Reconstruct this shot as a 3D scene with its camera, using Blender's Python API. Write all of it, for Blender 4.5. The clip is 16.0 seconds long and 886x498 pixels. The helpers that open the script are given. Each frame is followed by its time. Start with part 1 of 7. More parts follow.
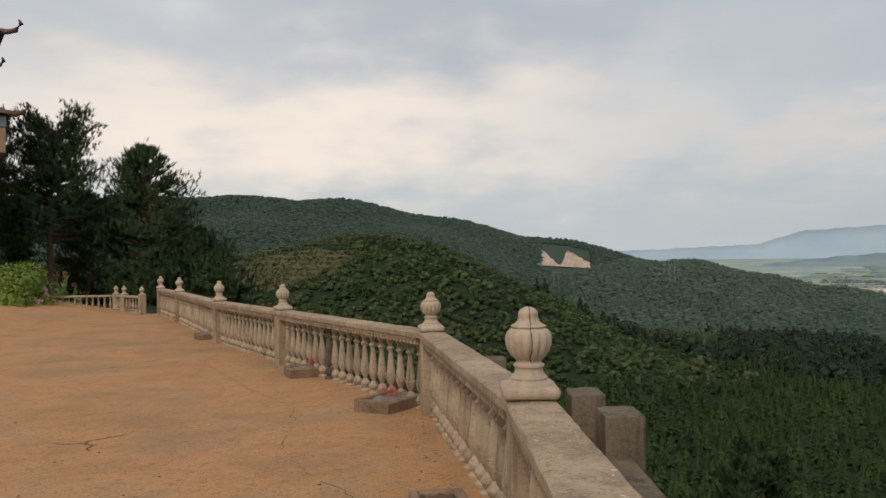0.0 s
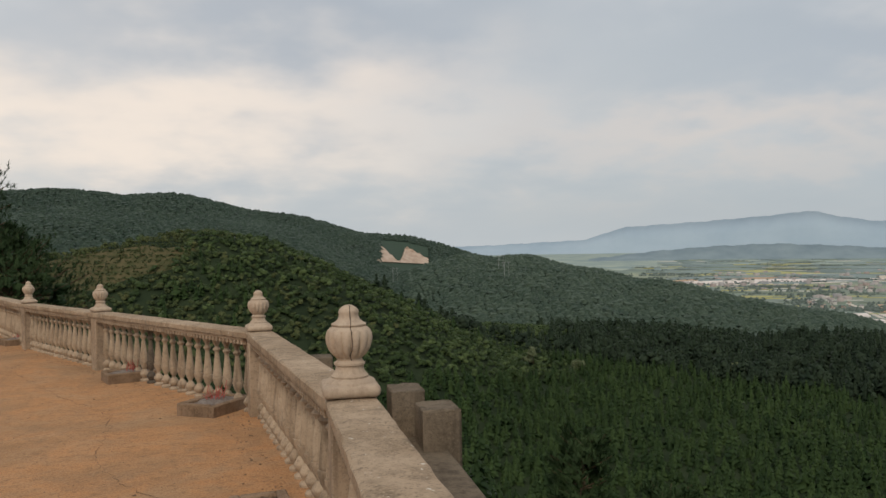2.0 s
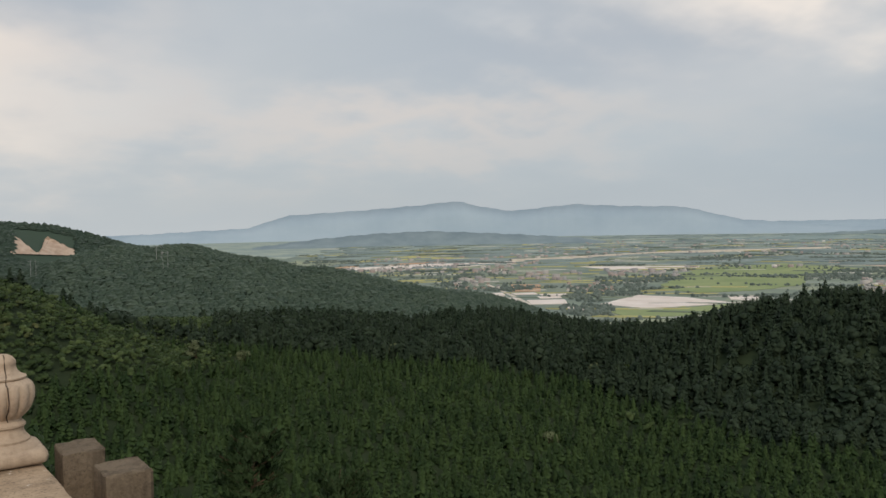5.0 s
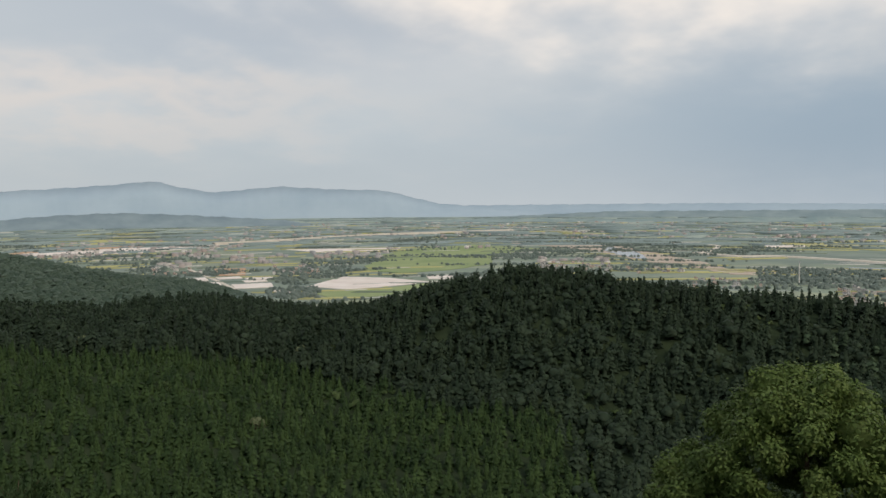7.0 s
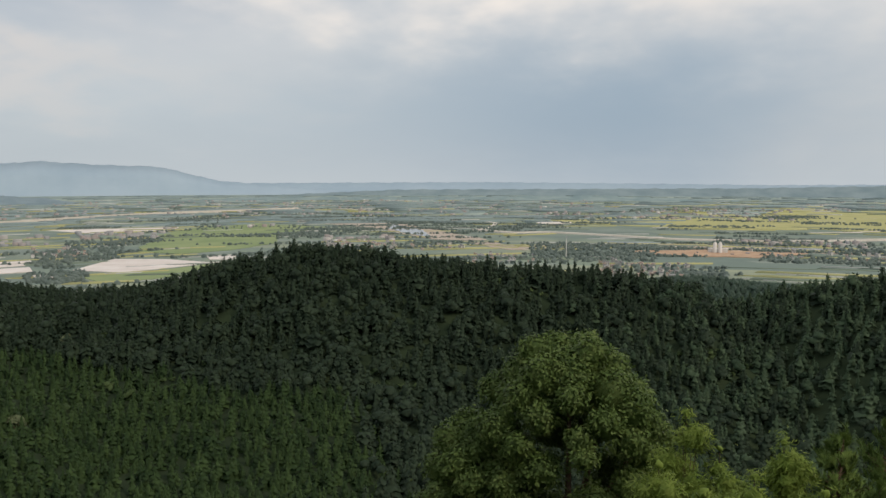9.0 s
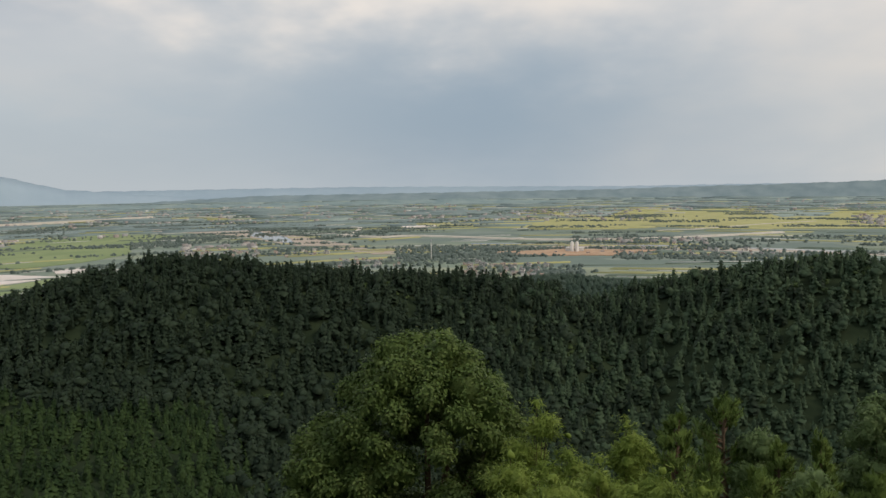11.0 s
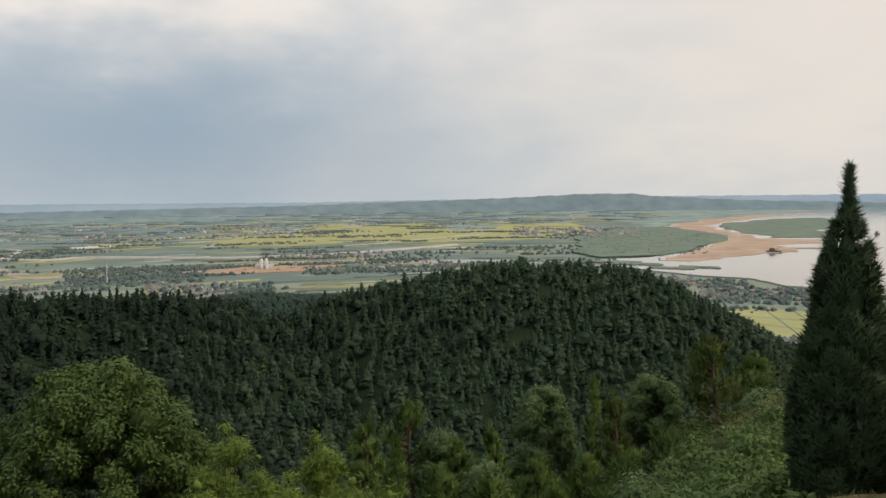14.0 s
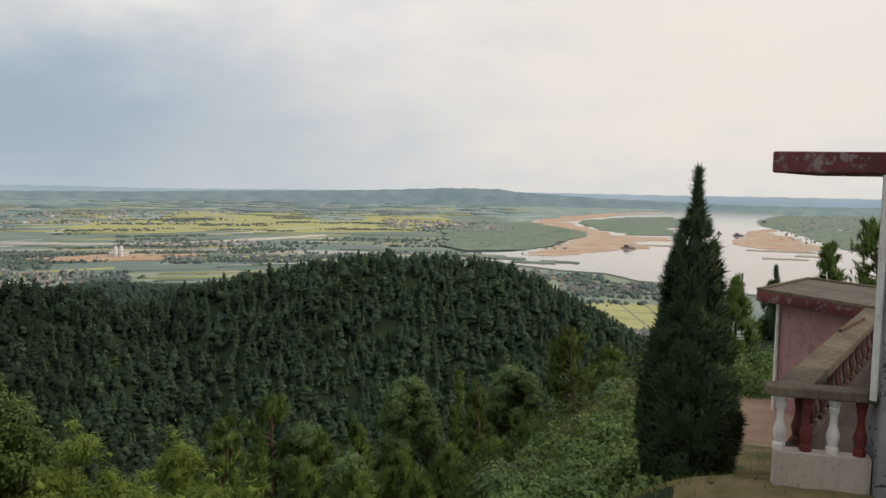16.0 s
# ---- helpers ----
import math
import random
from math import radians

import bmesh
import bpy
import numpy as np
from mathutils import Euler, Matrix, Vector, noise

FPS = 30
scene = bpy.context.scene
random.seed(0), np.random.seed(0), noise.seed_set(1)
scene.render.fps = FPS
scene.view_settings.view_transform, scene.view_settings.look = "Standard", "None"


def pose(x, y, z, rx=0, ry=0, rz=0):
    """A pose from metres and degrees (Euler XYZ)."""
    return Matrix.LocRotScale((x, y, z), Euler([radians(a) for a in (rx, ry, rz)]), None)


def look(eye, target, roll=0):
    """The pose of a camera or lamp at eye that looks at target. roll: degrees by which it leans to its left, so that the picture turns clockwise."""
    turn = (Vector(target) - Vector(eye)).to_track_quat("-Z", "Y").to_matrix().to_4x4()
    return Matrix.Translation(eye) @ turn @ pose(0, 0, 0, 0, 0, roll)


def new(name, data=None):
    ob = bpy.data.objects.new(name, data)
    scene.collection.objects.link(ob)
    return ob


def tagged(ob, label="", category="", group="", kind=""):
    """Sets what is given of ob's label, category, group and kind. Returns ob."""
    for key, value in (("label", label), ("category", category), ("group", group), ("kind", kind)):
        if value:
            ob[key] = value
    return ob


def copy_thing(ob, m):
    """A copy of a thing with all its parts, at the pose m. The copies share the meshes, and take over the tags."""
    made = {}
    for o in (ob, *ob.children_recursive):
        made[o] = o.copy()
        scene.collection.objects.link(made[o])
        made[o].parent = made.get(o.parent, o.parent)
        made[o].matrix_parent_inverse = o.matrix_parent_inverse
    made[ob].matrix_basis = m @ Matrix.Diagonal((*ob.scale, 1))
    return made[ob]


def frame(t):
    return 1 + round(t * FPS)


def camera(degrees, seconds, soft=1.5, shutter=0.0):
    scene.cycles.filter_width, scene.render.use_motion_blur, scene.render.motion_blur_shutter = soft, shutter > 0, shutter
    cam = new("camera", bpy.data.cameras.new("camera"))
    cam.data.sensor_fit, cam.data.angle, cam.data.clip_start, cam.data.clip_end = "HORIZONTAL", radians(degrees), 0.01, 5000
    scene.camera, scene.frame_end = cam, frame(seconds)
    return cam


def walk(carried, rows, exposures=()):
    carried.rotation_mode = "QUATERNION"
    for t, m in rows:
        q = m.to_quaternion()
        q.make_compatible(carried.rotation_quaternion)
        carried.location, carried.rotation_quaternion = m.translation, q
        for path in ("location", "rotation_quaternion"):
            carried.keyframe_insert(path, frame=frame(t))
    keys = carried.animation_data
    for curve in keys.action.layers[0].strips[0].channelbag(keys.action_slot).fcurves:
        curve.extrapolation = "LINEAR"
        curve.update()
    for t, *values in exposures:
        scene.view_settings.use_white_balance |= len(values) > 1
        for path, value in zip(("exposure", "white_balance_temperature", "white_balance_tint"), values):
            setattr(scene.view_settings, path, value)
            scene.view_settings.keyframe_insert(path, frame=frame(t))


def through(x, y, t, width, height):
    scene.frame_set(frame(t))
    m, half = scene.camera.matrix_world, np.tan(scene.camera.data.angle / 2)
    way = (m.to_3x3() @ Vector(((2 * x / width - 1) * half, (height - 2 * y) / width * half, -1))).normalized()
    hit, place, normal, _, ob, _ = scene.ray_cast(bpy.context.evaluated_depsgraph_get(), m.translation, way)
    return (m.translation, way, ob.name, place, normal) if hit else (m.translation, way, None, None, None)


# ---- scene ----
# ---- camera and its walk: seconds, x, y, z, heading, tilt, lean ----
ROWS = [
    (0.0, 0.000, 0.000, 1.780, 0.00, -0.31, -0.96),
    (0.5, 0.005, 0.013, 1.776, -0.08, -0.41, -0.87),
    (1.0, 0.016, -0.005, 1.780, 1.73, -0.54, -0.77),
    (1.5, 0.069, -0.001, 1.786, 6.55, -0.68, -0.97),
    (2.0, 0.102, -0.016, 1.788, 11.46, -0.78, -1.07),
    (2.5, 0.128, 0.046, 1.787, 18.05, -0.98, -0.71),
    (2.8, 0.083, 0.167, 1.793, 23.39, -1.30, -0.38),
    (3.0, 0.053, 0.247, 1.797, 26.32, -1.37, -0.16),
    (3.2, 0.001, 0.259, 1.807, 28.03, -1.64, -0.30),
    (5.3, 0.035, 0.323, 2.037, 37.38, -2.48, -0.94),
    (5.5, 0.039, 0.330, 2.059, 39.27, -2.92, -0.75),
    (6.0, 0.041, 0.330, 2.059, 44.26, -3.28, -0.28),
    (6.5, 0.043, 0.330, 2.058, 49.79, -3.22, -0.17),
    (7.0, 0.047, 0.328, 2.062, 56.05, -3.59, -0.45),
    (7.5, 0.050, 0.331, 2.070, 60.83, -3.92, -0.42),
    (8.0, 0.063, 0.283, 2.073, 64.32, -4.36, -0.18),
    (8.5, 0.078, 0.220, 2.072, 68.21, -4.83, 0.02),
    (8.7, 0.082, 0.220, 2.089, 69.57, -4.98, 0.04),
    (10.8, 0.153, -0.155, 2.007, 79.85, -5.24, -0.69),
    (11.0, 0.149, -0.158, 1.993, 80.98, -4.94, -0.74),
    (11.5, 0.156, -0.155, 2.013, 83.85, -4.31, -0.80),
    (12.0, 0.166, -0.183, 2.028, 87.97, -4.04, -0.81),
    (12.5, 0.183, -0.198, 2.031, 92.56, -3.97, -0.69),
    (13.0, 0.210, -0.214, 2.014, 96.49, -4.07, -0.75),
    (13.5, 0.218, -0.241, 1.985, 100.02, -4.20, -1.02),
    (14.0, 0.229, -0.278, 1.978, 103.04, -4.03, -0.71),
    (14.5, 0.247, -0.293, 1.979, 106.11, -4.40, 0.18),
    (15.0, 0.255, -0.273, 1.974, 108.91, -4.68, 0.75),
    (15.5, 0.257, -0.277, 1.974, 111.44, -4.57, 1.11),
    (16.0, 0.262, -0.276, 1.975, 112.53, -4.58, 1.09),
]
cam = camera(58.01, 16.0)
walk(cam, [(t, pose(x, y, z, 90 + tilt, 0, -head) @ pose(0, 0, 0, 0, 0, lean))
           for t, x, y, z, head, tilt, lean in ROWS],
     exposures=((0.0, 0.04), (3.2, -0.03), (6.0, 0.06), (8.0, 0.12), (9.0, 0.12), (11.0, 0.02), (12.0, -0.03), (13.0, 0.0), (14.0, 0.10), (16.0, 0.20)))


# ---- sky, sun, exposure ----
def node(tree, kind, inputs=()):
    n = tree.nodes.new(kind)
    for key, value in dict(inputs).items():
        if isinstance(value, bpy.types.NodeSocket):
            tree.links.new(value, n.inputs[key])
        else:
            n.inputs[key].default_value = value
    return n


def ramp(tree, fac, stops, mode="LINEAR"):
    n = tree.nodes.new("ShaderNodeValToRGB")
    n.color_ramp.interpolation = mode
    els = n.color_ramp.elements
    while len(els) < len(stops):
        els.new(0.5)
    for e, (p, c) in zip(els, stops):
        e.position = p
        e.color = (*c, 1) if not isinstance(c, float) else (c, c, c, 1)
    tree.links.new(fac, n.inputs[0])
    return n.outputs[0]


def mixc(tree, fac, a, b, blend="MIX"):
    n = tree.nodes.new("ShaderNodeMix")
    n.data_type, n.blend_type = "RGBA", blend
    for sock, v in ((n.inputs[0], fac), (n.inputs[6], a), (n.inputs[7], b)):
        if isinstance(v, bpy.types.NodeSocket):
            tree.links.new(v, sock)
        elif isinstance(v, (int, float)):
            sock.default_value = v
        else:
            sock.default_value = (*v, 1)
    return n.outputs[2]


def math_(tree, op, a, b=0.0, c=0.0, clamp=False):
    n = tree.nodes.new("ShaderNodeMath")
    n.operation, n.use_clamp = op, clamp
    for i, v in enumerate((a, b, c)):
        if isinstance(v, bpy.types.NodeSocket):
            tree.links.new(v, n.inputs[i])
        else:
            n.inputs[i].default_value = v
    return n.outputs[0]


def heading(az, el=0.0):
    a, e = radians(az), radians(el)
    return Vector((math.sin(a) * math.cos(e), math.cos(a) * math.cos(e), math.sin(e)))


SUN_AZ, SUN_EL = 200.0, 42.0


def make_world():
    w = bpy.data.worlds.new("cloudy_sky")
    scene.world = w
    w.use_nodes = True
    t = w.node_tree
    t.nodes.clear()
    sky = node(t, "ShaderNodeTexSky")
    sky.sky_type, sky.sun_disc, sky.dust_density = "NISHITA", False, 3.0
    sky.sun_elevation, sky.sun_rotation = radians(SUN_EL), radians(SUN_AZ)
    clear = node(t, "ShaderNodeBackground", {"Color": sky.outputs[0], "Strength": 0.08})
    co = node(t, "ShaderNodeTexCoord").outputs["Generated"]
    sep = node(t, "ShaderNodeSeparateXYZ", {0: co})
    up = math_(t, "MAXIMUM", sep.outputs[2], 0.0)
    den = math_(t, "ADD", up, 0.30)
    flat = node(t, "ShaderNodeCombineXYZ", {0: math_(t, "DIVIDE", sep.outputs[0], den),
                                            1: math_(t, "DIVIDE", sep.outputs[1], den), 2: 0.3})
    big = node(t, "ShaderNodeTexNoise", {"Vector": flat.outputs[0], "Scale": 1.1, "Detail": 4.0,
                                         "Roughness": 0.5, "Distortion": 0.4}).outputs[0]
    fine = node(t, "ShaderNodeTexNoise", {"Vector": flat.outputs[0], "Scale": 3.4, "Detail": 4.0, "Roughness": 0.5}).outputs[0]
    dens = math_(t, "ADD", math_(t, "MULTIPLY", big, 0.72), math_(t, "MULTIPLY", fine, 0.28))
    cloud = ramp(t, dens, [(0.36, (0.47, 0.51, 0.56)), (0.48, (0.58, 0.605, 0.63)), (0.56, (0.67, 0.67, 0.67)), (0.66, (0.80, 0.75, 0.70))])
    az = math_(t, "MULTIPLY", math_(t, "ARCTAN2", sep.outputs[0], sep.outputs[1]), 57.3)
    el = math_(t, "MULTIPLY", math_(t, "ARCSINE", sep.outputs[2]), 57.3)
    wx = math_(t, "MULTIPLY", math_(t, "SUBTRACT", big, 0.5), 34.0)
    wy = math_(t, "MULTIPLY", math_(t, "SUBTRACT", fine, 0.5), 13.0)
    az, el_ = math_(t, "ADD", az, wx), math_(t, "ADD", el, wy)

    true_az, true_el = math_(t, "SUBTRACT", az, math_(t, "MULTIPLY", wx, 0.8)), math_(t, "ADD", el, math_(t, "MULTIPLY", wy, 0.25))

    def bank(a0, e0, sa, se, tone, much, calm=False):
        """A bank of cloud about a heading and an elevation, with ragged edges."""
        p = math_(t, "POWER", math_(t, "DIVIDE", math_(t, "SUBTRACT", true_az if calm else az, a0), sa), 2.0)
        q = math_(t, "POWER", math_(t, "DIVIDE", math_(t, "SUBTRACT", true_el if calm else el_, e0), se), 2.0)
        g = math_(t, "EXPONENT", math_(t, "MULTIPLY", math_(t, "ADD", p, q), -1.0))
        return mixc(t, math_(t, "MULTIPLY", g, much), cloud, tone)

    # pale haze above the horizon, grey cloud, warm gaps, the rain over the plain, the glow towards the river
    low = ramp(t, up, [(0.0, 1.0), (0.07, 0.8), (0.20, 0.0)])
    cloud = mixc(t, math_(t, "MULTIPLY", low, 0.75), cloud, (0.54, 0.58, 0.60))
    cloud = bank(2, 15.5, 20, 3.4, (0.43, 0.475, 0.53), 0.9)
    cloud = bank(27, 11, 15, 5.0, (0.48, 0.53, 0.57), 0.8)
    cloud = bank(46, 12, 16, 4.0, (0.40, 0.455, 0.52), 0.85)
    cloud = bank(-12, 8.5, 24, 4.2, (0.97, 0.845, 0.73), 0.9)
    cloud = bank(36, 6.3, 24, 2.0, (0.74, 0.665, 0.61), 0.7)
    cloud = bank(34, 1.5, 26, 3.4, (0.42, 0.475, 0.51), 0.6, True)
    cloud = bank(62, 5.0, 24, 4.0, (0.47, 0.53, 0.575), 0.6, True)
    cloud = bank(85, 4.4, 20, 6.4, (0.295, 0.38, 0.465), 0.92, True)
    cloud = bank(63, 17.0, 16, 4.6, (1.05, 0.93, 0.81), 0.95)
    cloud = bank(88, 16.5, 22, 4.6, (0.92, 0.845, 0.77), 0.75)
    cloud = bank(72, 16.5, 13, 3.2, (0.95, 0.85, 0.76), 0.55)
    cloud = bank(134, 9.0, 22, 13, (0.80, 0.725, 0.65), 0.88)
    veil = node(t, "ShaderNodeBackground", {"Color": cloud, "Strength": 1.0})
    mix = node(t, "ShaderNodeMixShader", {0: 0.94, 1: clear.outputs[0], 2: veil.outputs[0]})
    node(t, "ShaderNodeOutputWorld", {0: mix.outputs[0]})


make_world()
sun = new("sun", bpy.data.lights.new("sun", "SUN"))
sun.data.energy, sun.data.angle, sun.data.color = 1.45, radians(14), (1.0, 0.85, 0.68)
sun.matrix_world = look(heading(SUN_AZ, SUN_EL) * 50, (0, 0, 0))


# ---- shape of the land ----
EYE = 1.78
PLAIN = -100.0
SLOPE = -0.0215          # fall of the terrace along y


def terrace_z(y):
    return SLOPE * (y - 8.35)


def ridge(points, tree, n=70):
    """Crest of a hill from (heading, distance, elevation of its tree tops); tree is the height of the trees on it."""
    p = np.array(points, float)
    k = np.linspace(0, len(p) - 1, n)
    i = np.clip(k.astype(int), 0, len(p) - 2)
    u = (k - i)[:, None]
    a, b = p[i], p[i + 1]
    m0 = (p[np.clip(i + 1, 0, len(p) - 1)] - p[np.clip(i - 1, 0, len(p) - 1)]) / 2
    m1 = (p[np.clip(i + 2, 0, len(p) - 1)] - p[i]) / 2
    q = (2 * u**3 - 3 * u**2 + 1) * a + (u**3 - 2 * u**2 + u) * m0 + (-2 * u**3 + 3 * u**2) * b + (u**3 - u**2) * m1
    az = np.radians(q[:, 0])
    return np.stack([q[:, 1] * np.sin(az), q[:, 1] * np.cos(az), EYE + q[:, 1] * np.tan(np.radians(q[:, 2])) - tree], 1)


ORCHARD_HILL = ridge([(-40, 300, 1.0), (-24, 320, 0.0), (-13.7, 330, 0.36), (-10.6, 330, 0.91), (-7.4, 330, 1.46), (-5.4, 328, 1.70), (-3.4, 325, 1.41), (-1.8, 327, 0.98), (0.2, 332, -0.07),
                      (1.9, 338, -0.91), (3.9, 345, -1.80), (6.2, 353, -2.95), (9.1, 370, -4.3), (13.9, 385, -5.9), (20.6, 400, -6.4)], 6, 90)
PINE_SPUR = ridge([(13.9, 385, -5.95), (20.6, 400, -6.4), (24.6, 410, -6.55), (28.6, 415, -7.06), (33.4, 418, -7.45), (37.4, 420, -7.05), (42.0, 420, -7.25),
                   (46, 415, -7.6), (50, 405, -7.65), (52, 400, -7.45)], 5.2)
WEST_HILL = ridge([(51, 405, -7.5), (52.4, 400, -7.2), (53.8, 395, -6.85), (55.7, 390, -6.25), (57.5, 385, -5.65), (59.4, 382, -5.22), (61.1, 380, -4.95), (63, 378, -4.90), (65, 378, -5.12), (66.8, 376, -5.48), (69, 375, -5.68),
                   (72.8, 375, -6.07), (76.8, 375, -6.28), (80.8, 375, -6.52), (84.6, 382, -6.92), (86.5, 388, -7.22), (88, 394, -7.65), (89.6, 402, -8.2), (91.5, 412, -8.95), (93, 420, -9.6), (95, 430, -10.3)], 5.2, 90)
EAST_HILL = ridge([(92.2, 420, -9.3), (92.8, 415, -8.75), (93.8, 410, -7.95), (95.1, 406, -7.3), (97, 400, -6.82), (99.5, 394, -6.4), (102.4, 390, -5.85), (104.6, 386, -5.37), (107, 385, -5.02), (109.8, 385, -4.88), (112, 385, -4.98),
                   (114.7, 385, -5.07), (116.2, 385, -5.42), (117.4, 385, -5.85), (119, 381, -6.8), (120.2, 378, -7.55), (121.5, 375, -8.3), (122.7, 372, -9.0), (124.3, 368, -9.75), (126.3, 363, -10.6), (128, 358, -11.5), (133, 350, -14.5)], 4.8, 90)
LOW_HILL = ridge([(86.5, 640, -7.5), (87.8, 620, -6.95), (89.3, 610, -6.66), (90.8, 600, -6.76), (92, 590, -7.0), (93.4, 580, -7.2), (95, 570, -7.5)], 6, 24)
MID_RIDGE = ridge([(9, 900, -3.2), (10.5, 885, -1.9), (12, 868, -1.2), (13.2, 860, -0.93), (14.7, 855, -1.12), (15.8, 852, -1.10), (16.9, 850, -0.94), (18.3, 845, -1.4), (19.7, 840, -1.84), (21.6, 832, -1.96), (23.4, 826, -2.55), (24.8, 822, -2.80), (26.3, 818, -2.76),
                   (28, 812, -3.28), (30.2, 804, -3.76), (32.6, 796, -4.25), (34.2, 790, -4.70), (35.8, 785, -5.35), (37.4, 780, -6.3), (40, 772, -7.6)], 7, 100)
BACK_RIDGE = ridge([(-45, 1000, 3.6), (-30, 1050, 3.9), (-17, 1100, 3.89), (-14.4, 1100, 4.0), (-12.1, 1105, 3.77), (-10.5, 1110, 3.49), (-7.3, 1120, 3.63), (-5, 1130, 3.12), (-2.5, 1140, 2.52),
                    (0.7, 1150, 2.07), (2.7, 1160, 1.30), (4.7, 1170, 0.86), (7.1, 1175, 0.62), (8.7, 1180, 0.47), (10.3, 1185, -0.12), (12, 1190, -0.94), (15, 1200, -2.4), (20, 1220, -4.7)], 7, 100)
HILLS = [(ORCHARD_HILL, 0.55, 9), (PINE_SPUR, 0.16, 20), (WEST_HILL, 0.46, 14), (EAST_HILL, 0.60, 12), (LOW_HILL, 0.22, 20), (MID_RIDGE, 0.33, 12), (BACK_RIDGE, 0.33, 15)]


def seg_dist(x, y, a, b):
    ax, ay = a[0], a[1]
    dx, dy = b[0] - ax, b[1] - ay
    u = np.clip(((x - ax) * dx + (y - ay) * dy) / (dx * dx + dy * dy), 0, 1)
    return np.hypot(x - ax - u * dx, y - ay - u * dy), u


def wob(x, y, s, seed=0.0):
    """Cheap smooth undulation in -1..1."""
    return (np.sin(x / s * 1.7 + 1.3 * np.sin(y / s + seed) + seed) + np.sin(y / s * 1.9 + 1.1 * np.sin(x / s * 1.2 - seed) + 2.1 * seed)) / 2


def ground_z(x, y):
    x, y = np.asarray(x, float), np.asarray(y, float)
    # own hilltop: the terrace, the yard below it, the slope
    d1, _ = seg_dist(x, y, (-10, -40), (-9.0, 6))
    d2, _ = seg_dist(x, y, (-9.0, 6), (-20, 33))
    d1 = np.maximum(np.minimum(d1, d2 * 1.0) - 8.2, 0)
    own = terrace_z(np.clip(y, -20, 40)) - 0.25 - (0.34 + 0.20 * np.clip((y - 0.0) / 14, 0, 1) + 0.10 * np.clip((d1 - 26) / 25, 0, 1)) * (np.sqrt(d1 * d1 + 9) - 3) - 0.6 * np.minimum(d1, 3)
    yard = np.full(x.shape, -1e9)
    for a, b, za, zb, rad in (((6.05, -6.25), (5.2, -7.3), -1.05, -1.02, 0.45), ((4.0, -8.5), (10.5, -11.0), -1.0, -2.4, 2.0), ((10.5, -11.0), (13, -14), -2.4, -2.5, 2.8), ((13, -14), (17, -19), -2.5, -2.7, 2.6)):
        d3, u = seg_dist(x, y, a, b)
        d3 = np.maximum(d3 - rad, 0)
        yard = np.maximum(yard, za + (zb - za) * u - 1.1 * (np.sqrt(d3 * d3 + 2.5) - 1.58))
    z = np.maximum(own, yard)
    z = np.maximum(z, PLAIN - 20)
    for crest, slope, rnd in HILLS:
        far = np.hypot(x[..., None] * 0 + crest[:, 0].mean() - x[..., None], crest[:, 1].mean() - y[..., None])[..., 0]
        near = far < 900
        if not near.any():
            continue
        xx, yy = x[near], y[near]
        h, off = np.full(xx.shape, -1e9), np.full(xx.shape, 1e9)
        for cx, cy, cz in crest:
            d = np.hypot(xx - cx, yy - cy)
            off = np.minimum(off, d)
            h = np.maximum(h, cz - slope * (np.sqrt(d * d + rnd * rnd) - rnd))
        # spurs and gullies below the crest
        big = np.clip(np.hypot(xx, yy) / 420, 0.5, 2.2)
        h = h + (3.2 * wob(xx, yy, 30 * big, slope) + 5.0 * wob(xx, yy, 70 * big, 1.7 + slope)) * big * np.clip((off - 8) / 70, 0, 1)
        z[near] = np.maximum(z[near], h)
    k = 6.0   # soft foot of the hills
    base = PLAIN + 0 * z
    return np.where(z - base > 3 * k, z, base + k * np.log1p(np.exp(np.clip((z - base) / k, -30, 4))) - 0.0 * z)


def mesh_from(name, verts, faces, smooth=False, normals=None, tone=None):
    """A mesh from arrays: verts (n, 3), faces (m, 3) or (m, 4); normals round off foliage, tone sets plant from plant."""
    me = bpy.data.meshes.new(name)
    verts, faces = np.asarray(verts, np.float32), np.asarray(faces, np.int32)
    k = faces.shape[1]
    me.vertices.add(len(verts))
    me.vertices.foreach_set("co", verts.ravel())
    me.loops.add(faces.size)
    me.loops.foreach_set("vertex_index", faces.ravel())
    me.polygons.add(len(faces))
    me.polygons.foreach_set("loop_start", np.arange(0, faces.size, k, dtype=np.int32))
    if smooth or normals is not None:
        me.polygons.foreach_set("use_smooth", np.ones(len(faces), bool))
    me.update(calc_edges=True)
    if tone is not None:
        me.attributes.new("tone", "FLOAT", "POINT").data.foreach_set("value", np.asarray(tone, np.float32))
    if normals is not None:
        me.normals_split_custom_set_from_vertices(np.asarray(normals, np.float32))
    return me


def unit(v):
    return v / (np.linalg.norm(v, axis=-1, keepdims=True) + 1e-9)


def face_out(v, f, n):
    """Turns each face to the side that its normals name."""
    g = np.cross(v[f[:, 1]] - v[f[:, 0]], v[f[:, 2]] - v[f[:, 0]])
    bad = (g * n[f].sum(1)).sum(1) < 0
    f = f.copy()
    f[bad] = f[bad][:, ::-1]
    return f


# ---- materials ----
def material(name, rough=0.85, metal=0.0, spec=0.3):
    m = bpy.data.materials.new(name)
    m.use_nodes = True
    t = m.node_tree
    t.nodes.clear()
    b = node(t, "ShaderNodeBsdfPrincipled", {"Roughness": rough, "Metallic": metal, "Specular IOR Level": spec})
    node(t, "ShaderNodeOutputMaterial", {0: b.outputs[0]})
    return m, t, b


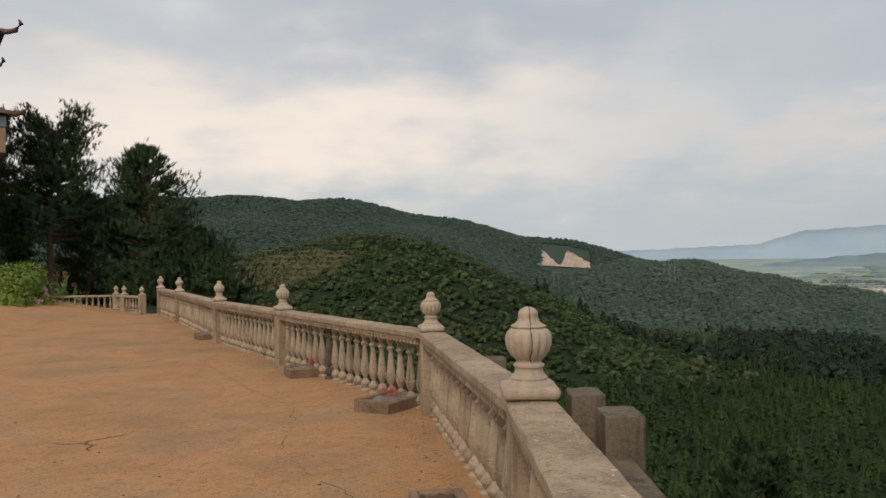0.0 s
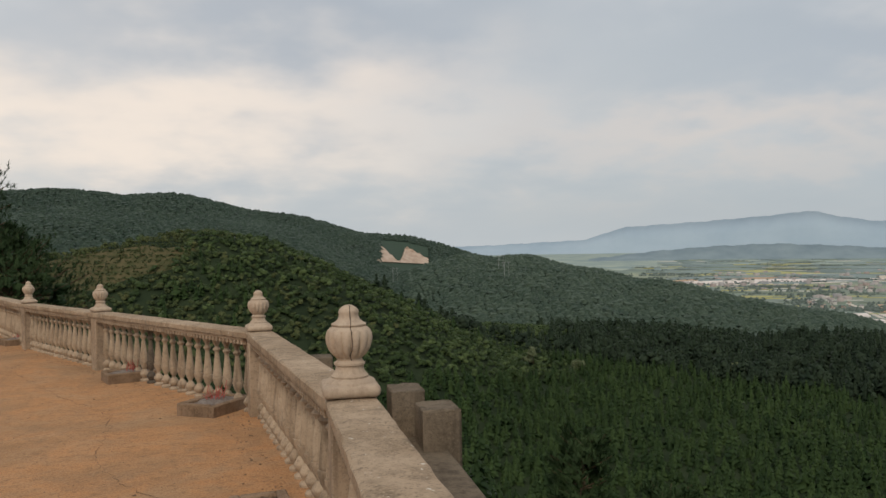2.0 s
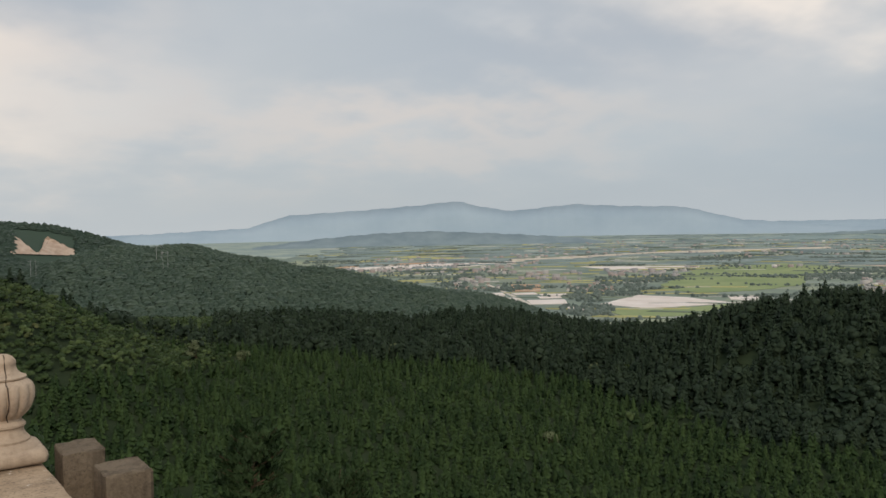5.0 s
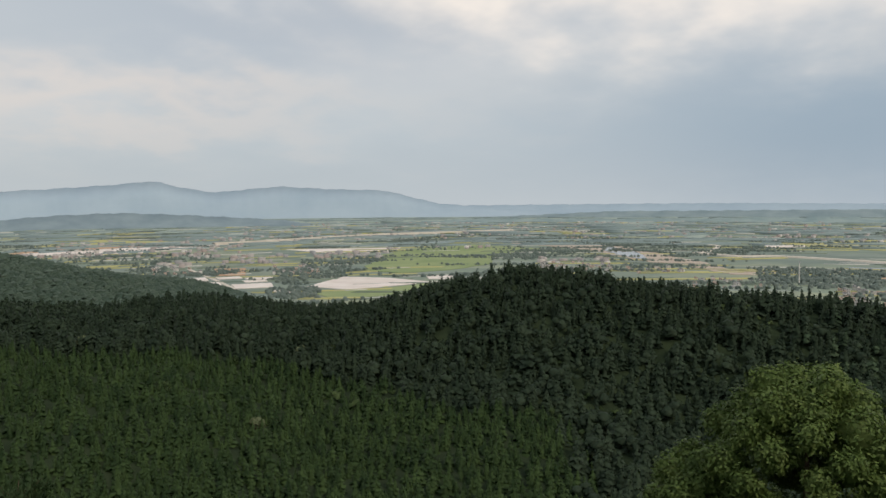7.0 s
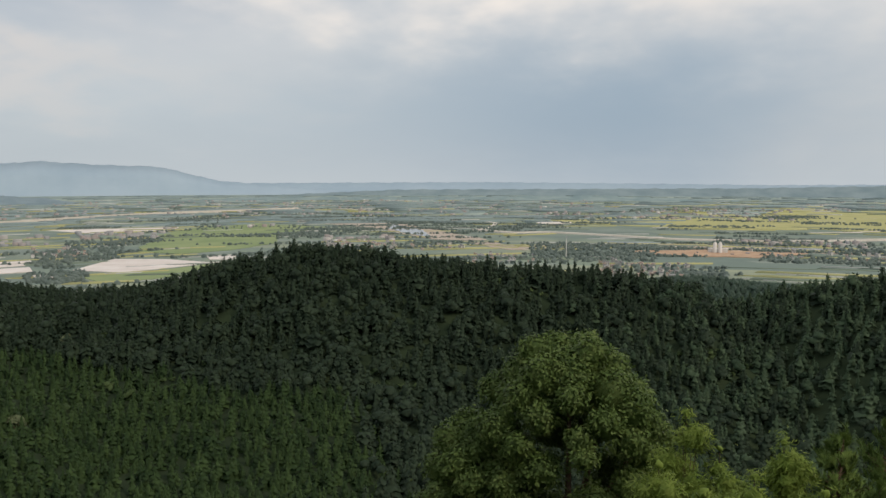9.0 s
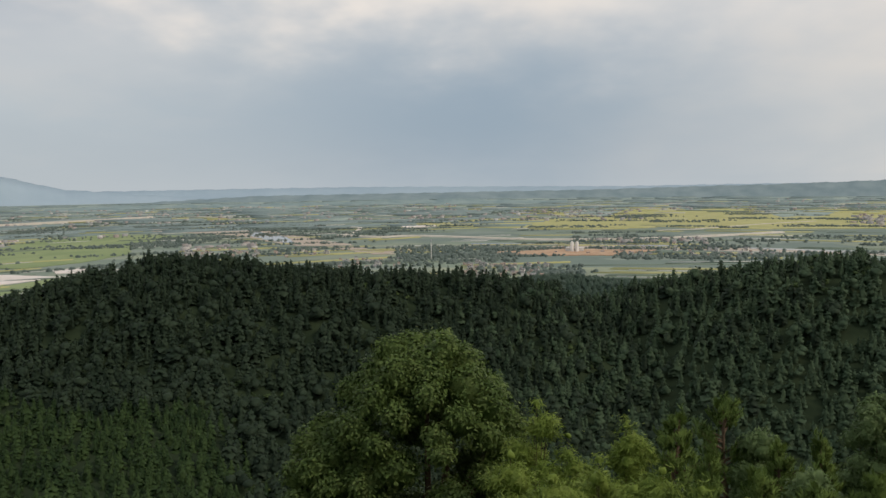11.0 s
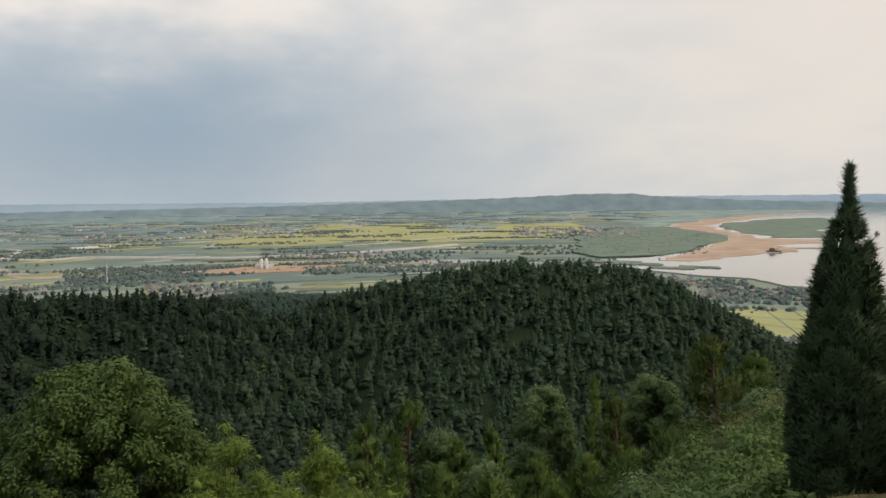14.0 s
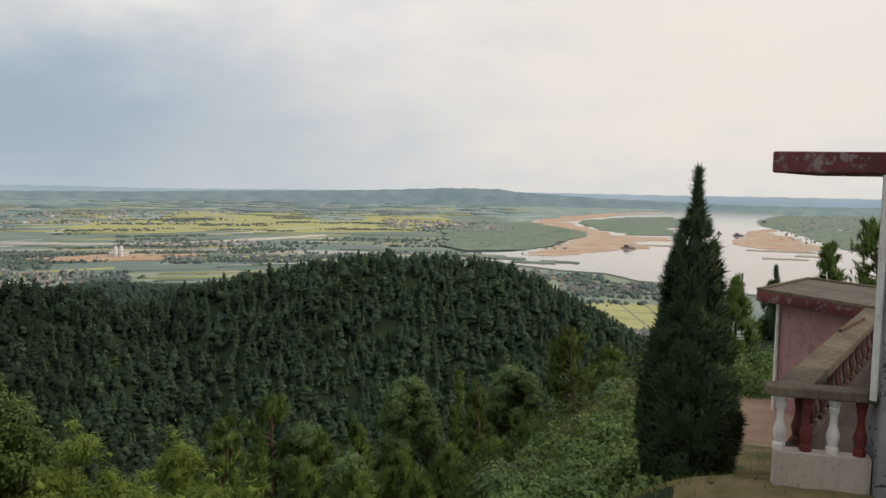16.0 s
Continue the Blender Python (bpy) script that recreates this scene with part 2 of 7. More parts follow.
def coords(t, scale=1.0, space="Object"):
    c = node(t, "ShaderNodeTexCoord").outputs[space]
    if scale == 1.0:
        return c
    return node(t, "ShaderNodeMapping", {0: c, 3: (scale, scale, scale)}).outputs[0]


def world_pos(t):
    return node(t, "ShaderNodeNewGeometry").outputs["Position"]


def noise_(t, vec, scale, detail=4.0, rough=0.55, dist=0.0):
    return node(t, "ShaderNodeTexNoise", {"Vector": vec, "Scale": scale, "Detail": detail, "Roughness": rough, "Distortion": dist}).outputs[0]


def bump(t, b, height, strength=0.4, distance=0.01):
    n = node(t, "ShaderNodeBump", {"Height": height, "Strength": strength, "Distance": distance})
    t.links.new(n.outputs[0], b.inputs["Normal"])


def stone_mat(name, base, light, dark, big=1.2, fine=22.0, stain=0.5, rough=0.9, relief=0.5, fleck=None, blotch=0.55, grain=0.65):
    """Weathered cement or stone: base tone, pale and dark blotches, grain, upright rain streaks."""
    m, t, b = material(name, rough, 0.0, 0.2)
    p = world_pos(t)
    n1 = noise_(t, p, big, 6.0, 0.6)
    n2 = noise_(t, p, fine, 5.0, 0.65)
    st = node(t, "ShaderNodeMapping", {0: p, 3: (9.0, 9.0, 0.9)}).outputs[0]
    n3 = noise_(t, st, 1.0, 4.0, 0.6)
    c = mixc(t, ramp(t, n1, [(0.35, 0.0), (0.65, 1.0)]), base, light)
    c = mixc(t, math_(t, "MULTIPLY", ramp(t, n3, [(0.52, 0.0), (0.70, 1.0)]), stain), c, dark)
    c = mixc(t, math_(t, "MULTIPLY", ramp(t, n2, [(0.50, 0.0), (0.72, 1.0)]), 0.45), c, dark)
    n4 = noise_(t, p, 5.0, 5.0, 0.7)
    c = mixc(t, math_(t, "MULTIPLY", ramp(t, n4, [(0.50, 0.0), (0.66, 1.0)]), blotch), c, tuple(0.55 * q for q in base))
    sp = noise_(t, p, 75.0, 3.0, 0.6)
    c = mixc(t, math_(t, "MULTIPLY", ramp(t, sp, [(0.56, 0.0), (0.68, 1.0)]), grain), c, light)
    c = mixc(t, math_(t, "MULTIPLY", ramp(t, sp, [(0.32, 1.0), (0.44, 0.0)]), grain), c, dark)
    if fleck:
        c = mixc(t, ramp(t, noise_(t, p, 26.0, 2.0, 0.5), [(0.70, 0.0), (0.735, 1.0)]), c, fleck)
    t.links.new(c, b.inputs["Base Color"])
    bump(t, b, math_(t, "ADD", math_(t, "ADD", n2, math_(t, "MULTIPLY", sp, 0.5)), math_(t, "MULTIPLY", n4, 0.6)), min(1.0, relief * 1.5), 0.012)
    return m


def leaf_mat(name, a, c, b2=None, patch=12.0, rough=0.6, through=0.25, each=0.25, plants=0.45):
    """Foliage: two or three greens mixed plant by plant, leaf by leaf and in patches, a little light let through."""
    m, t, b = material(name, rough, 0.0, 0.13)
    g = node(t, "ShaderNodeNewGeometry")
    n1 = noise_(t, g.outputs["Position"], 1.0 / patch, 5.0, 0.72)
    at_ = node(t, "ShaderNodeAttribute")
    at_.attribute_name = "tone"
    k = math_(t, "ADD", math_(t, "MULTIPLY", g.outputs["Random Per Island"], each), math_(t, "MULTIPLY", n1, 1.25 - each))
    k = math_(t, "ADD", k, math_(t, "MULTIPLY", at_.outputs["Fac"], plants))
    col = ramp(t, k, [(0.30, a), (0.95, c)] if b2 is None else [(0.25, a), (0.66, c), (1.05, b2)])
    t.links.new(col, b.inputs["Base Color"])
    if through:
        tr = node(t, "ShaderNodeBsdfTranslucent", {0: col})
        mx = node(t, "ShaderNodeMixShader", {0: through, 1: b.outputs[0], 2: tr.outputs[0]})
        out = [n for n in t.nodes if n.type == "OUTPUT_MATERIAL"][0]
        t.links.new(mx.outputs[0], out.inputs[0])
    return m


CEMENT = stone_mat("weathered_cement", (0.30, 0.222, 0.150), (0.42, 0.325, 0.235), (0.09, 0.068, 0.05), stain=0.55, grain=0.4)
CEMENT_PALE = stone_mat("pale_cement", (0.40, 0.315, 0.235), (0.50, 0.41, 0.32), (0.17, 0.13, 0.10), stain=0.3, relief=0.25, blotch=0.2, grain=0.2)
BALUSTER = stone_mat("greyish_baluster_cement", (0.32, 0.243, 0.168), (0.46, 0.362, 0.262), (0.075, 0.054, 0.037), 2.4, 30.0, stain=0.6, relief=0.2, blotch=0.35, grain=0.2)
COPING = stone_mat("lichened_coping", (0.30, 0.222, 0.148), (0.45, 0.345, 0.245), (0.085, 0.065, 0.045), 1.6, 14.0, 0.35, fleck=(0.60, 0.55, 0.47))
CEMENT_GREY = stone_mat("grey_concrete", (0.115, 0.090, 0.064), (0.205, 0.165, 0.12), (0.042, 0.034, 0.025), stain=0.7, grain=0.45)
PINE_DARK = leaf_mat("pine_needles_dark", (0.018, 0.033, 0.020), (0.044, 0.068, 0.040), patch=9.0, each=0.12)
# Lighter copy of the dark pine green, haze over the east hill painted in
PINE_HAZED = leaf_mat("pine_needles_bluish", (0.037, 0.066, 0.037), (0.082, 0.125, 0.070), patch=9.0, each=0.12)
PINE_YOUNG = leaf_mat("pine_needles_young", (0.018, 0.039, 0.014), (0.055, 0.094, 0.031), patch=9.0, each=0.2)
PINE_NEAR = leaf_mat("pine_needles_near", (0.052, 0.098, 0.022), (0.200, 0.285, 0.070), patch=1.0)
PINE_SHADY = leaf_mat("pine_needles_shady", (0.024, 0.050, 0.022), (0.066, 0.110, 0.042), patch=1.5)
BROAD = leaf_mat("broad_leaves", (0.026, 0.047, 0.018), (0.048, 0.078, 0.028), (0.105, 0.148, 0.056), patch=7.0, each=0.24, plants=0.5)
SCRUB = leaf_mat("scrub_leaves", (0.040, 0.060, 0.023), (0.072, 0.095, 0.037), (0.125, 0.138, 0.056), patch=9.0, each=0.24, plants=0.5)
PALE_BLOOM = leaf_mat("pale_blossom", (0.07, 0.10, 0.045), (0.15, 0.18, 0.095), (0.24, 0.25, 0.16), patch=1.0)
CAMPHOR = leaf_mat("camphor_leaves", (0.034, 0.062, 0.016), (0.098, 0.150, 0.040), (0.190, 0.240, 0.080), patch=0.8, rough=0.5, each=0.35)
BAMBOO = leaf_mat("bamboo_leaves", (0.075, 0.130, 0.020), (0.185, 0.255, 0.050), (0.27, 0.32, 0.085), patch=0.9)
BUSH = leaf_mat("bush_leaves", (0.066, 0.116, 0.032), (0.155, 0.230, 0.072), (0.28, 0.34, 0.14), patch=0.8)
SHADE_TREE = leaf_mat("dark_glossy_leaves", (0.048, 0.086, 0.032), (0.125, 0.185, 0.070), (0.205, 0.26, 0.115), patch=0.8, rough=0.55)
OLIVE = leaf_mat("olive_needles", (0.060, 0.095, 0.022), (0.165, 0.215, 0.055), patch=1.2)
CYPRESS = leaf_mat("cypress_scales", (0.026, 0.050, 0.026), (0.085, 0.130, 0.058), patch=0.4, through=0.1)
GRASS = leaf_mat("grass_blades", (0.10, 0.13, 0.035), (0.24, 0.25, 0.085), patch=1.5)
# Ridge greens shifted blue-grey to hold the haze before them
HAZED_FAR_WOOD = leaf_mat("far_wood", (0.028, 0.050, 0.038), (0.054, 0.082, 0.060), patch=34.0, through=0.0, each=0.1)
# Valley side paler than the back ridge, haze again in the colour
HAZED_MID_WOOD = leaf_mat("valley_side_wood", (0.040, 0.066, 0.050), (0.070, 0.102, 0.074), patch=34.0, through=0.0, each=0.1)
# Tree greens paled to blue-grey: haze over the plain put into the colour
HAZED_PLAIN_TREES = leaf_mat("plain_trees", (0.080, 0.112, 0.105), (0.155, 0.195, 0.170), patch=80.0, through=0.0, each=0.1)
BARK = stone_mat("bark", (0.10, 0.070, 0.045), (0.16, 0.11, 0.075), (0.04, 0.03, 0.02), 3.0, 30.0)


def plain_mat(name, a, b2, scale=0.05, rough=0.9, spec=0.2, metal=0.0, detail=5.0):
    """A surface of two close tones in patches."""
    m, t, b = material(name, rough, metal, spec)
    n = noise_(t, world_pos(t), scale, detail, 0.6)
    t.links.new(mixc(t, ramp(t, n, [(0.36, 0.0), (0.64, 1.0)]), a, b2), b.inputs["Base Color"])
    return m


def ground_mat():
    """Woodland floor on the hills, farmland in strips and plots on the plain."""
    m, t, b = material("land", 0.95, 0.0, 0.1)
    p = world_pos(t)
    z = node(t, "ShaderNodeSeparateXYZ", {0: p}).outputs[2]
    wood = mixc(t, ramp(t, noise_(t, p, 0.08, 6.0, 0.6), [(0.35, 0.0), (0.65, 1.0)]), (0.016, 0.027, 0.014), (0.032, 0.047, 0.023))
    # Beyond half a kilometre the wood floor pales: haze mixed in by distance
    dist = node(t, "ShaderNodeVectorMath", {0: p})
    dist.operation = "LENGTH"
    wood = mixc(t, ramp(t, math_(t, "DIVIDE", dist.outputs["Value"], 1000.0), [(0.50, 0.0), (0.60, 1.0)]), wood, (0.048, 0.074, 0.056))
    flat = node(t, "ShaderNodeMapping", {0: p, 2: (0, 0, 0.5), 3: (1.0, 0.40, 0.0)}).outputs[0]
    cell = node(t, "ShaderNodeTexVoronoi", {"Vector": flat, "Scale": 0.016}).outputs["Color"]
    one = node(t, "ShaderNodeSeparateColor", {0: cell}).outputs[0]
    # Crop tones cooled and greyed, with haze put into the colour
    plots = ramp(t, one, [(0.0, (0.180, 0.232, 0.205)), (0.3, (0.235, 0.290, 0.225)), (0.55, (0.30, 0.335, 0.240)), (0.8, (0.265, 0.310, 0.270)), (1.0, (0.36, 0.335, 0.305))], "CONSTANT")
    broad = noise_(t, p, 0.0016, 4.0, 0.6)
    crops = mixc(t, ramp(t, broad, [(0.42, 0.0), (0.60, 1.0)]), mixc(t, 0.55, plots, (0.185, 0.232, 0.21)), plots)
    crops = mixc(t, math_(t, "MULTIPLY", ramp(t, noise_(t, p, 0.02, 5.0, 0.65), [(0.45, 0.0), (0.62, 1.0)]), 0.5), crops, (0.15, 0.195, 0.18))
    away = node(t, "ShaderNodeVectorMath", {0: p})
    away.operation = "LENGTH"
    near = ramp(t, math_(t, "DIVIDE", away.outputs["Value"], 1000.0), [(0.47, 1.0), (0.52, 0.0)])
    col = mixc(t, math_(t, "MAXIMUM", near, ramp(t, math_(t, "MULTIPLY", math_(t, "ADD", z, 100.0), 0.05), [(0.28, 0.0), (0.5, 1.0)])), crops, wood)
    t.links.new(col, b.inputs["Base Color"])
    return m


def dust_mat():
    """Swept cement yard under orange clay dust, with cracks and damp stains."""
    m, t, b = material("dusty_yard", 0.93, 0.0, 0.15)
    p = world_pos(t)
    n1 = noise_(t, p, 0.55, 6.0, 0.62, 0.6)
    n2 = noise_(t, p, 3.2, 6.0, 0.6)
    n3 = noise_(t, p, 60.0, 3.0, 0.6)
    n5 = noise_(t, p, 1.1, 7.0, 0.68, 0.8)
    c = ramp(t, n1, [(0.28, (0.33, 0.198, 0.106)), (0.42, (0.40, 0.228, 0.116)), (0.54, (0.49, 0.250, 0.112)), (0.62, (0.46, 0.242, 0.112)), (0.74, (0.40, 0.262, 0.156))])
    c = mixc(t, math_(t, "MULTIPLY", ramp(t, n5, [(0.48, 0.0), (0.68, 1.0)]), 0.45), c, (0.43, 0.300, 0.185))
    c = mixc(t, math_(t, "MULTIPLY", ramp(t, n5, [(0.34, 1.0), (0.48, 0.0)]), 0.45), c, (0.27, 0.158, 0.084))
    c = mixc(t, math_(t, "MULTIPLY", ramp(t, n2, [(0.48, 0.0), (0.66, 1.0)]), 0.5), c, (0.33, 0.212, 0.125))
    c = mixc(t, math_(t, "MULTIPLY", ramp(t, n3, [(0.50, 0.0), (0.68, 1.0)]), 0.6), c, (0.16, 0.10, 0.062))
    c = mixc(t, math_(t, "MULTIPLY", ramp(t, n3, [(0.30, 1.0), (0.42, 0.0)]), 0.5), c, (0.46, 0.32, 0.20))
    n6 = noise_(t, p, 14.0, 5.0, 0.7)
    c = mixc(t, math_(t, "MULTIPLY", ramp(t, n6, [(0.52, 0.0), (0.68, 1.0)]), 0.6), c, (0.20, 0.122, 0.07))
    wp = node(t, "ShaderNodeVectorMath", {0: p, 1: node(t, "ShaderNodeTexNoise", {"Vector": p, "Scale": 1.1, "Detail": 5.0}).outputs[1]}).outputs[0]
    vor = node(t, "ShaderNodeTexVoronoi", {"Vector": wp, "Scale": 0.30})
    vor.feature = "DISTANCE_TO_EDGE"
    gate = ramp(t, noise_(t, p, 0.5, 2.0), [(0.60, 0.0), (0.66, 1.0)])
    crack = math_(t, "MULTIPLY", ramp(t, vor.outputs["Distance"], [(0.0, 1.0), (0.003, 0.7), (0.007, 0.0)]), gate)
    c = mixc(t, math_(t, "MULTIPLY", crack, 0.8), c, (0.10, 0.065, 0.045))
    t.links.new(c, b.inputs["Base Color"])
    h = math_(t, "SUBTRACT", math_(t, "ADD", n3, math_(t, "MULTIPLY", n2, 2.0)), math_(t, "MULTIPLY", crack, 3.0))
    bump(t, b, h, 0.8, 0.014)
    return m


LAND, YARD = ground_mat(), dust_mat()


# ---- ground: one sheet to the horizon ----
G_AZ = np.unique(np.concatenate([np.arange(-180, 180, 4.0), np.arange(-36, 150, 0.6)]))
G_R = np.concatenate([[0.5], np.arange(3, 40, 1.2), np.geomspace(40, 1250, 120), np.geomspace(1300, 4900, 22)])
G_A2, G_R2 = np.meshgrid(np.radians(G_AZ), G_R)
G_X, G_Y = G_R2 * np.sin(G_A2), G_R2 * np.cos(G_A2)
G_Z = ground_z(G_X, G_Y)
G_TOP = np.maximum.accumulate((G_Z - EYE) / G_R2, axis=0)


def cells(xy):
    az, r = np.degrees(np.arctan2(xy[:, 0], xy[:, 1])), np.hypot(xy[:, 0], xy[:, 1])
    i = np.clip(np.searchsorted(G_R, r) - 1, 0, len(G_R) - 2)
    j = np.clip(np.searchsorted(G_AZ, az) - 1, 0, len(G_AZ) - 2)
    return i, j, (r - G_R[i]) / (G_R[i + 1] - G_R[i]), (az - G_AZ[j]) / (G_AZ[j + 1] - G_AZ[j])


def land_z(xy):
    """Height of the ground sheet at places (n, 2)."""
    xy = np.asarray(xy, float).reshape(-1, 2)
    i, j, u, v = cells(xy)
    return (G_Z[i, j] * (1 - u) + G_Z[i + 1, j] * u) * (1 - v) + (G_Z[i, j + 1] * (1 - u) + G_Z[i + 1, j + 1] * u) * v


def behind_hill(xy, z_top):
    """True where a crest stands between the terrace and a tree."""
    i, j, _, _ = cells(xy)
    return (z_top - EYE) / np.hypot(xy[:, 0], xy[:, 1]) < G_TOP[np.maximum(i - 1, 0), j] - 0.004


def build_ground():
    n, m = G_Z.shape
    i = np.arange(n * m).reshape(n, m)
    j = np.roll(i, -1, axis=1)
    f = np.stack([i[:-1], j[:-1], j[1:], i[1:]], -1).reshape(-1, 4)
    ob = new("ground", mesh_from("ground", np.stack([G_X, G_Y, G_Z], -1).reshape(-1, 3), f, True))
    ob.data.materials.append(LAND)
    return tagged(ob, "wooded hills falling to a wide farmed river plain", "ground", kind="structure")


build_ground()


# ---- woods ----
RNG = np.random.default_rng(11)


def tufts(pos, out, size, rng, lift=0.35, blade=1.0, spread=0.36):
    """One triangle at each position, facing about out, of that size, shaded as if it lay along the crown."""
    n = len(pos)
    face = unit(out + rng.normal(0, spread, (n, 3)) + (0, 0, lift))
    a = unit(np.cross(face, rng.normal(0, 1, (n, 3))))
    b = np.cross(face, a)
    s = (size * rng.uniform(0.65, 1.35, n))[:, None]
    v = np.stack([pos + a * s * 0.6 * blade, pos - a * s * 0.6 * blade + b * s * 0.15, pos + b * s + face * s * 0.35], 1).reshape(-1, 3)
    nn = np.repeat(unit(0.7 * unit(out + (0, 0, lift)) + 0.3 * face), 3, 0)
    f = np.arange(3 * n).reshape(-1, 3)
    return v, face_out(v, f, nn), nn


def round_normals(v, f):
    n = np.zeros_like(v)
    g = np.cross(v[f[:, 1]] - v[f[:, 0]], v[f[:, 2]] - v[f[:, 0]])
    for k in range(3):
        np.add.at(n, f[:, k], g)
    return unit(n)


def join(parts):
    """Joins (verts, faces) or (verts, faces, normals)."""
    full = any(len(p) == 3 for p in parts)
    vs, fs, ns, k = [], [], [], 0
    for p in parts:
        v, f = p[0], p[1]
        vs.append(v)
        fs.append(f + k)
        if full:
            ns.append(p[2] if len(p) == 3 else round_normals(v, f))
        k += len(v)
    out = (np.concatenate(vs), np.concatenate(fs))
    return out + (np.concatenate(ns),) if full else out


def knob(c, r, squash=0.8):
    """A small dark inner mass, so that no light shows through the crown."""
    p = (1 + 5**0.5) / 2
    v = np.array([(-1, p, 0), (1, p, 0), (-1, -p, 0), (1, -p, 0), (0, -1, p), (0, 1, p), (0, -1, -p), (0, 1, -p), (p, 0, -1), (p, 0, 1), (-p, 0, -1), (-p, 0, 1)], float)
    v *= r / np.linalg.norm(v[0])
    v[:, 2] *= squash
    f = np.array([(0, 11, 5), (0, 5, 1), (0, 1, 7), (0, 7, 10), (0, 10, 11), (1, 5, 9), (5, 11, 4), (11, 10, 2), (10, 7, 6), (7, 1, 8),
                  (3, 9, 4), (3, 4, 2), (3, 2, 6), (3, 6, 8), (3, 8, 9), (4, 9, 5), (2, 4, 11), (6, 2, 10), (8, 6, 7), (9, 8, 1)])
    return v + c, f


def pine_shape(rng, whorls=7, arms=6, width=0.27, low=0.10, power=0.75, loose=20, droop=0.55, plain=False):
    """A pine of height 1: drooping, uneven boughs in whorls round a narrow core, with loose tufts among them."""
    seg = 5
    a = np.linspace(0, 2 * np.pi, seg, endpoint=False) + rng.uniform(0, 6)
    rr = 0.50 * width * rng.uniform(0.75, 1.1, seg)
    v = np.concatenate([np.stack([rr * np.cos(a), rr * np.sin(a), np.full(seg, 0.02)], 1), np.stack([0.75 * rr * np.cos(a + 0.4), 0.75 * rr * np.sin(a + 0.4), np.full(seg, 0.50)], 1), [(0, 0, 0.93)]])
    i = np.arange(seg)
    j = (i + 1) % seg
    f = np.concatenate([np.stack([i, j, j + seg], 1), np.stack([i, j + seg, i + seg], 1), np.stack([i + seg, j + seg, 0 * i + 2 * seg], 1)])
    parts = [(v, f, unit(v * (1, 1, 0) + (0, 0, 0.12 * width)))]
    # boughs: a kite each, from the stem outwards and down
    k = whorls * arms
    lv = np.repeat(np.arange(whorls), arms)
    u = (lv + rng.uniform(-0.38, 0.38, k)) / (whorls - 0.4)
    z = low + (0.96 - low) * np.clip(u, 0, 1)
    lop = 1 + 0.20 * np.sin(rng.uniform(0, 6) + np.repeat(rng.uniform(0, 6, whorls), arms))
    a = (np.tile(np.arange(arms), whorls) + rng.uniform(-0.35, 0.35, k)) * 2 * np.pi / arms + np.repeat(rng.uniform(0, 6, whorls), arms)
    r = (width * (1 - np.clip(u, 0, 1)) ** power + 0.018) * rng.uniform(0.68, 1.12, k) * lop
    out = np.stack([np.cos(a), np.sin(a), 0 * a], 1)
    side = np.stack([-np.sin(a), np.cos(a), 0 * a], 1)
    h = (0.09 + 0.5 * droop * r)[:, None] * (0, 0, 1)
    stem = np.stack([0 * a, 0 * a, z], 1)
    w = (r * rng.uniform(0.42, 0.62, k) + 0.006)[:, None]
    rc = r[:, None]
    top, tip = stem + h * 0.55 + out * 0.08 * rc, stem + out * rc - h * 0.45
    mid = stem + out * 0.58 * rc + h * 0.16 + (0, 0, 1) * rng.uniform(-0.012, 0.012, (k, 1))
    v = np.stack([top, mid + side * w, tip, mid - side * w, mid + out * 0.10 * rc + h * 0.12], 1).reshape(-1, 3)
    b = np.arange(k)[:, None] * 5
    f = np.concatenate([b + (0, 1, 2), b + (0, 2, 3)] if plain else [b + (0, 1, 4), b + (1, 2, 4), b + (2, 3, 4), b + (3, 0, 4)])
    nn = np.stack([out * 0.5 + (0, 0, 1.0), out + 0.75 * side + (0, 0, 0.55), out * 1.2 + (0, 0, 0.25), out - 0.75 * side + (0, 0, 0.55), out * 0.9 + (0, 0, 0.9)], 1).reshape(-1, 3)
    nn = unit(nn + rng.normal(0, 0.12, nn.shape))
    parts.append((v, face_out(v, f, nn), nn))
    z = low + (0.99 - low) * rng.uniform(0, 1, loose) ** 0.8
    a = rng.uniform(0, 2 * np.pi, loose)
    r = width * (1 - (z - low) / (1.03 - low)) ** power * rng.uniform(0.6, 1.08, loose)
    o = np.stack([np.cos(a), np.sin(a), 0 * a + 0.4], 1)
    parts.append(tufts(np.stack([r * np.cos(a), r * np.sin(a), z], 1), o, np.full(loose, 0.050), rng, 0.3, 0.8, 0.25))
    return join(parts)


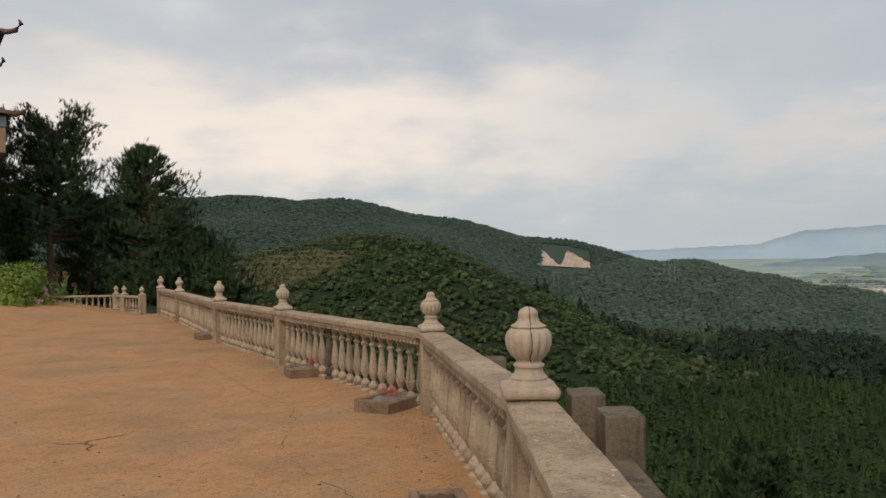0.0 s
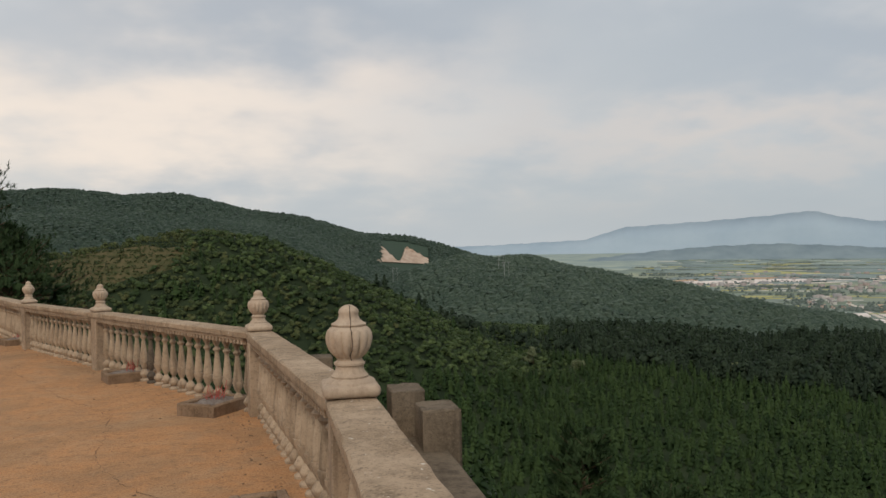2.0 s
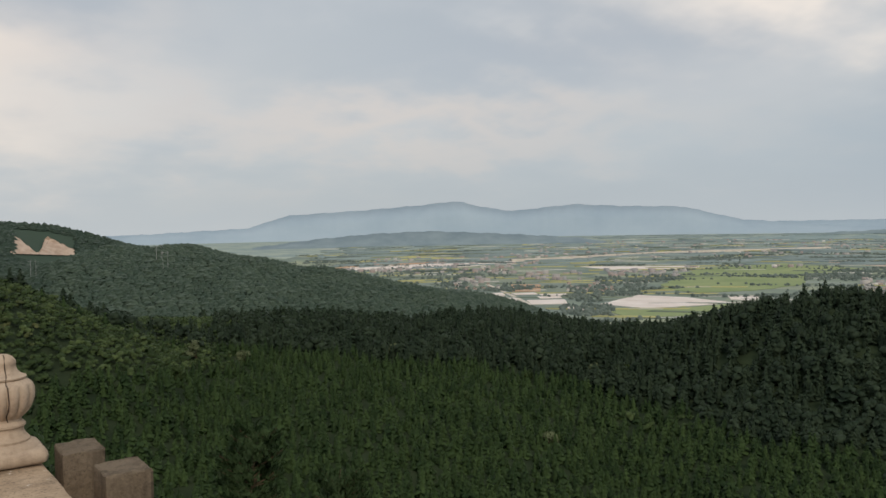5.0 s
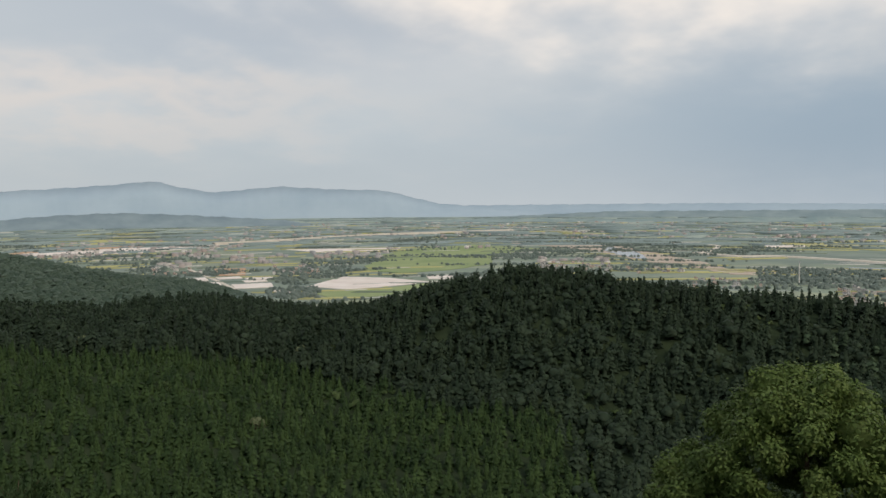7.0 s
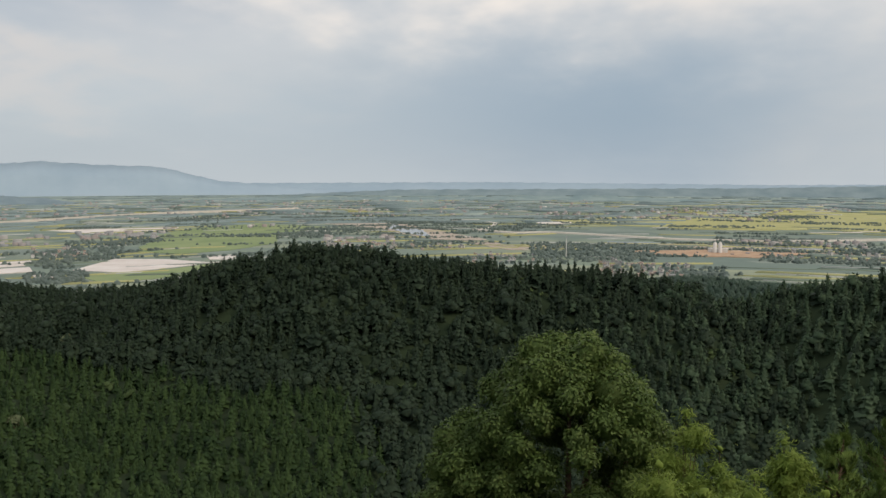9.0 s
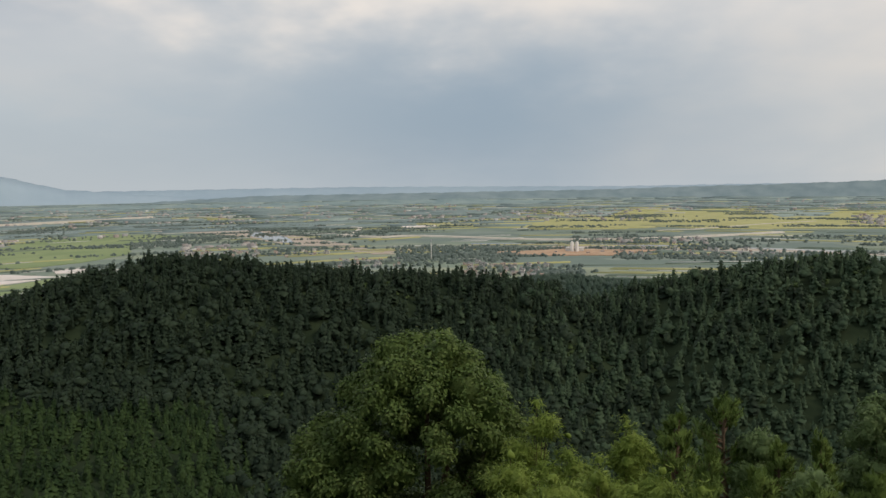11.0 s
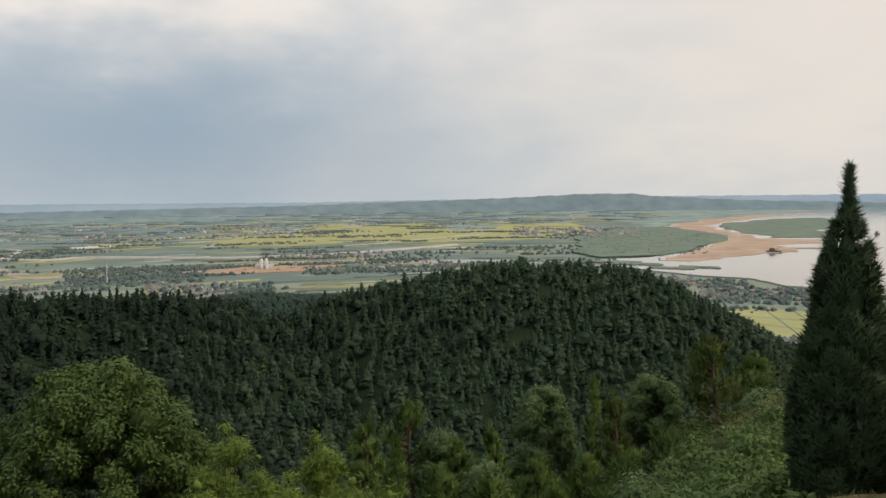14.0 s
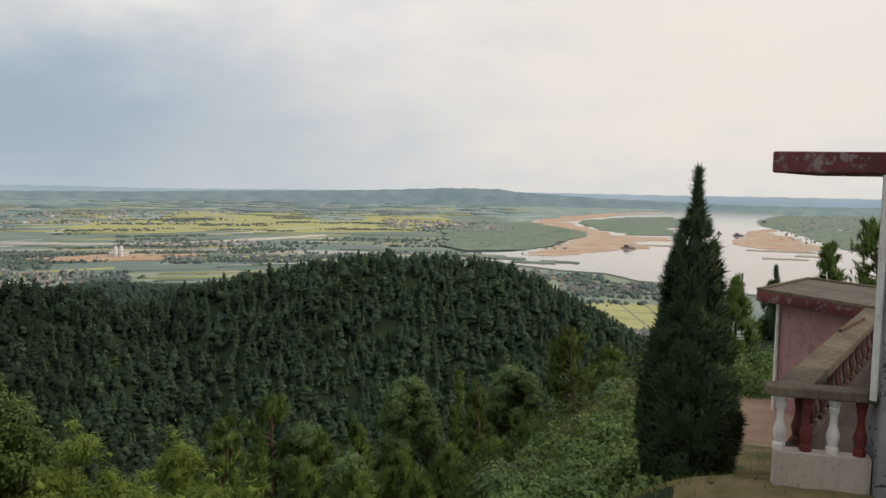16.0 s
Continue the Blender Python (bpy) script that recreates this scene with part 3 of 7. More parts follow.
def far_crown(rng, wide=0.5, n=5, pointed=False):
    """A far tree of a few faces, rounded by its shading."""
    a = np.linspace(0, 2 * np.pi, n, endpoint=False) + rng.uniform(0, 6)
    lo = np.stack([wide * rng.uniform(0.7, 1.25, n) * np.cos(a), wide * rng.uniform(0.7, 1.25, n) * np.sin(a), rng.uniform(0.02, 0.25, n)], 1)
    q = 0.40 if pointed else 0.68
    hi = np.stack([q * wide * rng.uniform(0.8, 1.2, n) * np.cos(a + 0.6), q * wide * rng.uniform(0.8, 1.2, n) * np.sin(a + 0.6), rng.uniform(0.55, 0.82, n)], 1)
    v = np.concatenate([lo, hi, [(rng.normal(0, 0.06), rng.normal(0, 0.06), 1.0)]])
    i = np.arange(n)
    j = (i + 1) % n
    f = np.concatenate([np.stack([i, j, j + n], 1), np.stack([i, j + n, i + n], 1), np.stack([i + n, j + n, 0 * i + 2 * n], 1)])
    return v, f, unit((v - (0, 0, 0.30)) * (1.0, 1.0, 0.9) + rng.normal(0, 0.06, v.shape))


def broad_shape(n, rng, width=0.45, lobes=5, core=True):
    """A broad-leaved tree of height 1: several leafy lobes."""
    k = lobes
    c = np.stack([rng.normal(0, width * 0.40, k), rng.normal(0, width * 0.40, k), rng.uniform(0.30, 0.66, k)], 1)
    c[0] = (0, 0, 0.70)
    rr = rng.uniform(0.19, 0.28, k) * width / 0.42
    which = rng.integers(0, k, n)
    d = rng.normal(0, 1, (n, 3))
    d[:, 2] = np.abs(d[:, 2]) * 1.1 - 0.35
    d = unit(d)
    pos = c[which] + d * (rr[which] * rng.uniform(0.86, 1.06, n))[:, None]
    parts = [tufts(pos, d, np.full(n, 0.52 / np.sqrt(n) + 0.012), rng, 0.15, 1.0, 0.36)]
    if core:
        for ci, ri in zip(c, rr):
            v, f = knob(ci, ri * 0.84)
            parts.append((v + rng.normal(0, 0.10 * ri, v.shape), f, unit(v - ci)))
    return join(parts)


def plant(name, shapes, xy, height, label, category, mat, rng, sink=0.3, aspect=(0.85, 1.2), z=None, calm=0.35):
    """Joins one turned and scaled copy of a shape for each place into one object."""
    if not len(xy):
        return None
    if z is None:
        z = land_z(xy)
    pick = rng.integers(0, len(shapes), len(xy))
    turn = rng.uniform(0, 2 * np.pi, len(xy))
    wide = height * rng.uniform(*aspect, len(xy))
    own = rng.uniform(-0.5, 0.5, len(xy))
    parts, tones = [], []
    for s, (v, f, n) in enumerate(shapes):
        n = unit(n + (0, 0, calm))
        w = np.nonzero(pick == s)[0]
        if not len(w):
            continue
        c, sn = np.cos(turn[w])[:, None], np.sin(turn[w])[:, None]
        x = (v[:, 0] * c - v[:, 1] * sn) * wide[w][:, None] + xy[w, 0][:, None]
        y = (v[:, 0] * sn + v[:, 1] * c) * wide[w][:, None] + xy[w, 1][:, None]
        zz = v[:, 2] * height[w][:, None] + (z[w] - sink)[:, None]
        nx, ny = n[:, 0] * c - n[:, 1] * sn, n[:, 0] * sn + n[:, 1] * c
        ff = (f[None] + (np.arange(len(w)) * len(v))[:, None, None]).reshape(-1, 3)
        parts.append((np.stack([x, y, zz], -1).reshape(-1, 3), ff, np.stack([nx, ny, np.broadcast_to(n[:, 2], nx.shape)], -1).reshape(-1, 3)))
        tones.append(np.repeat(own[w], len(v)))
    v, f, n = join(parts)
    ob = new(name, mesh_from(name, v, f, True, n, np.concatenate(tones)))
    ob.data.materials.append(mat)
    return tagged(ob, label, category, kind="stuff")


def scatter(az0, az1, r0, r1, gap, rng):
    """Uneven rows of places in a ring sector, about a gap apart."""
    g = np.arange(-r1, r1, gap)
    x, y = np.meshgrid(g, g)
    x[::2] += gap / 2
    xy = np.stack([x.ravel(), y.ravel()], 1) + rng.uniform(-0.42, 0.42, (x.size, 2)) * gap
    az, r = polar(xy)
    return xy[(az > az0) & (az < az1) & (r > r0) & (r < r1)]


def polar(xy):
    return np.degrees(np.arctan2(xy[:, 0], xy[:, 1])), np.hypot(xy[:, 0], xy[:, 1])


def build_woods():
    rng = RNG
    gen = np.random.default_rng
    pines = [[pine_shape(gen(q), wh, ar, 0.30 + 0.02 * (q % 5), 0.08, 0.60 + 0.04 * (q % 4), lo, 0.55, fl) for q in range(12)] for wh, ar, lo, fl in ((8, 6, 60, False), (6, 5, 18, False), (6, 5, 16, True), (2, 3, 0, True))]
    slims = [[pine_shape(gen(q + 20), wh, ar, 0.32 + 0.02 * (q % 3), 0.06, 0.80, lo, 0.45, fl) for q in range(10)] for wh, ar, lo, fl in ((9, 6, 70, False), (5, 5, 16, False), (5, 4, 12, True), (2, 3, 0, True))]
    broads = [[broad_shape(n, gen(q + 50), lobes=lb) for q in range(10)] for n, lb in ((300, 6), (92, 4), (66, 3), (10, 2))]
    pines = [p + b[:2] for p, b in zip(pines, broads)]
    dots = [far_crown(gen(q + 150), 0.42, 4, q % 3 > 0) for q in range(12)]
    groves = {"broadleaf_wood": (broads, 3.5, BROAD, "bright green broad-leaved trees crowding the slope", (1.0, 1.4)),
              "young_pine_wood": (slims, 5.6, PINE_YOUNG, "dense young green pines on the valley slope", (0.85, 1.15)),
              "scrub_wood": (broads, 2.9, SCRUB, "olive scrub and low bushes on the hillside", (1.0, 1.5)),
              "pine_wood": (pines, 7.9, PINE_DARK, "tall dark green pines covering the hills", (0.88, 1.22)),
              "hill_pine_wood": (pines, 7.1, PINE_HAZED, "pines covering the rounded hill, lightened towards haze", (0.88, 1.22))}
    for r0, r1, lod in ((46, 85, 0), (85, 190, 1), (190, 300, 1), (300, 480, 2)):
        close = r0 < 100
        base = scatter(-33, 147, r0, r1, 2.35 if close else 2.75, rng)
        z = land_z(base)
        az, r = polar(base)
        w = wob(base[:, 0], base[:, 1], 30, 0.7) + rng.normal(0, 0.35, len(az))
        w2 = wob(base[:, 0], base[:, 1], 55, 2.9) + rng.normal(0, 0.25, len(az))
        el = np.degrees(np.arctan2(z + 2.5 - EYE, r))
        orchard = (az > -15) & (az < -7.5 + 2 * w) & (r > 294) & (r < 326)
        scrub = ((az < 3 + 4 * w) & (r > 150) & (w2 > -0.3)) & ~orchard
        leafy = ~scrub & ~orchard & ((az < 19.5 + 3 * w2) & (w > -0.75) & (el > -9.6 - 0.5 * w - 0.35 * np.clip(9 - az, 0, 12)) | (az >= 30) & (w > 1.3))
        edge = 338 - 62 * np.clip((az - 44) / 12, 0, 1) + 9 * w2
        young = ~leafy & ~scrub & ~orchard & (r < edge) & (az < 66 + 4 * w2) | (r < np.where(az > 66, 190, 130) + 9 * w2) & (az > 8)
        leafy &= ~young
        old = ~leafy & ~scrub & ~orchard & ~young
        # Eastern pines take the hazed green, mixed in gradually
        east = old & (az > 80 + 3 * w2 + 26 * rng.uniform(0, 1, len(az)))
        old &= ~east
        thin = rng.uniform(0, 1, len(az))
        ok = ((z > PLAIN + 6) | (r < 468)) & ~((az < 5) & (r < 60)) & ~((az > 100) & (r < 75))
        hgt = np.clip(rng.normal(0.90, 0.20, len(az)), 0.45, 1.35) * (0.84 if close else 1.0)
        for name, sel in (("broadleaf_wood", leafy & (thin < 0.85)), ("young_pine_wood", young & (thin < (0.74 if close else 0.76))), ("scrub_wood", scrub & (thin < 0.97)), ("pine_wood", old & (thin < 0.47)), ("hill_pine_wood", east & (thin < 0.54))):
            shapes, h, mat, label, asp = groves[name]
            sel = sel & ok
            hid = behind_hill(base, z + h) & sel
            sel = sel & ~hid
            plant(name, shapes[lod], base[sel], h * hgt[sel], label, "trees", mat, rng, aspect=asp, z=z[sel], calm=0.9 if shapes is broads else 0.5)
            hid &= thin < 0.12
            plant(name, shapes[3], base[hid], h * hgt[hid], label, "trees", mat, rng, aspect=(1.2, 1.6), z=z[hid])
    # orchard rows along the contours
    g = scatter(-16.5, -6.5, 292, 328, 1.35, rng)
    z = land_z(g)
    k = (np.mod(z, 1.9) < 1.15)
    plant("orchard_rows", broads[3], g[k], rng.uniform(0.8, 1.4, k.sum()), "low shrubs in terraced rows on an orange hillside", "shrubs", SCRUB, rng, 0.1, (1.2, 1.9), z[k])
    xy = scatter(-34, 46, 480, 1320, 4.4, rng)
    z = land_z(xy)
    az, r = polar(xy)
    k = (z > PLAIN + 5) & ~((az > 7.0) & (az < 10.5) & (r > 1000) & (r < 1150))
    k &= ~behind_hill(xy, z + 9) | (rng.uniform(0, 1, len(z)) < 0.15)
    for sel, mat, lab in ((k & ((r > 925) | (az < 9)), HAZED_FAR_WOOD, "wooded ridges, haze mixed into their dark green"), (k & (r <= 925) & (az >= 9), HAZED_MID_WOOD, "wooded valley side, haze mixed into its grey-green")):
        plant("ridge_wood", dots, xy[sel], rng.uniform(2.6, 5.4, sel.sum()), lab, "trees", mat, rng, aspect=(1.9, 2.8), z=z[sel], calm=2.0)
    xy = scatter(80, 104, 480, 760, 4.6, rng)
    z = land_z(xy)
    k = z > PLAIN + 5
    plant("low_hill_wood", dots, xy[k], rng.uniform(4, 6.5, k.sum()), "low wooded hill beside the village", "trees", HAZED_FAR_WOOD, rng, aspect=(1.1, 1.6), z=z[k], calm=1.2)


build_woods()


# ---- building parts ----
def part(name, bm, mat, parent=None, label="", m=None):
    """Links a bmesh as one mesh object, under a thing or a part."""
    me = bpy.data.meshes.new(name)
    bm.to_mesh(me)
    bm.free()
    me.materials.append(mat)
    me.set_sharp_from_angle(angle=math.radians(38))
    ob = new(name, me)
    if parent is not None:
        ob.parent = parent
    if m is not None:
        ob.matrix_basis = m
    return tagged(ob, label)


def again(ob, parent, m):
    """Another piece on the same mesh."""
    o = new(ob.name.split(".")[0], ob.data)
    o.parent = parent
    o.matrix_basis = m
    return o


def empty(name, m, label, category, group="", kind=""):
    e = new(name)
    e.empty_display_size = 0.2
    e.matrix_basis = m
    return tagged(e, label, category, group, kind)


def box(bm, x0, x1, y0, y1, z0, z1, bevel=0.0, seg=1):
    vs = [bm.verts.new((x, y, z)) for z in (z0, z1) for y in (y0, y1) for x in (x0, x1)]
    fs = [bm.faces.new([vs[i] for i in q]) for q in ((0, 2, 3, 1), (4, 5, 7, 6), (0, 1, 5, 4), (2, 6, 7, 3), (0, 4, 6, 2), (1, 3, 7, 5))]
    if bevel:
        es = list({e for f in fs for e in f.edges})
        bmesh.ops.bevel(bm, geom=es, offset=bevel, segments=seg, affect="EDGES", profile=0.5)
    return bm


def lathe(bm, profile, seg=12, ribs=0, depth=0.0, rib_z=(0, 0)):
    """Turned solid from (radius, height) pairs; ribs press lobes into the heights rib_z."""
    rings = []
    for r, z in profile:
        ring = []
        for k in range(seg):
            a = 2 * math.pi * k / seg
            q = r
            if ribs and rib_z[0] < z < rib_z[1]:
                up = (z - rib_z[0]) / (rib_z[1] - rib_z[0])
                q = r * (1 - depth * math.sin(math.pi * min(1.0, 0.12 + up)) ** 0.4 * (0.5 + 0.5 * math.cos(ribs * a)) ** 3.6)
            ring.append(bm.verts.new((q * math.cos(a), q * math.sin(a), z)))
        rings.append(ring)
    for a, b in zip(rings, rings[1:]):
        for k in range(seg):
            f = bm.faces.new((a[k], a[(k + 1) % seg], b[(k + 1) % seg], b[k]))
            f.smooth = True
    bm.faces.new(list(reversed(rings[0])))
    bm.faces.new(rings[-1])
    return bm


# ---- the plain: water, sand, fields, roads ----
def on_plain(az, el):
    """Where the sight line at that heading and elevation meets the plain."""
    d = (EYE - PLAIN) / math.tan(radians(-el))
    v = heading(az) * d
    return Vector((v.x, v.y, PLAIN))


WATER = plain_mat("silty_water", (0.30, 0.29, 0.26), (0.36, 0.345, 0.31), 0.004, 0.10, 0.5)
SAND = plain_mat("orange_sand", (0.43, 0.295, 0.205), (0.54, 0.41, 0.315), 0.02)
MUD = plain_mat("wet_mud", (0.36, 0.29, 0.22), (0.46, 0.40, 0.34), 0.03, 0.6)
FILM = plain_mat("plastic_film", (0.62, 0.55, 0.50), (0.74, 0.68, 0.64), 0.03, 0.5)
RICE = plain_mat("ripening_rice", (0.35, 0.355, 0.155), (0.43, 0.415, 0.195), 0.02)
MEADOW = plain_mat("green_meadow", (0.20, 0.265, 0.125), (0.26, 0.315, 0.155), 0.015)
ROADWAY = plain_mat("pale_road", (0.50, 0.46, 0.40), (0.60, 0.56, 0.50), 0.1)
MARSH = plain_mat("marsh_grass", (0.145, 0.195, 0.150), (0.205, 0.25, 0.185), 0.02)
SOIL = plain_mat("bare_soil", (0.40, 0.26, 0.17), (0.50, 0.36, 0.25), 0.05)


def sheet(name, corners, mat, lift, label, category, ragged=0.05, seed=1, kind="structure", steps=14):
    """A flat piece of land or water with an uneven edge; corners are headings and elevations."""
    rnd = random.Random(seed)
    lift += 0.013 * (seed % 40)
    pts = [on_plain(a, e) for a, e in corners]
    ring = []
    for p, q in zip(pts, pts[1:] + pts[:1]):
        d = q - p
        side = Vector((-d.y, d.x, 0))
        w = 0.0
        for k in range(steps):
            w = 0.0 if k == 0 else (0.6 * w + rnd.uniform(-1, 1) * ragged * 0.8) * min(1.0, 2.5 * (1 - k / steps))
            ring.append(p + d * (k / steps) + side * w)
    bm = bmesh.new()
    f = bm.faces.new([bm.verts.new((p.x, p.y, PLAIN + lift)) for p in ring])
    bm.normal_update()
    if f.normal.z < 0:
        f.normal_flip()
    low = bmesh.ops.extrude_face_region(bm, geom=[f])
    for v in [g for g in low["geom"] if isinstance(g, bmesh.types.BMVert)]:
        v.co.z -= 1.5
    bmesh.ops.recalc_face_normals(bm, faces=bm.faces)
    bmesh.ops.triangulate(bm, faces=bm.faces)
    me = bpy.data.meshes.new(name)
    bm.to_mesh(me)
    bm.free()
    me.materials.append(mat)
    return tagged(new(name, me), label, category, kind=kind)


def band(name, line, width, mat, lift, label, category):
    """A strip of even width along a line of headings and elevations: a road, a river, a dyke."""
    pts = [on_plain(a, e) for a, e in line]
    fine = []
    for i in range(len(pts) - 1):
        p0, p1, p2, p3 = pts[max(i - 1, 0)], pts[i], pts[i + 1], pts[min(i + 2, len(pts) - 1)]
        for k in range(8):
            u = k / 8
            fine.append(0.5 * (2 * p1 + (p2 - p0) * u + (2 * p0 - 5 * p1 + 4 * p2 - p3) * u * u + (3 * p1 - p0 - 3 * p2 + p3) * u**3))
    fine.append(pts[-1])
    bm = bmesh.new()
    rows = []
    for i, p in enumerate(fine):
        d = (fine[min(i + 1, len(fine) - 1)] - fine[max(i - 1, 0)]).normalized()
        s = Vector((-d.y, d.x, 0)) * width / 2
        rows.append([bm.verts.new((q.x, q.y, PLAIN + z)) for q, z in ((p + s * 1.25, 0), (p + s, lift), (p - s, lift), (p - s * 1.25, 0))])
    for a, b in zip(rows, rows[1:]):
        for k in range(3):
            bm.faces.new((a[k], a[k + 1], b[k + 1], b[k]))
    bmesh.ops.recalc_face_normals(bm, faces=bm.faces)
    me = bpy.data.meshes.new(name)
    bm.to_mesh(me)
    bm.free()
    me.materials.append(mat)
    return tagged(new(name, me), label, category, kind="structure")


def build_plain():
    # the wide river, its banks and bars
    sheet("water", [(113.5, -4.95), (115.4, -5.35), (117.9, -5.68), (121, -5.95), (124, -6.05), (126.4, -6.5), (128.5, -6.55), (132, -6.9), (146, -7.2), (146, -1.35), (140, -1.1), (137, -0.98), (132, -1.25), (128, -1.5), (123.5, -1.85), (119.4, -2.35), (118.6, -2.7),
                    (122, -3.4), (120.4, -4.3), (117.5, -4.75)], WATER, 1.9, "broad silty river under a bright sky", "river", 0.03, 3)
    sheet("sandbank", [(118.5, -2.56), (120, -2.26), (123.8, -1.84), (127.9, -1.62), (124.2, -2.02), (121.6, -2.45), (122.9, -2.95), (124.6, -3.35), (128.4, -3.40), (128.6, -3.62), (126.0, -3.75), (127.1, -4.22), (125.1, -4.34), (123.3, -4.61), (120.7, -4.97), (118.2, -4.95), (120.3, -4.38), (121.9, -3.77), (122.9, -3.4), (121.0, -2.9)],
          SAND, 2.3, "orange sandbanks left bare by the low river", "sandbank", 0.07, 4)
    sheet("sandbank", [(122.1, -2.52), (125.4, -2.05), (128.6, -1.95), (129.6, -2.4), (129.0, -3.25), (125.6, -3.30), (123.2, -2.85)], MARSH, 2.7, "grassy middle of a sandbank", "sandbank", 0.06, 5)
    sheet("spit", [(112.4, -3.3), (114.1, -2.95), (116.1, -2.68), (118.5, -2.58), (120.9, -2.91), (122.6, -3.18), (122.7, -3.5), (121.6, -3.75), (120.2, -4.28), (118.3, -4.6), (114.1, -4.75), (112.4, -4.4)], MARSH, 3.1, "green spit of land with scrub", "land", 0.04, 6)
    sheet("sandbank", [(134.8, -2.58), (133.3, -2.92), (132.5, -3.50), (133.0, -3.78), (135.2, -3.98), (137.2, -3.93), (138.4, -3.75), (137.2, -3.45), (136.2, -3.12), (134.9, -2.84)], SAND, 2.3, "orange sandbank with pools", "sandbank", 0.08, 7)
    sheet("far_bank", [(134.0, -2.03), (135.4, -1.62), (140.4, -1.52), (146, -1.45), (146, -4.0), (140.4, -3.9), (137.9, -3.40), (136.2, -2.78), (134.4, -2.40)], MARSH, 2.6, "green far bank below a town", "land", 0.04, 8)
    for k, (a, b, e, w) in enumerate(((133.4, 137.6, -4.08, 0.06), (134.4, 137.2, -4.58, 0.07), (136.4, 139.2, -4.32, 0.08), (126.6, 129.4, -4.02, 0.07), (134.6, 137.4, -3.62, 0.06))):
        sheet("mudbank", [(a, e), (b, e + 0.03), (b, e + 0.03 + w), (a, e + w)], MUD, 2.4, "narrow bar of wet mud", "mudbank", 0.02, 20 + k)
    for k, (a, b, e) in enumerate(((115.2, 118.4, -5.12), (117.6, 120.6, -5.36), (119.6, 122.2, -5.30), (113.8, 117.0, -4.98))):
        sheet("mudbank", [(a, e), (b, e - 0.08), (b, e - 0.20), (a, e - 0.14)], MARSH, 2.5, "low grassy bar in the shallows", "mudbank", 0.08, 30 + k)
    # the smaller river across the fields, its sandy bed, the canal and dykes
    sheet("river_flat", [(60.9, -3.06), (64.5, -3.30), (68.0, -3.28), (70.2, -3.72), (74.4, -4.5), (77.6, -5.25), (75.9, -5.25), (72.5, -4.6), (70.5, -4.5), (68.2, -4.1), (67.2, -3.8), (64.5, -3.5), (61, -3.23)], MUD, 0.6, "wide sandy flats beside the shallow river", "river", 0.03, 13)
    sheet("water", [(67.3, -3.34), (69.8, -3.83), (70.6, -4.40), (68.6, -4.08), (67.3, -3.72)], WATER, 1.0, "shallow pool of the river", "river", 0.03, 14)
    band("river", [(76, -5.05), (80, -4.95), (84, -4.75), (90, -4.80), (97, -4.9), (103, -4.95), (110, -5.0), (116, -5.25)], 40, MUD, 0.45, "sandy bed of a shallow river", "river")
    band("river", [(83, -4.62), (91, -4.66), (100, -4.8), (108, -4.95), (116, -5.3)], 17, WATER, 0.75, "shallow river in its sandy bed", "river")
    band("dyke", [(73.6, -3.84), (76.3, -4.04), (78.8, -4.0), (83, -4.16), (88, -4.36), (94, -4.3), (99, -4.1), (104, -3.75)], 13, ROADWAY, 2.5, "pale dyke road across the fields", "dyke")
    band("road", [(67.8, -3.0), (71.5, -3.15), (75.0, -3.32), (74.0, -3.84)], 9, ROADWAY, 1.2, "pale straight farm road", "road")
    band("road", [(96, -3.7), (99, -3.55), (103, -3.2), (106, -3.0)], 10, ROADWAY, 1.2, "pale straight farm road", "road")
    band("viaduct", [(40, -3.06), (44, -2.94), (48, -2.73), (52.5, -2.55), (57, -2.45), (61, -2.32)], 12, ROADWAY, 6.0, "long pale viaduct crossing the plain", "viaduct")
    band("road", [(38.3, -4.66), (39.9, -5.4), (41.5, -6.22)], 5, ROADWAY, 0.8, "pale village lane", "road")
    # fields
    sheet("film_field", [(46.3, -6.12), (48.9, -5.50), (52.1, -5.63), (55.2, -5.95), (52.7, -6.18), (49.4, -6.42)], FILM, 0.8, "field under pale plastic film", "field", 0.01, 41)
    sheet("meadow", [(46.6, -6.55), (49.4, -6.48), (52.9, -6.24), (55.0, -6.02), (56.0, -6.3), (52.0, -6.9), (48.0, -7.0)], MEADOW, 0.6, "green plot below the film field", "field", 0.02, 40)
    sheet("film_field", [(54.8, -5.52), (56.8, -5.50), (56.5, -5.75), (55.0, -5.74)], FILM, 0.8, "narrow field under pale plastic film", "field", 0.01, 42)
    sheet("film_field", [(44.9, -3.48), (53.0, -3.47), (52.7, -3.67), (47.6, -3.78)], FILM, 0.8, "long strip of pale plastic film", "field", 0.01, 43)
    for k, (a, b, e, w) in enumerate(((37.8, 39.4, -5.32, 0.22), (38.4, 40.3, -5.68, 0.24), (40.0, 41.7, -5.33, 0.12), (42.0, 43.9, -5.42, 0.14), (41.1, 43.8, -5.84, 0.30), (41.8, 43.4, -5.60, 0.12), (43.9, 45.4, -6.35, 0.2))):
        sheet("film_field", [(a, e), (b, e + 0.03), (b + 0.2, e - w + 0.03), (a + 0.3, e - w)], FILM, 0.8, "small plot under pale plastic film", "field", 0.02, 50 + k)
    sheet("film_field", [(78.0, -3.28), (80.4, -3.22), (80.6, -3.34), (78.2, -3.42)], FILM, 0.8, "small plot under pale plastic film", "field", 0.02, 61)
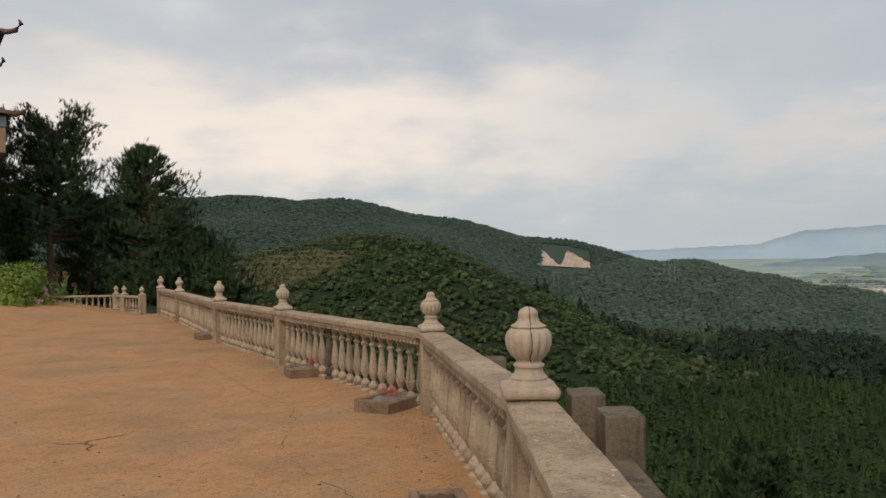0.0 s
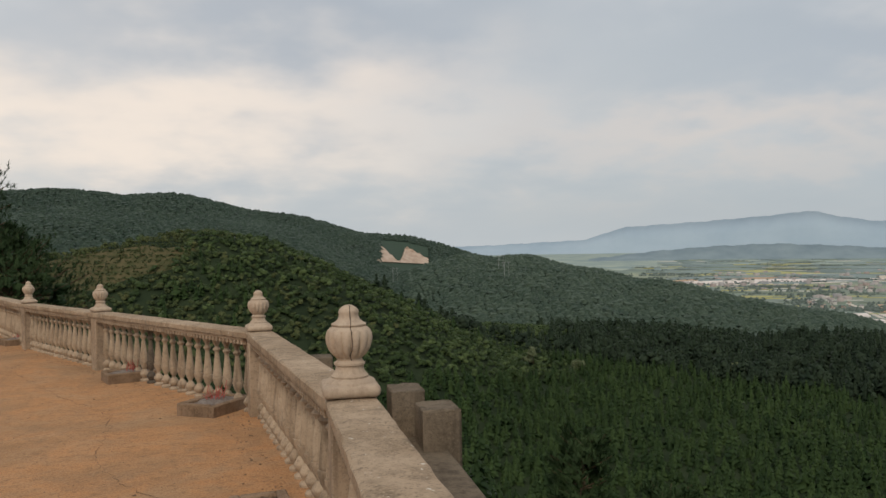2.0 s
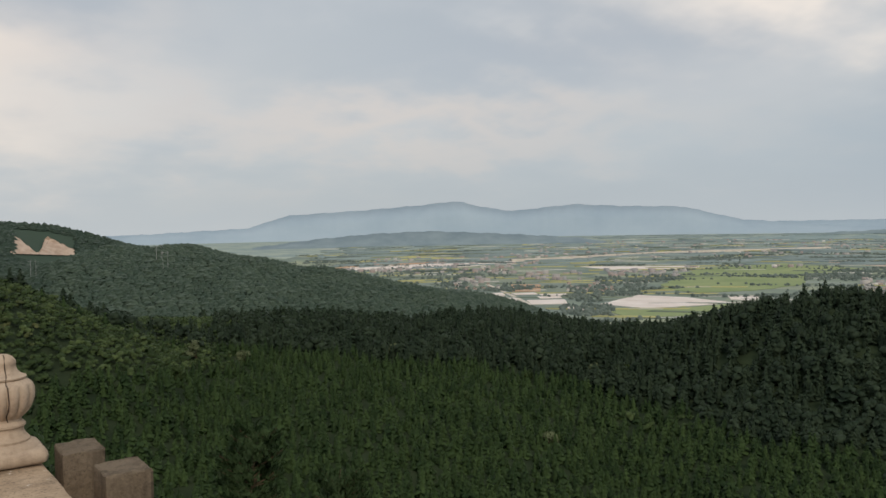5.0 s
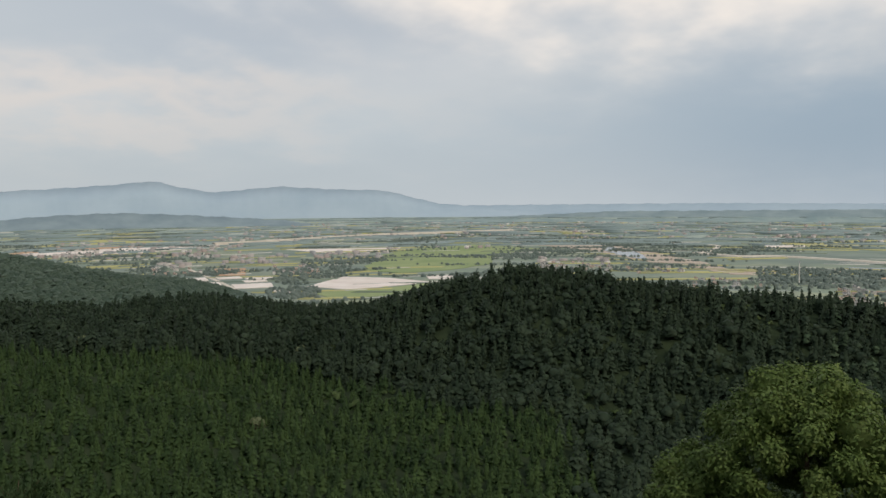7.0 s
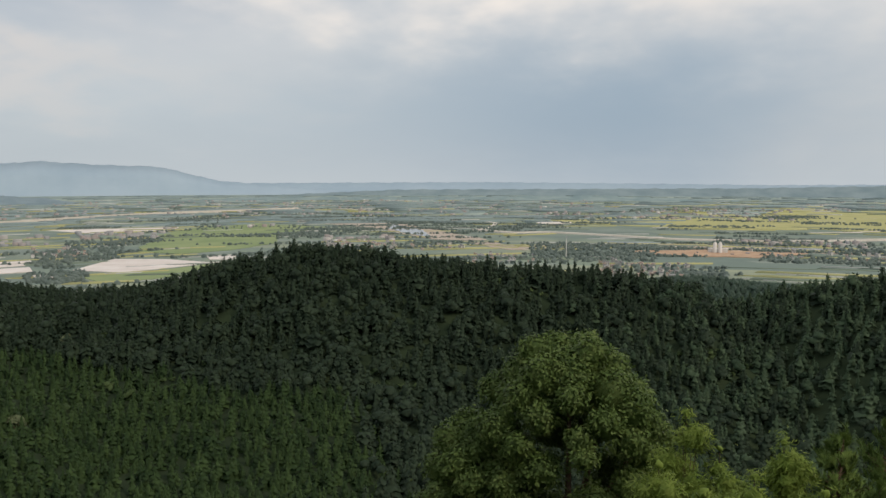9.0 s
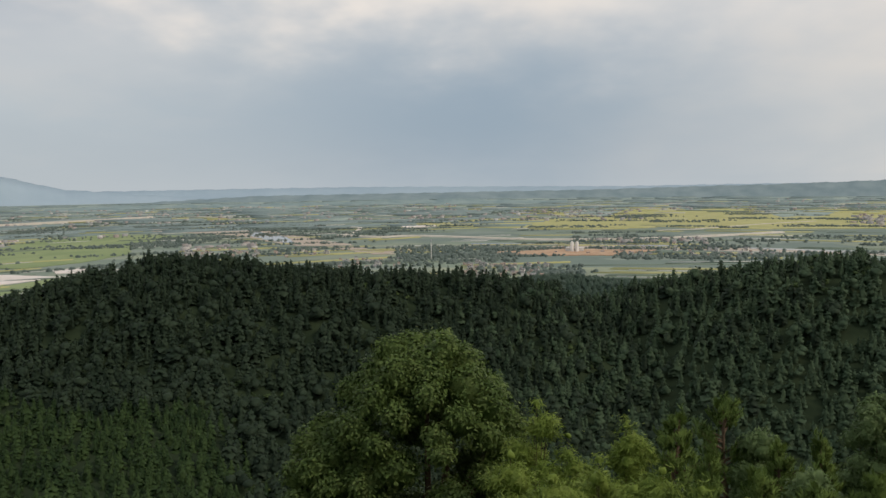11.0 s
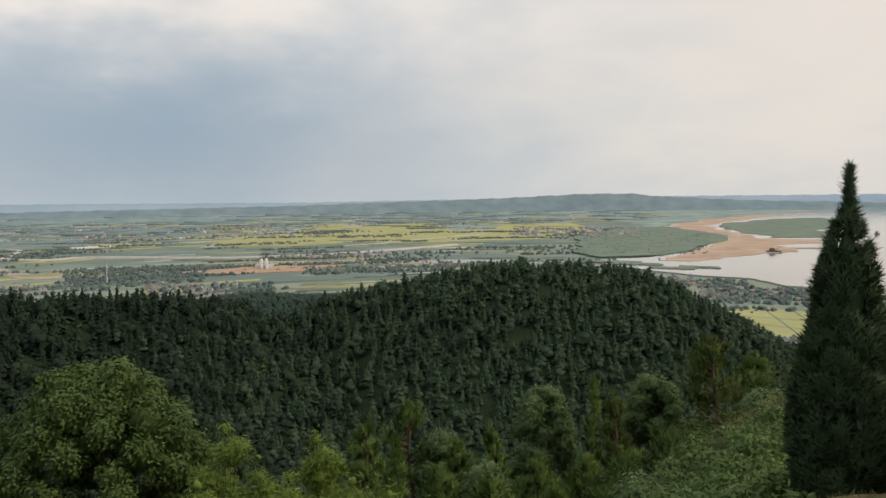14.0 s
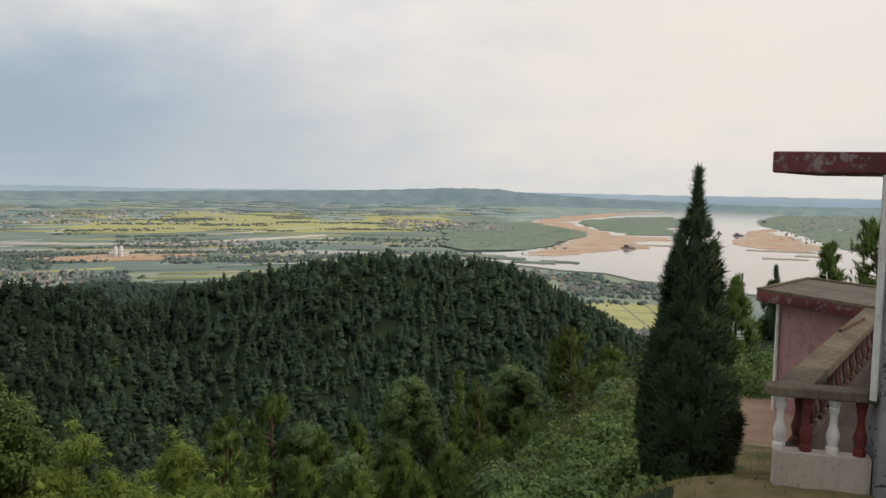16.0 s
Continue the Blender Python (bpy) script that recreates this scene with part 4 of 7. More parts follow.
    sheet("soil_field", [(40.0, -4.72), (42.1, -4.74), (42.1, -5.22), (40.1, -5.20)], SOIL, 0.7, "bare tan field beside the village", "field", 0.02, 60)
    sheet("film_field", [(27.8, -3.28), (31.9, -3.20), (35.8, -3.06), (40.3, -3.01), (40.3, -3.20), (35.8, -3.42), (32.0, -3.52), (28.9, -3.45)], FILM, 0.7, "long pale strip of film and bare soil", "field", 0.02, 62)
    sheet("soil_field", [(27.0, -3.30), (29.0, -3.12), (35.4, -2.98), (35.6, -3.06), (31.9, -3.18), (28.0, -3.30)], SOIL, 0.7, "long bare brown field", "field", 0.02, 70)
    sheet("meadow", [(50.2, -5.04), (51.6, -4.03), (53.9, -3.58), (58.2, -3.29), (63.0, -3.59), (59.8, -4.15), (59.5, -4.68), (56.5, -5.10), (53.0, -5.30)], MEADOW, 0.6, "wide bright green meadow", "field", 0.03, 63)
    sheet("meadow", [(28.9, -2.82), (33.0, -2.58), (37.0, -2.75), (36.0, -2.95), (28.9, -3.06)], RICE, 0.6, "pale yellow-green field", "field", 0.03, 64)
    sheet("rice_field", [(88, -2.35), (100, -2.05), (112, -2.2), (114, -2.9), (110, -3.4), (100, -3.55), (94, -3.3)], RICE, 0.6, "broad rice fields turning yellow", "field", 0.03, 65)
    sheet("rice_field", [(79, -3.0), (87, -2.75), (95, -3.0), (96, -3.5), (88, -3.55), (80, -3.3)], RICE, 0.6, "rice fields turning yellow", "field", 0.03, 66)
    sheet("rice_field", [(121.0, -8.30), (124.1, -7.95), (127.8, -8.10), (129.5, -8.5), (129.3, -10.4), (126.7, -10.0), (125.1, -9.85), (123.1, -9.15)], RICE, 0.6, "bright yellow-green rice field below the hill", "field", 0.01, 67)
    for k, (p, q) in enumerate((((121.9, -8.45), (129.2, -8.75)), ((123.2, -8.95), (129.0, -9.35)), ((125.0, -8.0), (127.6, -9.9)), ((126.9, -8.1), (128.6, -9.3)))):
        band("field_path", [p, q], 1.5, MARSH, 1.0, "grassy path between rice plots", "path")
    sheet("soil_field", [(84.5, -5.25), (90, -5.0), (96, -5.05), (93, -5.45), (87, -5.5)], SOIL, 0.7, "cleared orange ground with a works", "field", 0.06, 68)
    sheet("soil_field", [(118.6, -6.25), (121.5, -6.42), (122.0, -6.62), (119.2, -6.48)], SOIL, 0.7, "strip of bare orange soil", "field", 0.04, 69)


build_plain()


# ---- trees, houses and towns on the plain ----
def plain_spots(az0, az1, e0, e1, n, rng, lines=0.0):
    a = rng.uniform(az0, az1, n)
    d0, d1 = (EYE - PLAIN) / math.tan(radians(-e0)), (EYE - PLAIN) / math.tan(radians(-e1))
    d = rng.uniform(d0, d1, n)
    return np.stack([d * np.sin(np.radians(a)), d * np.cos(np.radians(a))], 1)


def build_plain_trees():
    rng = np.random.default_rng(5)
    far = [far_crown(np.random.default_rng(s + 80), 0.55, 4) for s in range(8)]
    groups = []
    # clumps and hedgerows over the whole plain
    for _ in range(150):
        a, d = rng.uniform(26, 146), 700 + 2100 * rng.uniform(0, 1) ** 1.2
        if 113 < a < 146 and d > 850:
            continue
        k = rng.integers(30, 120)
        along = radians(a) + np.pi / 2 + rng.normal(0, 0.25)
        u = rng.normal(0, 1, k) * rng.uniform(16, 60)
        v = rng.normal(0, 1, k) * rng.uniform(4, 11)
        groups.append(np.stack([d * math.sin(radians(a)) + u * math.sin(along) + v * math.cos(along), d * math.cos(radians(a)) + u * math.cos(along) - v * math.sin(along)], 1))
    for _ in range(150):
        a, d = rng.uniform(27, 117), rng.uniform(1000, 3300)
        if a > 112 and d < 2700:
            continue
        ln = rng.uniform(40, 190)
        k = int(ln / 2.8)
        along = radians(a) + np.pi / 2 + rng.normal(-0.12, 0.15)
        u, v = rng.uniform(-ln / 2, ln / 2, k), rng.normal(0, 4.0, k)
        groups.append(np.stack([d * math.sin(radians(a)) + u * math.sin(along) + v * math.cos(along), d * math.cos(radians(a)) + u * math.cos(along) - v * math.sin(along)], 1))
    # woods of the villages, the river banks and the spit
    for a0, a1, e0, e1, n in ((34.5, 37, -5.5, -4.4, 130), (44.2, 46.4, -6.0, -5.0, 110), (43.5, 47.2, -7.0, -6.2, 150), (46, 49.5, -5.4, -4.5, 150), (39.4, 41, -5.2, -4.6, 40), (46, 52, -4.5, -4.2, 90), (59.6, 63.4, -4.4, -3.95, 170), (52.5, 55.6, -3.4, -2.8, 120),
                              (62, 67.3, -3.3, -2.85, 170), (60, 67, -4.25, -3.65, 120), (64.8, 67.2, -3.25, -2.7, 60), (77.6, 86.4, -5.95, -4.75, 620), (83, 91, -6.9, -6.2, 150), (93, 104, -5.7, -5.2, 170), (54, 62, -3.7, -3.45, 60),
                              (90, 104, -4.6, -4.2, 200), (118, 124, -6.7, -6.15, 130), (121.5, 128.5, -7.7, -6.65, 300), (113, 121.5, -4.5, -3.0, 520), (111, 117, -3.4, -2.7, 260), (104, 113, -4.4, -3.9, 120),
                              (135.5, 146, -3.4, -2.2, 420), (84, 92, -2.45, -2.25, 160), (28, 40, -4.3, -3.6, 180), (125.5, 128.5, -10.5, -9.9, 60)):
        groups.append(plain_spots(a0, a1, e0, e1, n, rng))
    xy = np.concatenate(groups)
    xy = xy[land_z(xy) < PLAIN + 8]
    plant("plain_woods", far, xy, rng.uniform(2.4, 5.2, len(xy)), "hedgerows and clumps of trees over the farmland", "trees", HAZED_PLAIN_TREES, rng, aspect=(1.0, 1.6), calm=0.8)


build_plain_trees()


def build_strips():
    """Narrow belts of wood, ditches, tracks and plots that lie across the plain."""
    rng = np.random.default_rng(31)
    tones = (
             ("pale_plots", "narrow pale plots, tracks and wet paddies", plain_mat("pale_plot", (0.42, 0.43, 0.40), (0.54, 0.54, 0.51), 0.01, 0.6), 330, (20, 120), (3, 9), (0.7, 0.9)),
             # Far belts get a pale blue-grey base, haze painted in
             ("far_wood_belts", "belts of wood far across the plain, paled towards haze", plain_mat("hazy_wood_belt", (0.205, 0.27, 0.275), (0.25, 0.315, 0.31), 0.01), 700, (50, 220), (10, 30), (1.6, 3.6)),
             ("yellow_plots", "narrow yellow-green plots of ripening rice", RICE, 300, (40, 200), (9, 26), (0.6, 0.8)),
             ("green_plots", "narrow green plots and verges", MARSH, 330, (40, 200), (8, 26), (0.55, 0.75)))
    for name, label, mat, count, ln, wd, ht in tones:
        v, f, n = [], [], 0
        quad = np.array([(0, 1, 5, 4), (1, 3, 7, 5), (3, 2, 6, 7), (2, 0, 4, 6), (4, 5, 7, 6)])
        for _ in range(count):
            a, d = rng.uniform(27, 118), rng.uniform(1700 if name == "far_wood_belts" else 640, 4300 if name == "far_wood_belts" else 3600)
            if a > 112 and d < 2700 or name == "far_wood_belts" and a > 86 and d < 2700:
                continue
            w, q, h = rng.uniform(*ln), rng.uniform(*wd) * max(d, 1000) / 1500, rng.uniform(*ht)
            c = -radians(a) + rng.normal(0.12, 0.16)
            p = np.array([(sx * w / 2 + sy * 0.2 * q, sy * q / 2, sz) for sz in (-1, h) for sy in (-1, 1) for sx in (-1, 1)])
            m = np.array([(math.cos(c), -math.sin(c), 0), (math.sin(c), math.cos(c), 0), (0, 0, 1)])
            o = np.array((d * math.sin(radians(a)), d * math.cos(radians(a)), PLAIN))
            if float(land_z([o[:2]])[0]) > PLAIN + 6:
                continue
            lift = (0, 0, 1.6 if d > 2300 else 0.0)
            v.append(p @ m.T + o + lift + (0, 0, rng.uniform(0, 0.25)))
            f.append(quad + n)
            n += 8
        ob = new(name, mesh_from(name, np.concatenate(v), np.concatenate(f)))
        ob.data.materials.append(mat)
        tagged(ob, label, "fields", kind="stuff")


build_strips()

HOUSE_WALLS = [plain_mat("house_render_" + n, a, b, 0.4) for n, a, b in (("white", (0.50, 0.49, 0.47), (0.58, 0.56, 0.54)), ("pink", (0.46, 0.39, 0.35), (0.54, 0.47, 0.42)), ("grey", (0.38, 0.37, 0.36), (0.47, 0.46, 0.45)))]
ROOF_RED, ROOF_GREY = plain_mat("roof_red", (0.34, 0.26, 0.22), (0.42, 0.33, 0.28), 0.5), plain_mat("roof_grey", (0.22, 0.22, 0.23), (0.33, 0.33, 0.34), 0.5)
PANE = plain_mat("dark_pane", (0.03, 0.035, 0.04), (0.05, 0.055, 0.06), 1.0, 0.15, 0.5)


def house(kind, w, d, storeys, wall, roof, label):
    """A village house: walls, roof, door and windows by storey."""
    h = 3.2 * storeys
    e = empty("village_house", Matrix.Identity(4), label, "house", "village houses")
    part("wall", box(bmesh.new(), -w / 2, w / 2, -d / 2, d / 2, -1.0, h), wall, e)
    bm = bmesh.new()
    if kind == "gable":
        y, x, z0, z1 = d / 2 + 0.6, w / 2 + 0.6, h - 0.1, h + 2.6
        v = [bm.verts.new(p) for p in ((-x, -y, z0), (x, -y, z0), (x, y, z0), (-x, y, z0), (-x, 0, z1), (x, 0, z1))]
        for q in ((0, 1, 5, 4), (2, 3, 4, 5), (0, 4, 3), (1, 2, 5), (0, 3, 2, 1)):
            bm.faces.new([v[i] for i in q])
    else:
        box(bm, -w / 2 - 0.4, w / 2 + 0.4, -d / 2 - 0.4, d / 2 + 0.4, h, h + 0.5)
        box(bm, -w / 2 + 0.5, -w / 2 + 3.5, -d / 2 + 0.5, d / 2 - 1.0, h + 0.5, h + 3.0)
    part("roof", bm, roof, e)
    first = None
    for s in range(storeys):
        for side in (-1, 1):
            for x in np.linspace(-w / 2 + 1.6, w / 2 - 1.6, 3):
                m = Matrix.Translation((float(x), side * (d / 2 + 0.03), 3.2 * s + 1.0))
                if first is None:
                    first = part("window", box(bmesh.new(), -0.75, 0.75, -0.06, 0.06, 0, 1.5), PANE, e, m=m)
                else:
                    again(first, e, m)
    return e


def build_villages():
    rng = random.Random(9)
    kinds = [house("flat", 12, 10, 3, HOUSE_WALLS[0], ROOF_GREY, "white three-storey village house with a flat roof"),
             house("gable", 11, 9, 2, HOUSE_WALLS[1], ROOF_RED, "pinkish two-storey village house with a red roof"),
             house("flat", 10, 9, 2, HOUSE_WALLS[1], ROOF_RED, "pinkish brick village house with a flat roof"),
             house("gable", 13, 8, 1, HOUSE_WALLS[2], ROOF_GREY, "low grey farm building with a tiled roof")]
    spots = []
    for a0, a1, e0, e1, n in ((36, 39.4, -5.1, -4.2, 30), (37.3, 40.2, -3.95, -3.5, 18), (28, 31.2, -3.65, -3.4, 14), (44, 47.5, -5.3, -4.7, 22), (46.7, 52, -4.2, -3.75, 34), (40.5, 45, -4.5, -3.9, 26), (63, 68, -5.2, -4.3, 74), (69, 73, -5.3, -4.9, 14), (73.5, 78, -6.25, -5.6, 32), (82.5, 88.5, -7.0, -6.0, 60),
                              (92, 100, -4.6, -4.3, 22), (97, 104, -5.4, -4.95, 24), (118, 121.5, -6.6, -6.05, 18), (121, 128, -7.45, -6.7, 44), (125.5, 129, -10.6, -10.1, 16), (112, 116, -3.5, -3.1, 10), (52, 60, -3.6, -3.45, 12), (89, 96, -5.5, -5.0, 14)):
        for _ in range(n):
            a, e = rng.uniform(a0, a1), rng.uniform(e0, e1)
            spots.append((on_plain(a, e), a))
    used, placed, rest = set(), 0, []
    for p, a in sorted(spots, key=lambda q: q[0].length):
        z = float(land_z([(p.x, p.y)])[0])
        cell = (round(p.x / 8), round(p.y / 8))
        if z > PLAIN + 12 or cell in used:
            continue
        used.add(cell)
        placed += 1
        if placed > 290:
            rest.append((p.x, p.y))
            continue
        k = rng.choices(range(4), (4, 3, 3, 2))[0]
        m = Matrix.Translation((p.x, p.y, z)) @ pose(0, 0, 0, 0, 0, -a + rng.choice((0, 20, -25, 90)) + rng.uniform(-6, 6)) @ Matrix.Scale(rng.uniform(0.56, 0.74), 4)
        if kinds[k].get("placed"):
            copy_thing(kinds[k], m)
        else:
            kinds[k].matrix_basis = m
            kinds[k]["placed"] = 1
    # towns farther off, too small to tell house from house
    g = np.random.default_rng(21)
    v, f, n = [], [], 0
    quad = np.array([(0, 1, 5, 4), (1, 3, 7, 5), (3, 2, 6, 7), (2, 0, 4, 6), (4, 5, 7, 6)])
    for a0, a1, e0, e1, count in ((42, 62, -2.9, -1.7, 260), (62, 82, -2.9, -1.7, 260), (78, 95, -3.0, -2.1, 170), (95, 116, -2.3, -1.6, 150), (108, 117, -3.3, -2.6, 170), (136, 146, -2.6, -1.6, 320), (30, 42, -3.9, -2.6, 110)):
        for x, y in list(plain_spots(a0, a1, e0, e1, count, g)) + (rest if a0 == 42 else []):
            w, d, h, c = g.uniform(5, 12), g.uniform(5, 10), g.uniform(2.5, 6.5), g.uniform(0, 3)
            q = np.array([(sx * w / 2, sy * d / 2, sz) for sz in (-1, h) for sy in (-1, 1) for sx in (-1, 1)])
            r = np.array([(math.cos(c), -math.sin(c), 0), (math.sin(c), math.cos(c), 0), (0, 0, 1)])
            v.append(q @ r.T + (x, y, PLAIN))
            f.append(quad + n)
            n += 8
    ob = new("far_town", mesh_from("far_town", np.concatenate(v), np.concatenate(f)))
    ob.data.materials.append(FAR_TOWN)
    tagged(ob, "pale houses of far towns scattered over the plain", "town", kind="stuff")


def town_mat():
    m, t, b = material("far_town_walls", 0.9)
    r = node(t, "ShaderNodeNewGeometry").outputs["Random Per Island"]
    t.links.new(ramp(t, r, [(0.0, (0.40, 0.39, 0.38)), (0.35, (0.34, 0.29, 0.27)), (0.7, (0.30, 0.31, 0.32)), (0.92, (0.42, 0.40, 0.38)), (1.0, (0.62, 0.60, 0.57))]), b.inputs["Base Color"])
    return m


FAR_TOWN = town_mat()


# ---- distance: hills behind the plain, haze painted into their colour ----
def far_hills(name, crest, r, mat, label, rough=0.02, foot=PLAIN, seed=1.0, depth=160):
    """A range of hills from (heading, elevation of the crest) at one distance, with a body behind the crest."""
    c = np.array(crest, float)
    az = np.arange(c[0, 0], c[-1, 0], 0.12)
    el = np.interp(az, c[:, 0], c[:, 1])
    k = np.ones(9) / 9
    el = np.convolve(np.pad(el, 4, mode="edge"), k, mode="valid")
    el = el + rough * (np.sin(az * 3.1 + seed) + 0.6 * np.sin(az * 7.7 + 2 * seed) + 0.4 * np.sin(az * 17.3 + seed))
    a = np.radians(az)
    top = EYE + r * np.tan(np.radians(el))
    top = np.maximum(top, foot + 0.5)
    rows = []
    for rr, zz in ((r - depth, foot + 0 * top), (r - depth * 0.45, foot + 0.55 * (top - foot)), (r, top), (r + depth * 0.6, foot + 0 * top)):
        rows.append(np.stack([rr * np.sin(a), rr * np.cos(a), zz], 1))
    v = np.concatenate(rows)
    n = len(az)
    i = np.arange(n - 1)
    f = np.concatenate([np.stack([i + k * n, i + k * n + 1, i + (k + 1) * n + 1, i + (k + 1) * n], 1) for k in range(3)])
    ob = new(name, mesh_from(name, v, f, True))
    ob.data.materials.append(mat)
    return tagged(ob, label, "hills", kind="structure")


# Haze is mixed into these base colours, bluest on the farthest hills
HAZE_FAR = plain_mat("blue_far_hills", (0.315, 0.405, 0.485), (0.355, 0.445, 0.52), 0.003, 1.0, 0.0)
HAZE_MID = plain_mat("blue_mid_hills", (0.19, 0.255, 0.28), (0.25, 0.315, 0.335), 0.010, 1.0, 0.0, 0.0, 8.0)
HAZE_NEAR = plain_mat("blue_near_hills", (0.185, 0.245, 0.28), (0.235, 0.30, 0.33), 0.010, 1.0, 0.0, 0.0, 8.0)
HAZE_PLAIN = plain_mat("hazy_far_plain", (0.225, 0.295, 0.30), (0.35, 0.405, 0.355), 0.009, 1.0, 0.0, 0.0, 8.0)
HAZE_LOW = plain_mat("blue_low_land", (0.20, 0.275, 0.29), (0.28, 0.35, 0.345), 0.012, 1.0, 0.0, 0.0, 8.0)


def build_distance():
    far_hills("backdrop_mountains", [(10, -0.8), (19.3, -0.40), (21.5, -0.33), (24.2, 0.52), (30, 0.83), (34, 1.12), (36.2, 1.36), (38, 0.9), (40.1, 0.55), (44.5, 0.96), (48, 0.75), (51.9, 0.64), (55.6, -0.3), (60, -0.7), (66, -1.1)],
              4600, HAZE_FAR, "mountains beyond the plain, haze in their pale blue")
    far_hills("backdrop_hills", [(18, -2.2), (23, -1.54), (26, -1.2), (30, -0.89), (34, -0.76), (38, -0.95), (42.1, -1.21), (45.3, -1.45), (49, -2.1)], 3300, HAZE_NEAR, "low hills at the edge of the plain, haze in their blue-grey", 0.025)
    far_hills("backdrop_horizon", [(-60, -0.5), (14, -0.62), (50, -0.5), (75, -0.42), (93.6, -0.58), (103.5, -0.5), (120, -0.42), (128.8, -0.42), (139, -0.38), (190, -0.45)], 4750, HAZE_FAR, "hazy low land along the horizon", 0.015, seed=3.0)
    far_hills("backdrop_hills", [(60, -1.3), (68, -0.95), (80, -0.9), (92, -0.8), (100, -0.62), (103.5, -0.55), (108, -0.42), (113.1, -0.2), (116.5, -0.22), (118, -0.42), (124, -0.75), (134, -1.0), (146, -0.9)], 4300, HAZE_MID, "wooded low hills along the horizon", 0.02, seed=5.0)
    az = np.radians(np.arange(10, 190, 0.5))
    edge = 2500 + 260 * np.sin(az * 23) + 170 * np.sin(az * 57 + 1) + 90 * np.sin(az * 131)
    v = np.concatenate([np.stack([r * np.sin(az), r * np.cos(az), 0 * az + z], 1) for r, z in ((edge, PLAIN - 0.5), (edge + 25, PLAIN + 1.4), (4860 + 0 * az, PLAIN + 1.4))])
    n = len(az)
    i = np.arange(n - 1)
    f = np.concatenate([np.stack([i + k * n, i + (k + 1) * n, i + (k + 1) * n + 1, i + k * n + 1], 1) for k in range(2)])
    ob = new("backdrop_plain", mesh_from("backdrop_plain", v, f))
    ob.data.materials.append(HAZE_PLAIN)
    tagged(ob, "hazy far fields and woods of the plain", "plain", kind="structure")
    far_hills("backdrop_land", [(48, -1.9), (58, -1.45), (70, -1.5), (82, -1.35), (90, -1.6), (101, -1.75)], 3500, HAZE_LOW, "dark wooded belt far across the plain", 0.03, seed=7.0)
    far_hills("backdrop_land", [(130, -1.3), (136, -1.12), (146, -0.95), (160, -0.9)], 4000, HAZE_LOW, "wooded far shore of the river", 0.02, seed=9.0)


build_distance()


def build_quarry():
    """A pale quarry face cut into the far ridge, in two lobes."""
    mat = plain_mat("quarry_rock", (0.37, 0.28, 0.215), (0.48, 0.385, 0.31), 0.08)
    bm = bmesh.new()
    n = 22
    rows = []
    for i in range(n + 1):
        u = i / n
        az = 6.75 + 3.95 * u
        peak = -0.42 if u < 0.08 else (-0.45 - 1.15 * min((u - 0.08) / 0.30, 1) if u < 0.42 else (-1.55 + 1.05 * (u - 0.42) / 0.10 if u < 0.52 else -0.50 - 1.15 * (u - 0.52) / 0.48))
        foot = -1.45 - 0.28 * u
        peak = max(peak + 0.05 * math.sin(i * 2.3), foot + 0.02)
        col = []
        for k in range(6):
            el = foot - 0.12 + (peak - foot + 0.12) * k / 5
            r = 880.0
            while r < 1120:
                p = heading(az) * r
                if float(land_z([(p.x, p.y)])[0]) + 1.5 > EYE + r * math.tan(radians(el)):
                    break
                r += 2.0
            p = heading(az) * (r - 1.0 + 1.2 * math.sin(3.1 * i + 5 * k))
            col.append(bm.verts.new((p.x, p.y, EYE + r * math.tan(radians(el)))))
        rows.append(col)
    for a, b in zip(rows, rows[1:]):
        for k in range(5):
            bm.faces.new((a[k], b[k], b[k + 1], a[k + 1]))
    bmesh.ops.recalc_face_normals(bm, faces=bm.faces)
    me = bpy.data.meshes.new("quarry")
    bm.to_mesh(me)
    bm.free()
    me.materials.append(mat)
    tagged(new("quarry", me), "pale bare quarry face cut into the wooded ridge", "quarry", kind="structure")


build_villages()
build_quarry()


# ---- the terrace ----
def at(az, d, z=None):
    v = heading(az) * d
    return Vector((v.x, v.y, terrace_z(v.y) if z is None else z))


RAIL_H, RAIL_W = 0.87, 0.27
P1, P2, P3, P4, P5, P6 = at(6.0, 4.30), at(-0.95, 8.45), at(-11.4, 13.1), at(-15.7, 17.1), at(-18.3, 24.0), at(-19.5, 28.4)
P0 = Vector((0.55, -3.2, terrace_z(-3.2)))


def finial_bm():
    bm = box(bmesh.new(), -0.160, 0.160, -0.160, 0.160, 0.0, 0.070, 0.030, 3)
    prof = [(0.148, 0.062), (0.140, 0.078), (0.122, 0.088), (0.104, 0.094), (0.106, 0.104), (0.096, 0.114), (0.084, 0.128), (0.079, 0.146), (0.080, 0.156), (0.088, 0.162), (0.089, 0.172), (0.078, 0.180), (0.071, 0.187), (0.072, 0.196),
            (0.084, 0.206), (0.102, 0.222), (0.119, 0.246), (0.130, 0.276), (0.134, 0.304), (0.131, 0.328), (0.122, 0.347), (0.110, 0.359), (0.097, 0.366), (0.093, 0.369), (0.099, 0.373), (0.100, 0.380), (0.080, 0.390), (0.064, 0.403), (0.057, 0.418),
            (0.056, 0.434), (0.058, 0.440), (0.055, 0.454), (0.042, 0.468), (0.024, 0.478), (0.006, 0.482)]
    return lathe(bm, prof, 84, 14, 0.13, (0.196, 0.362))


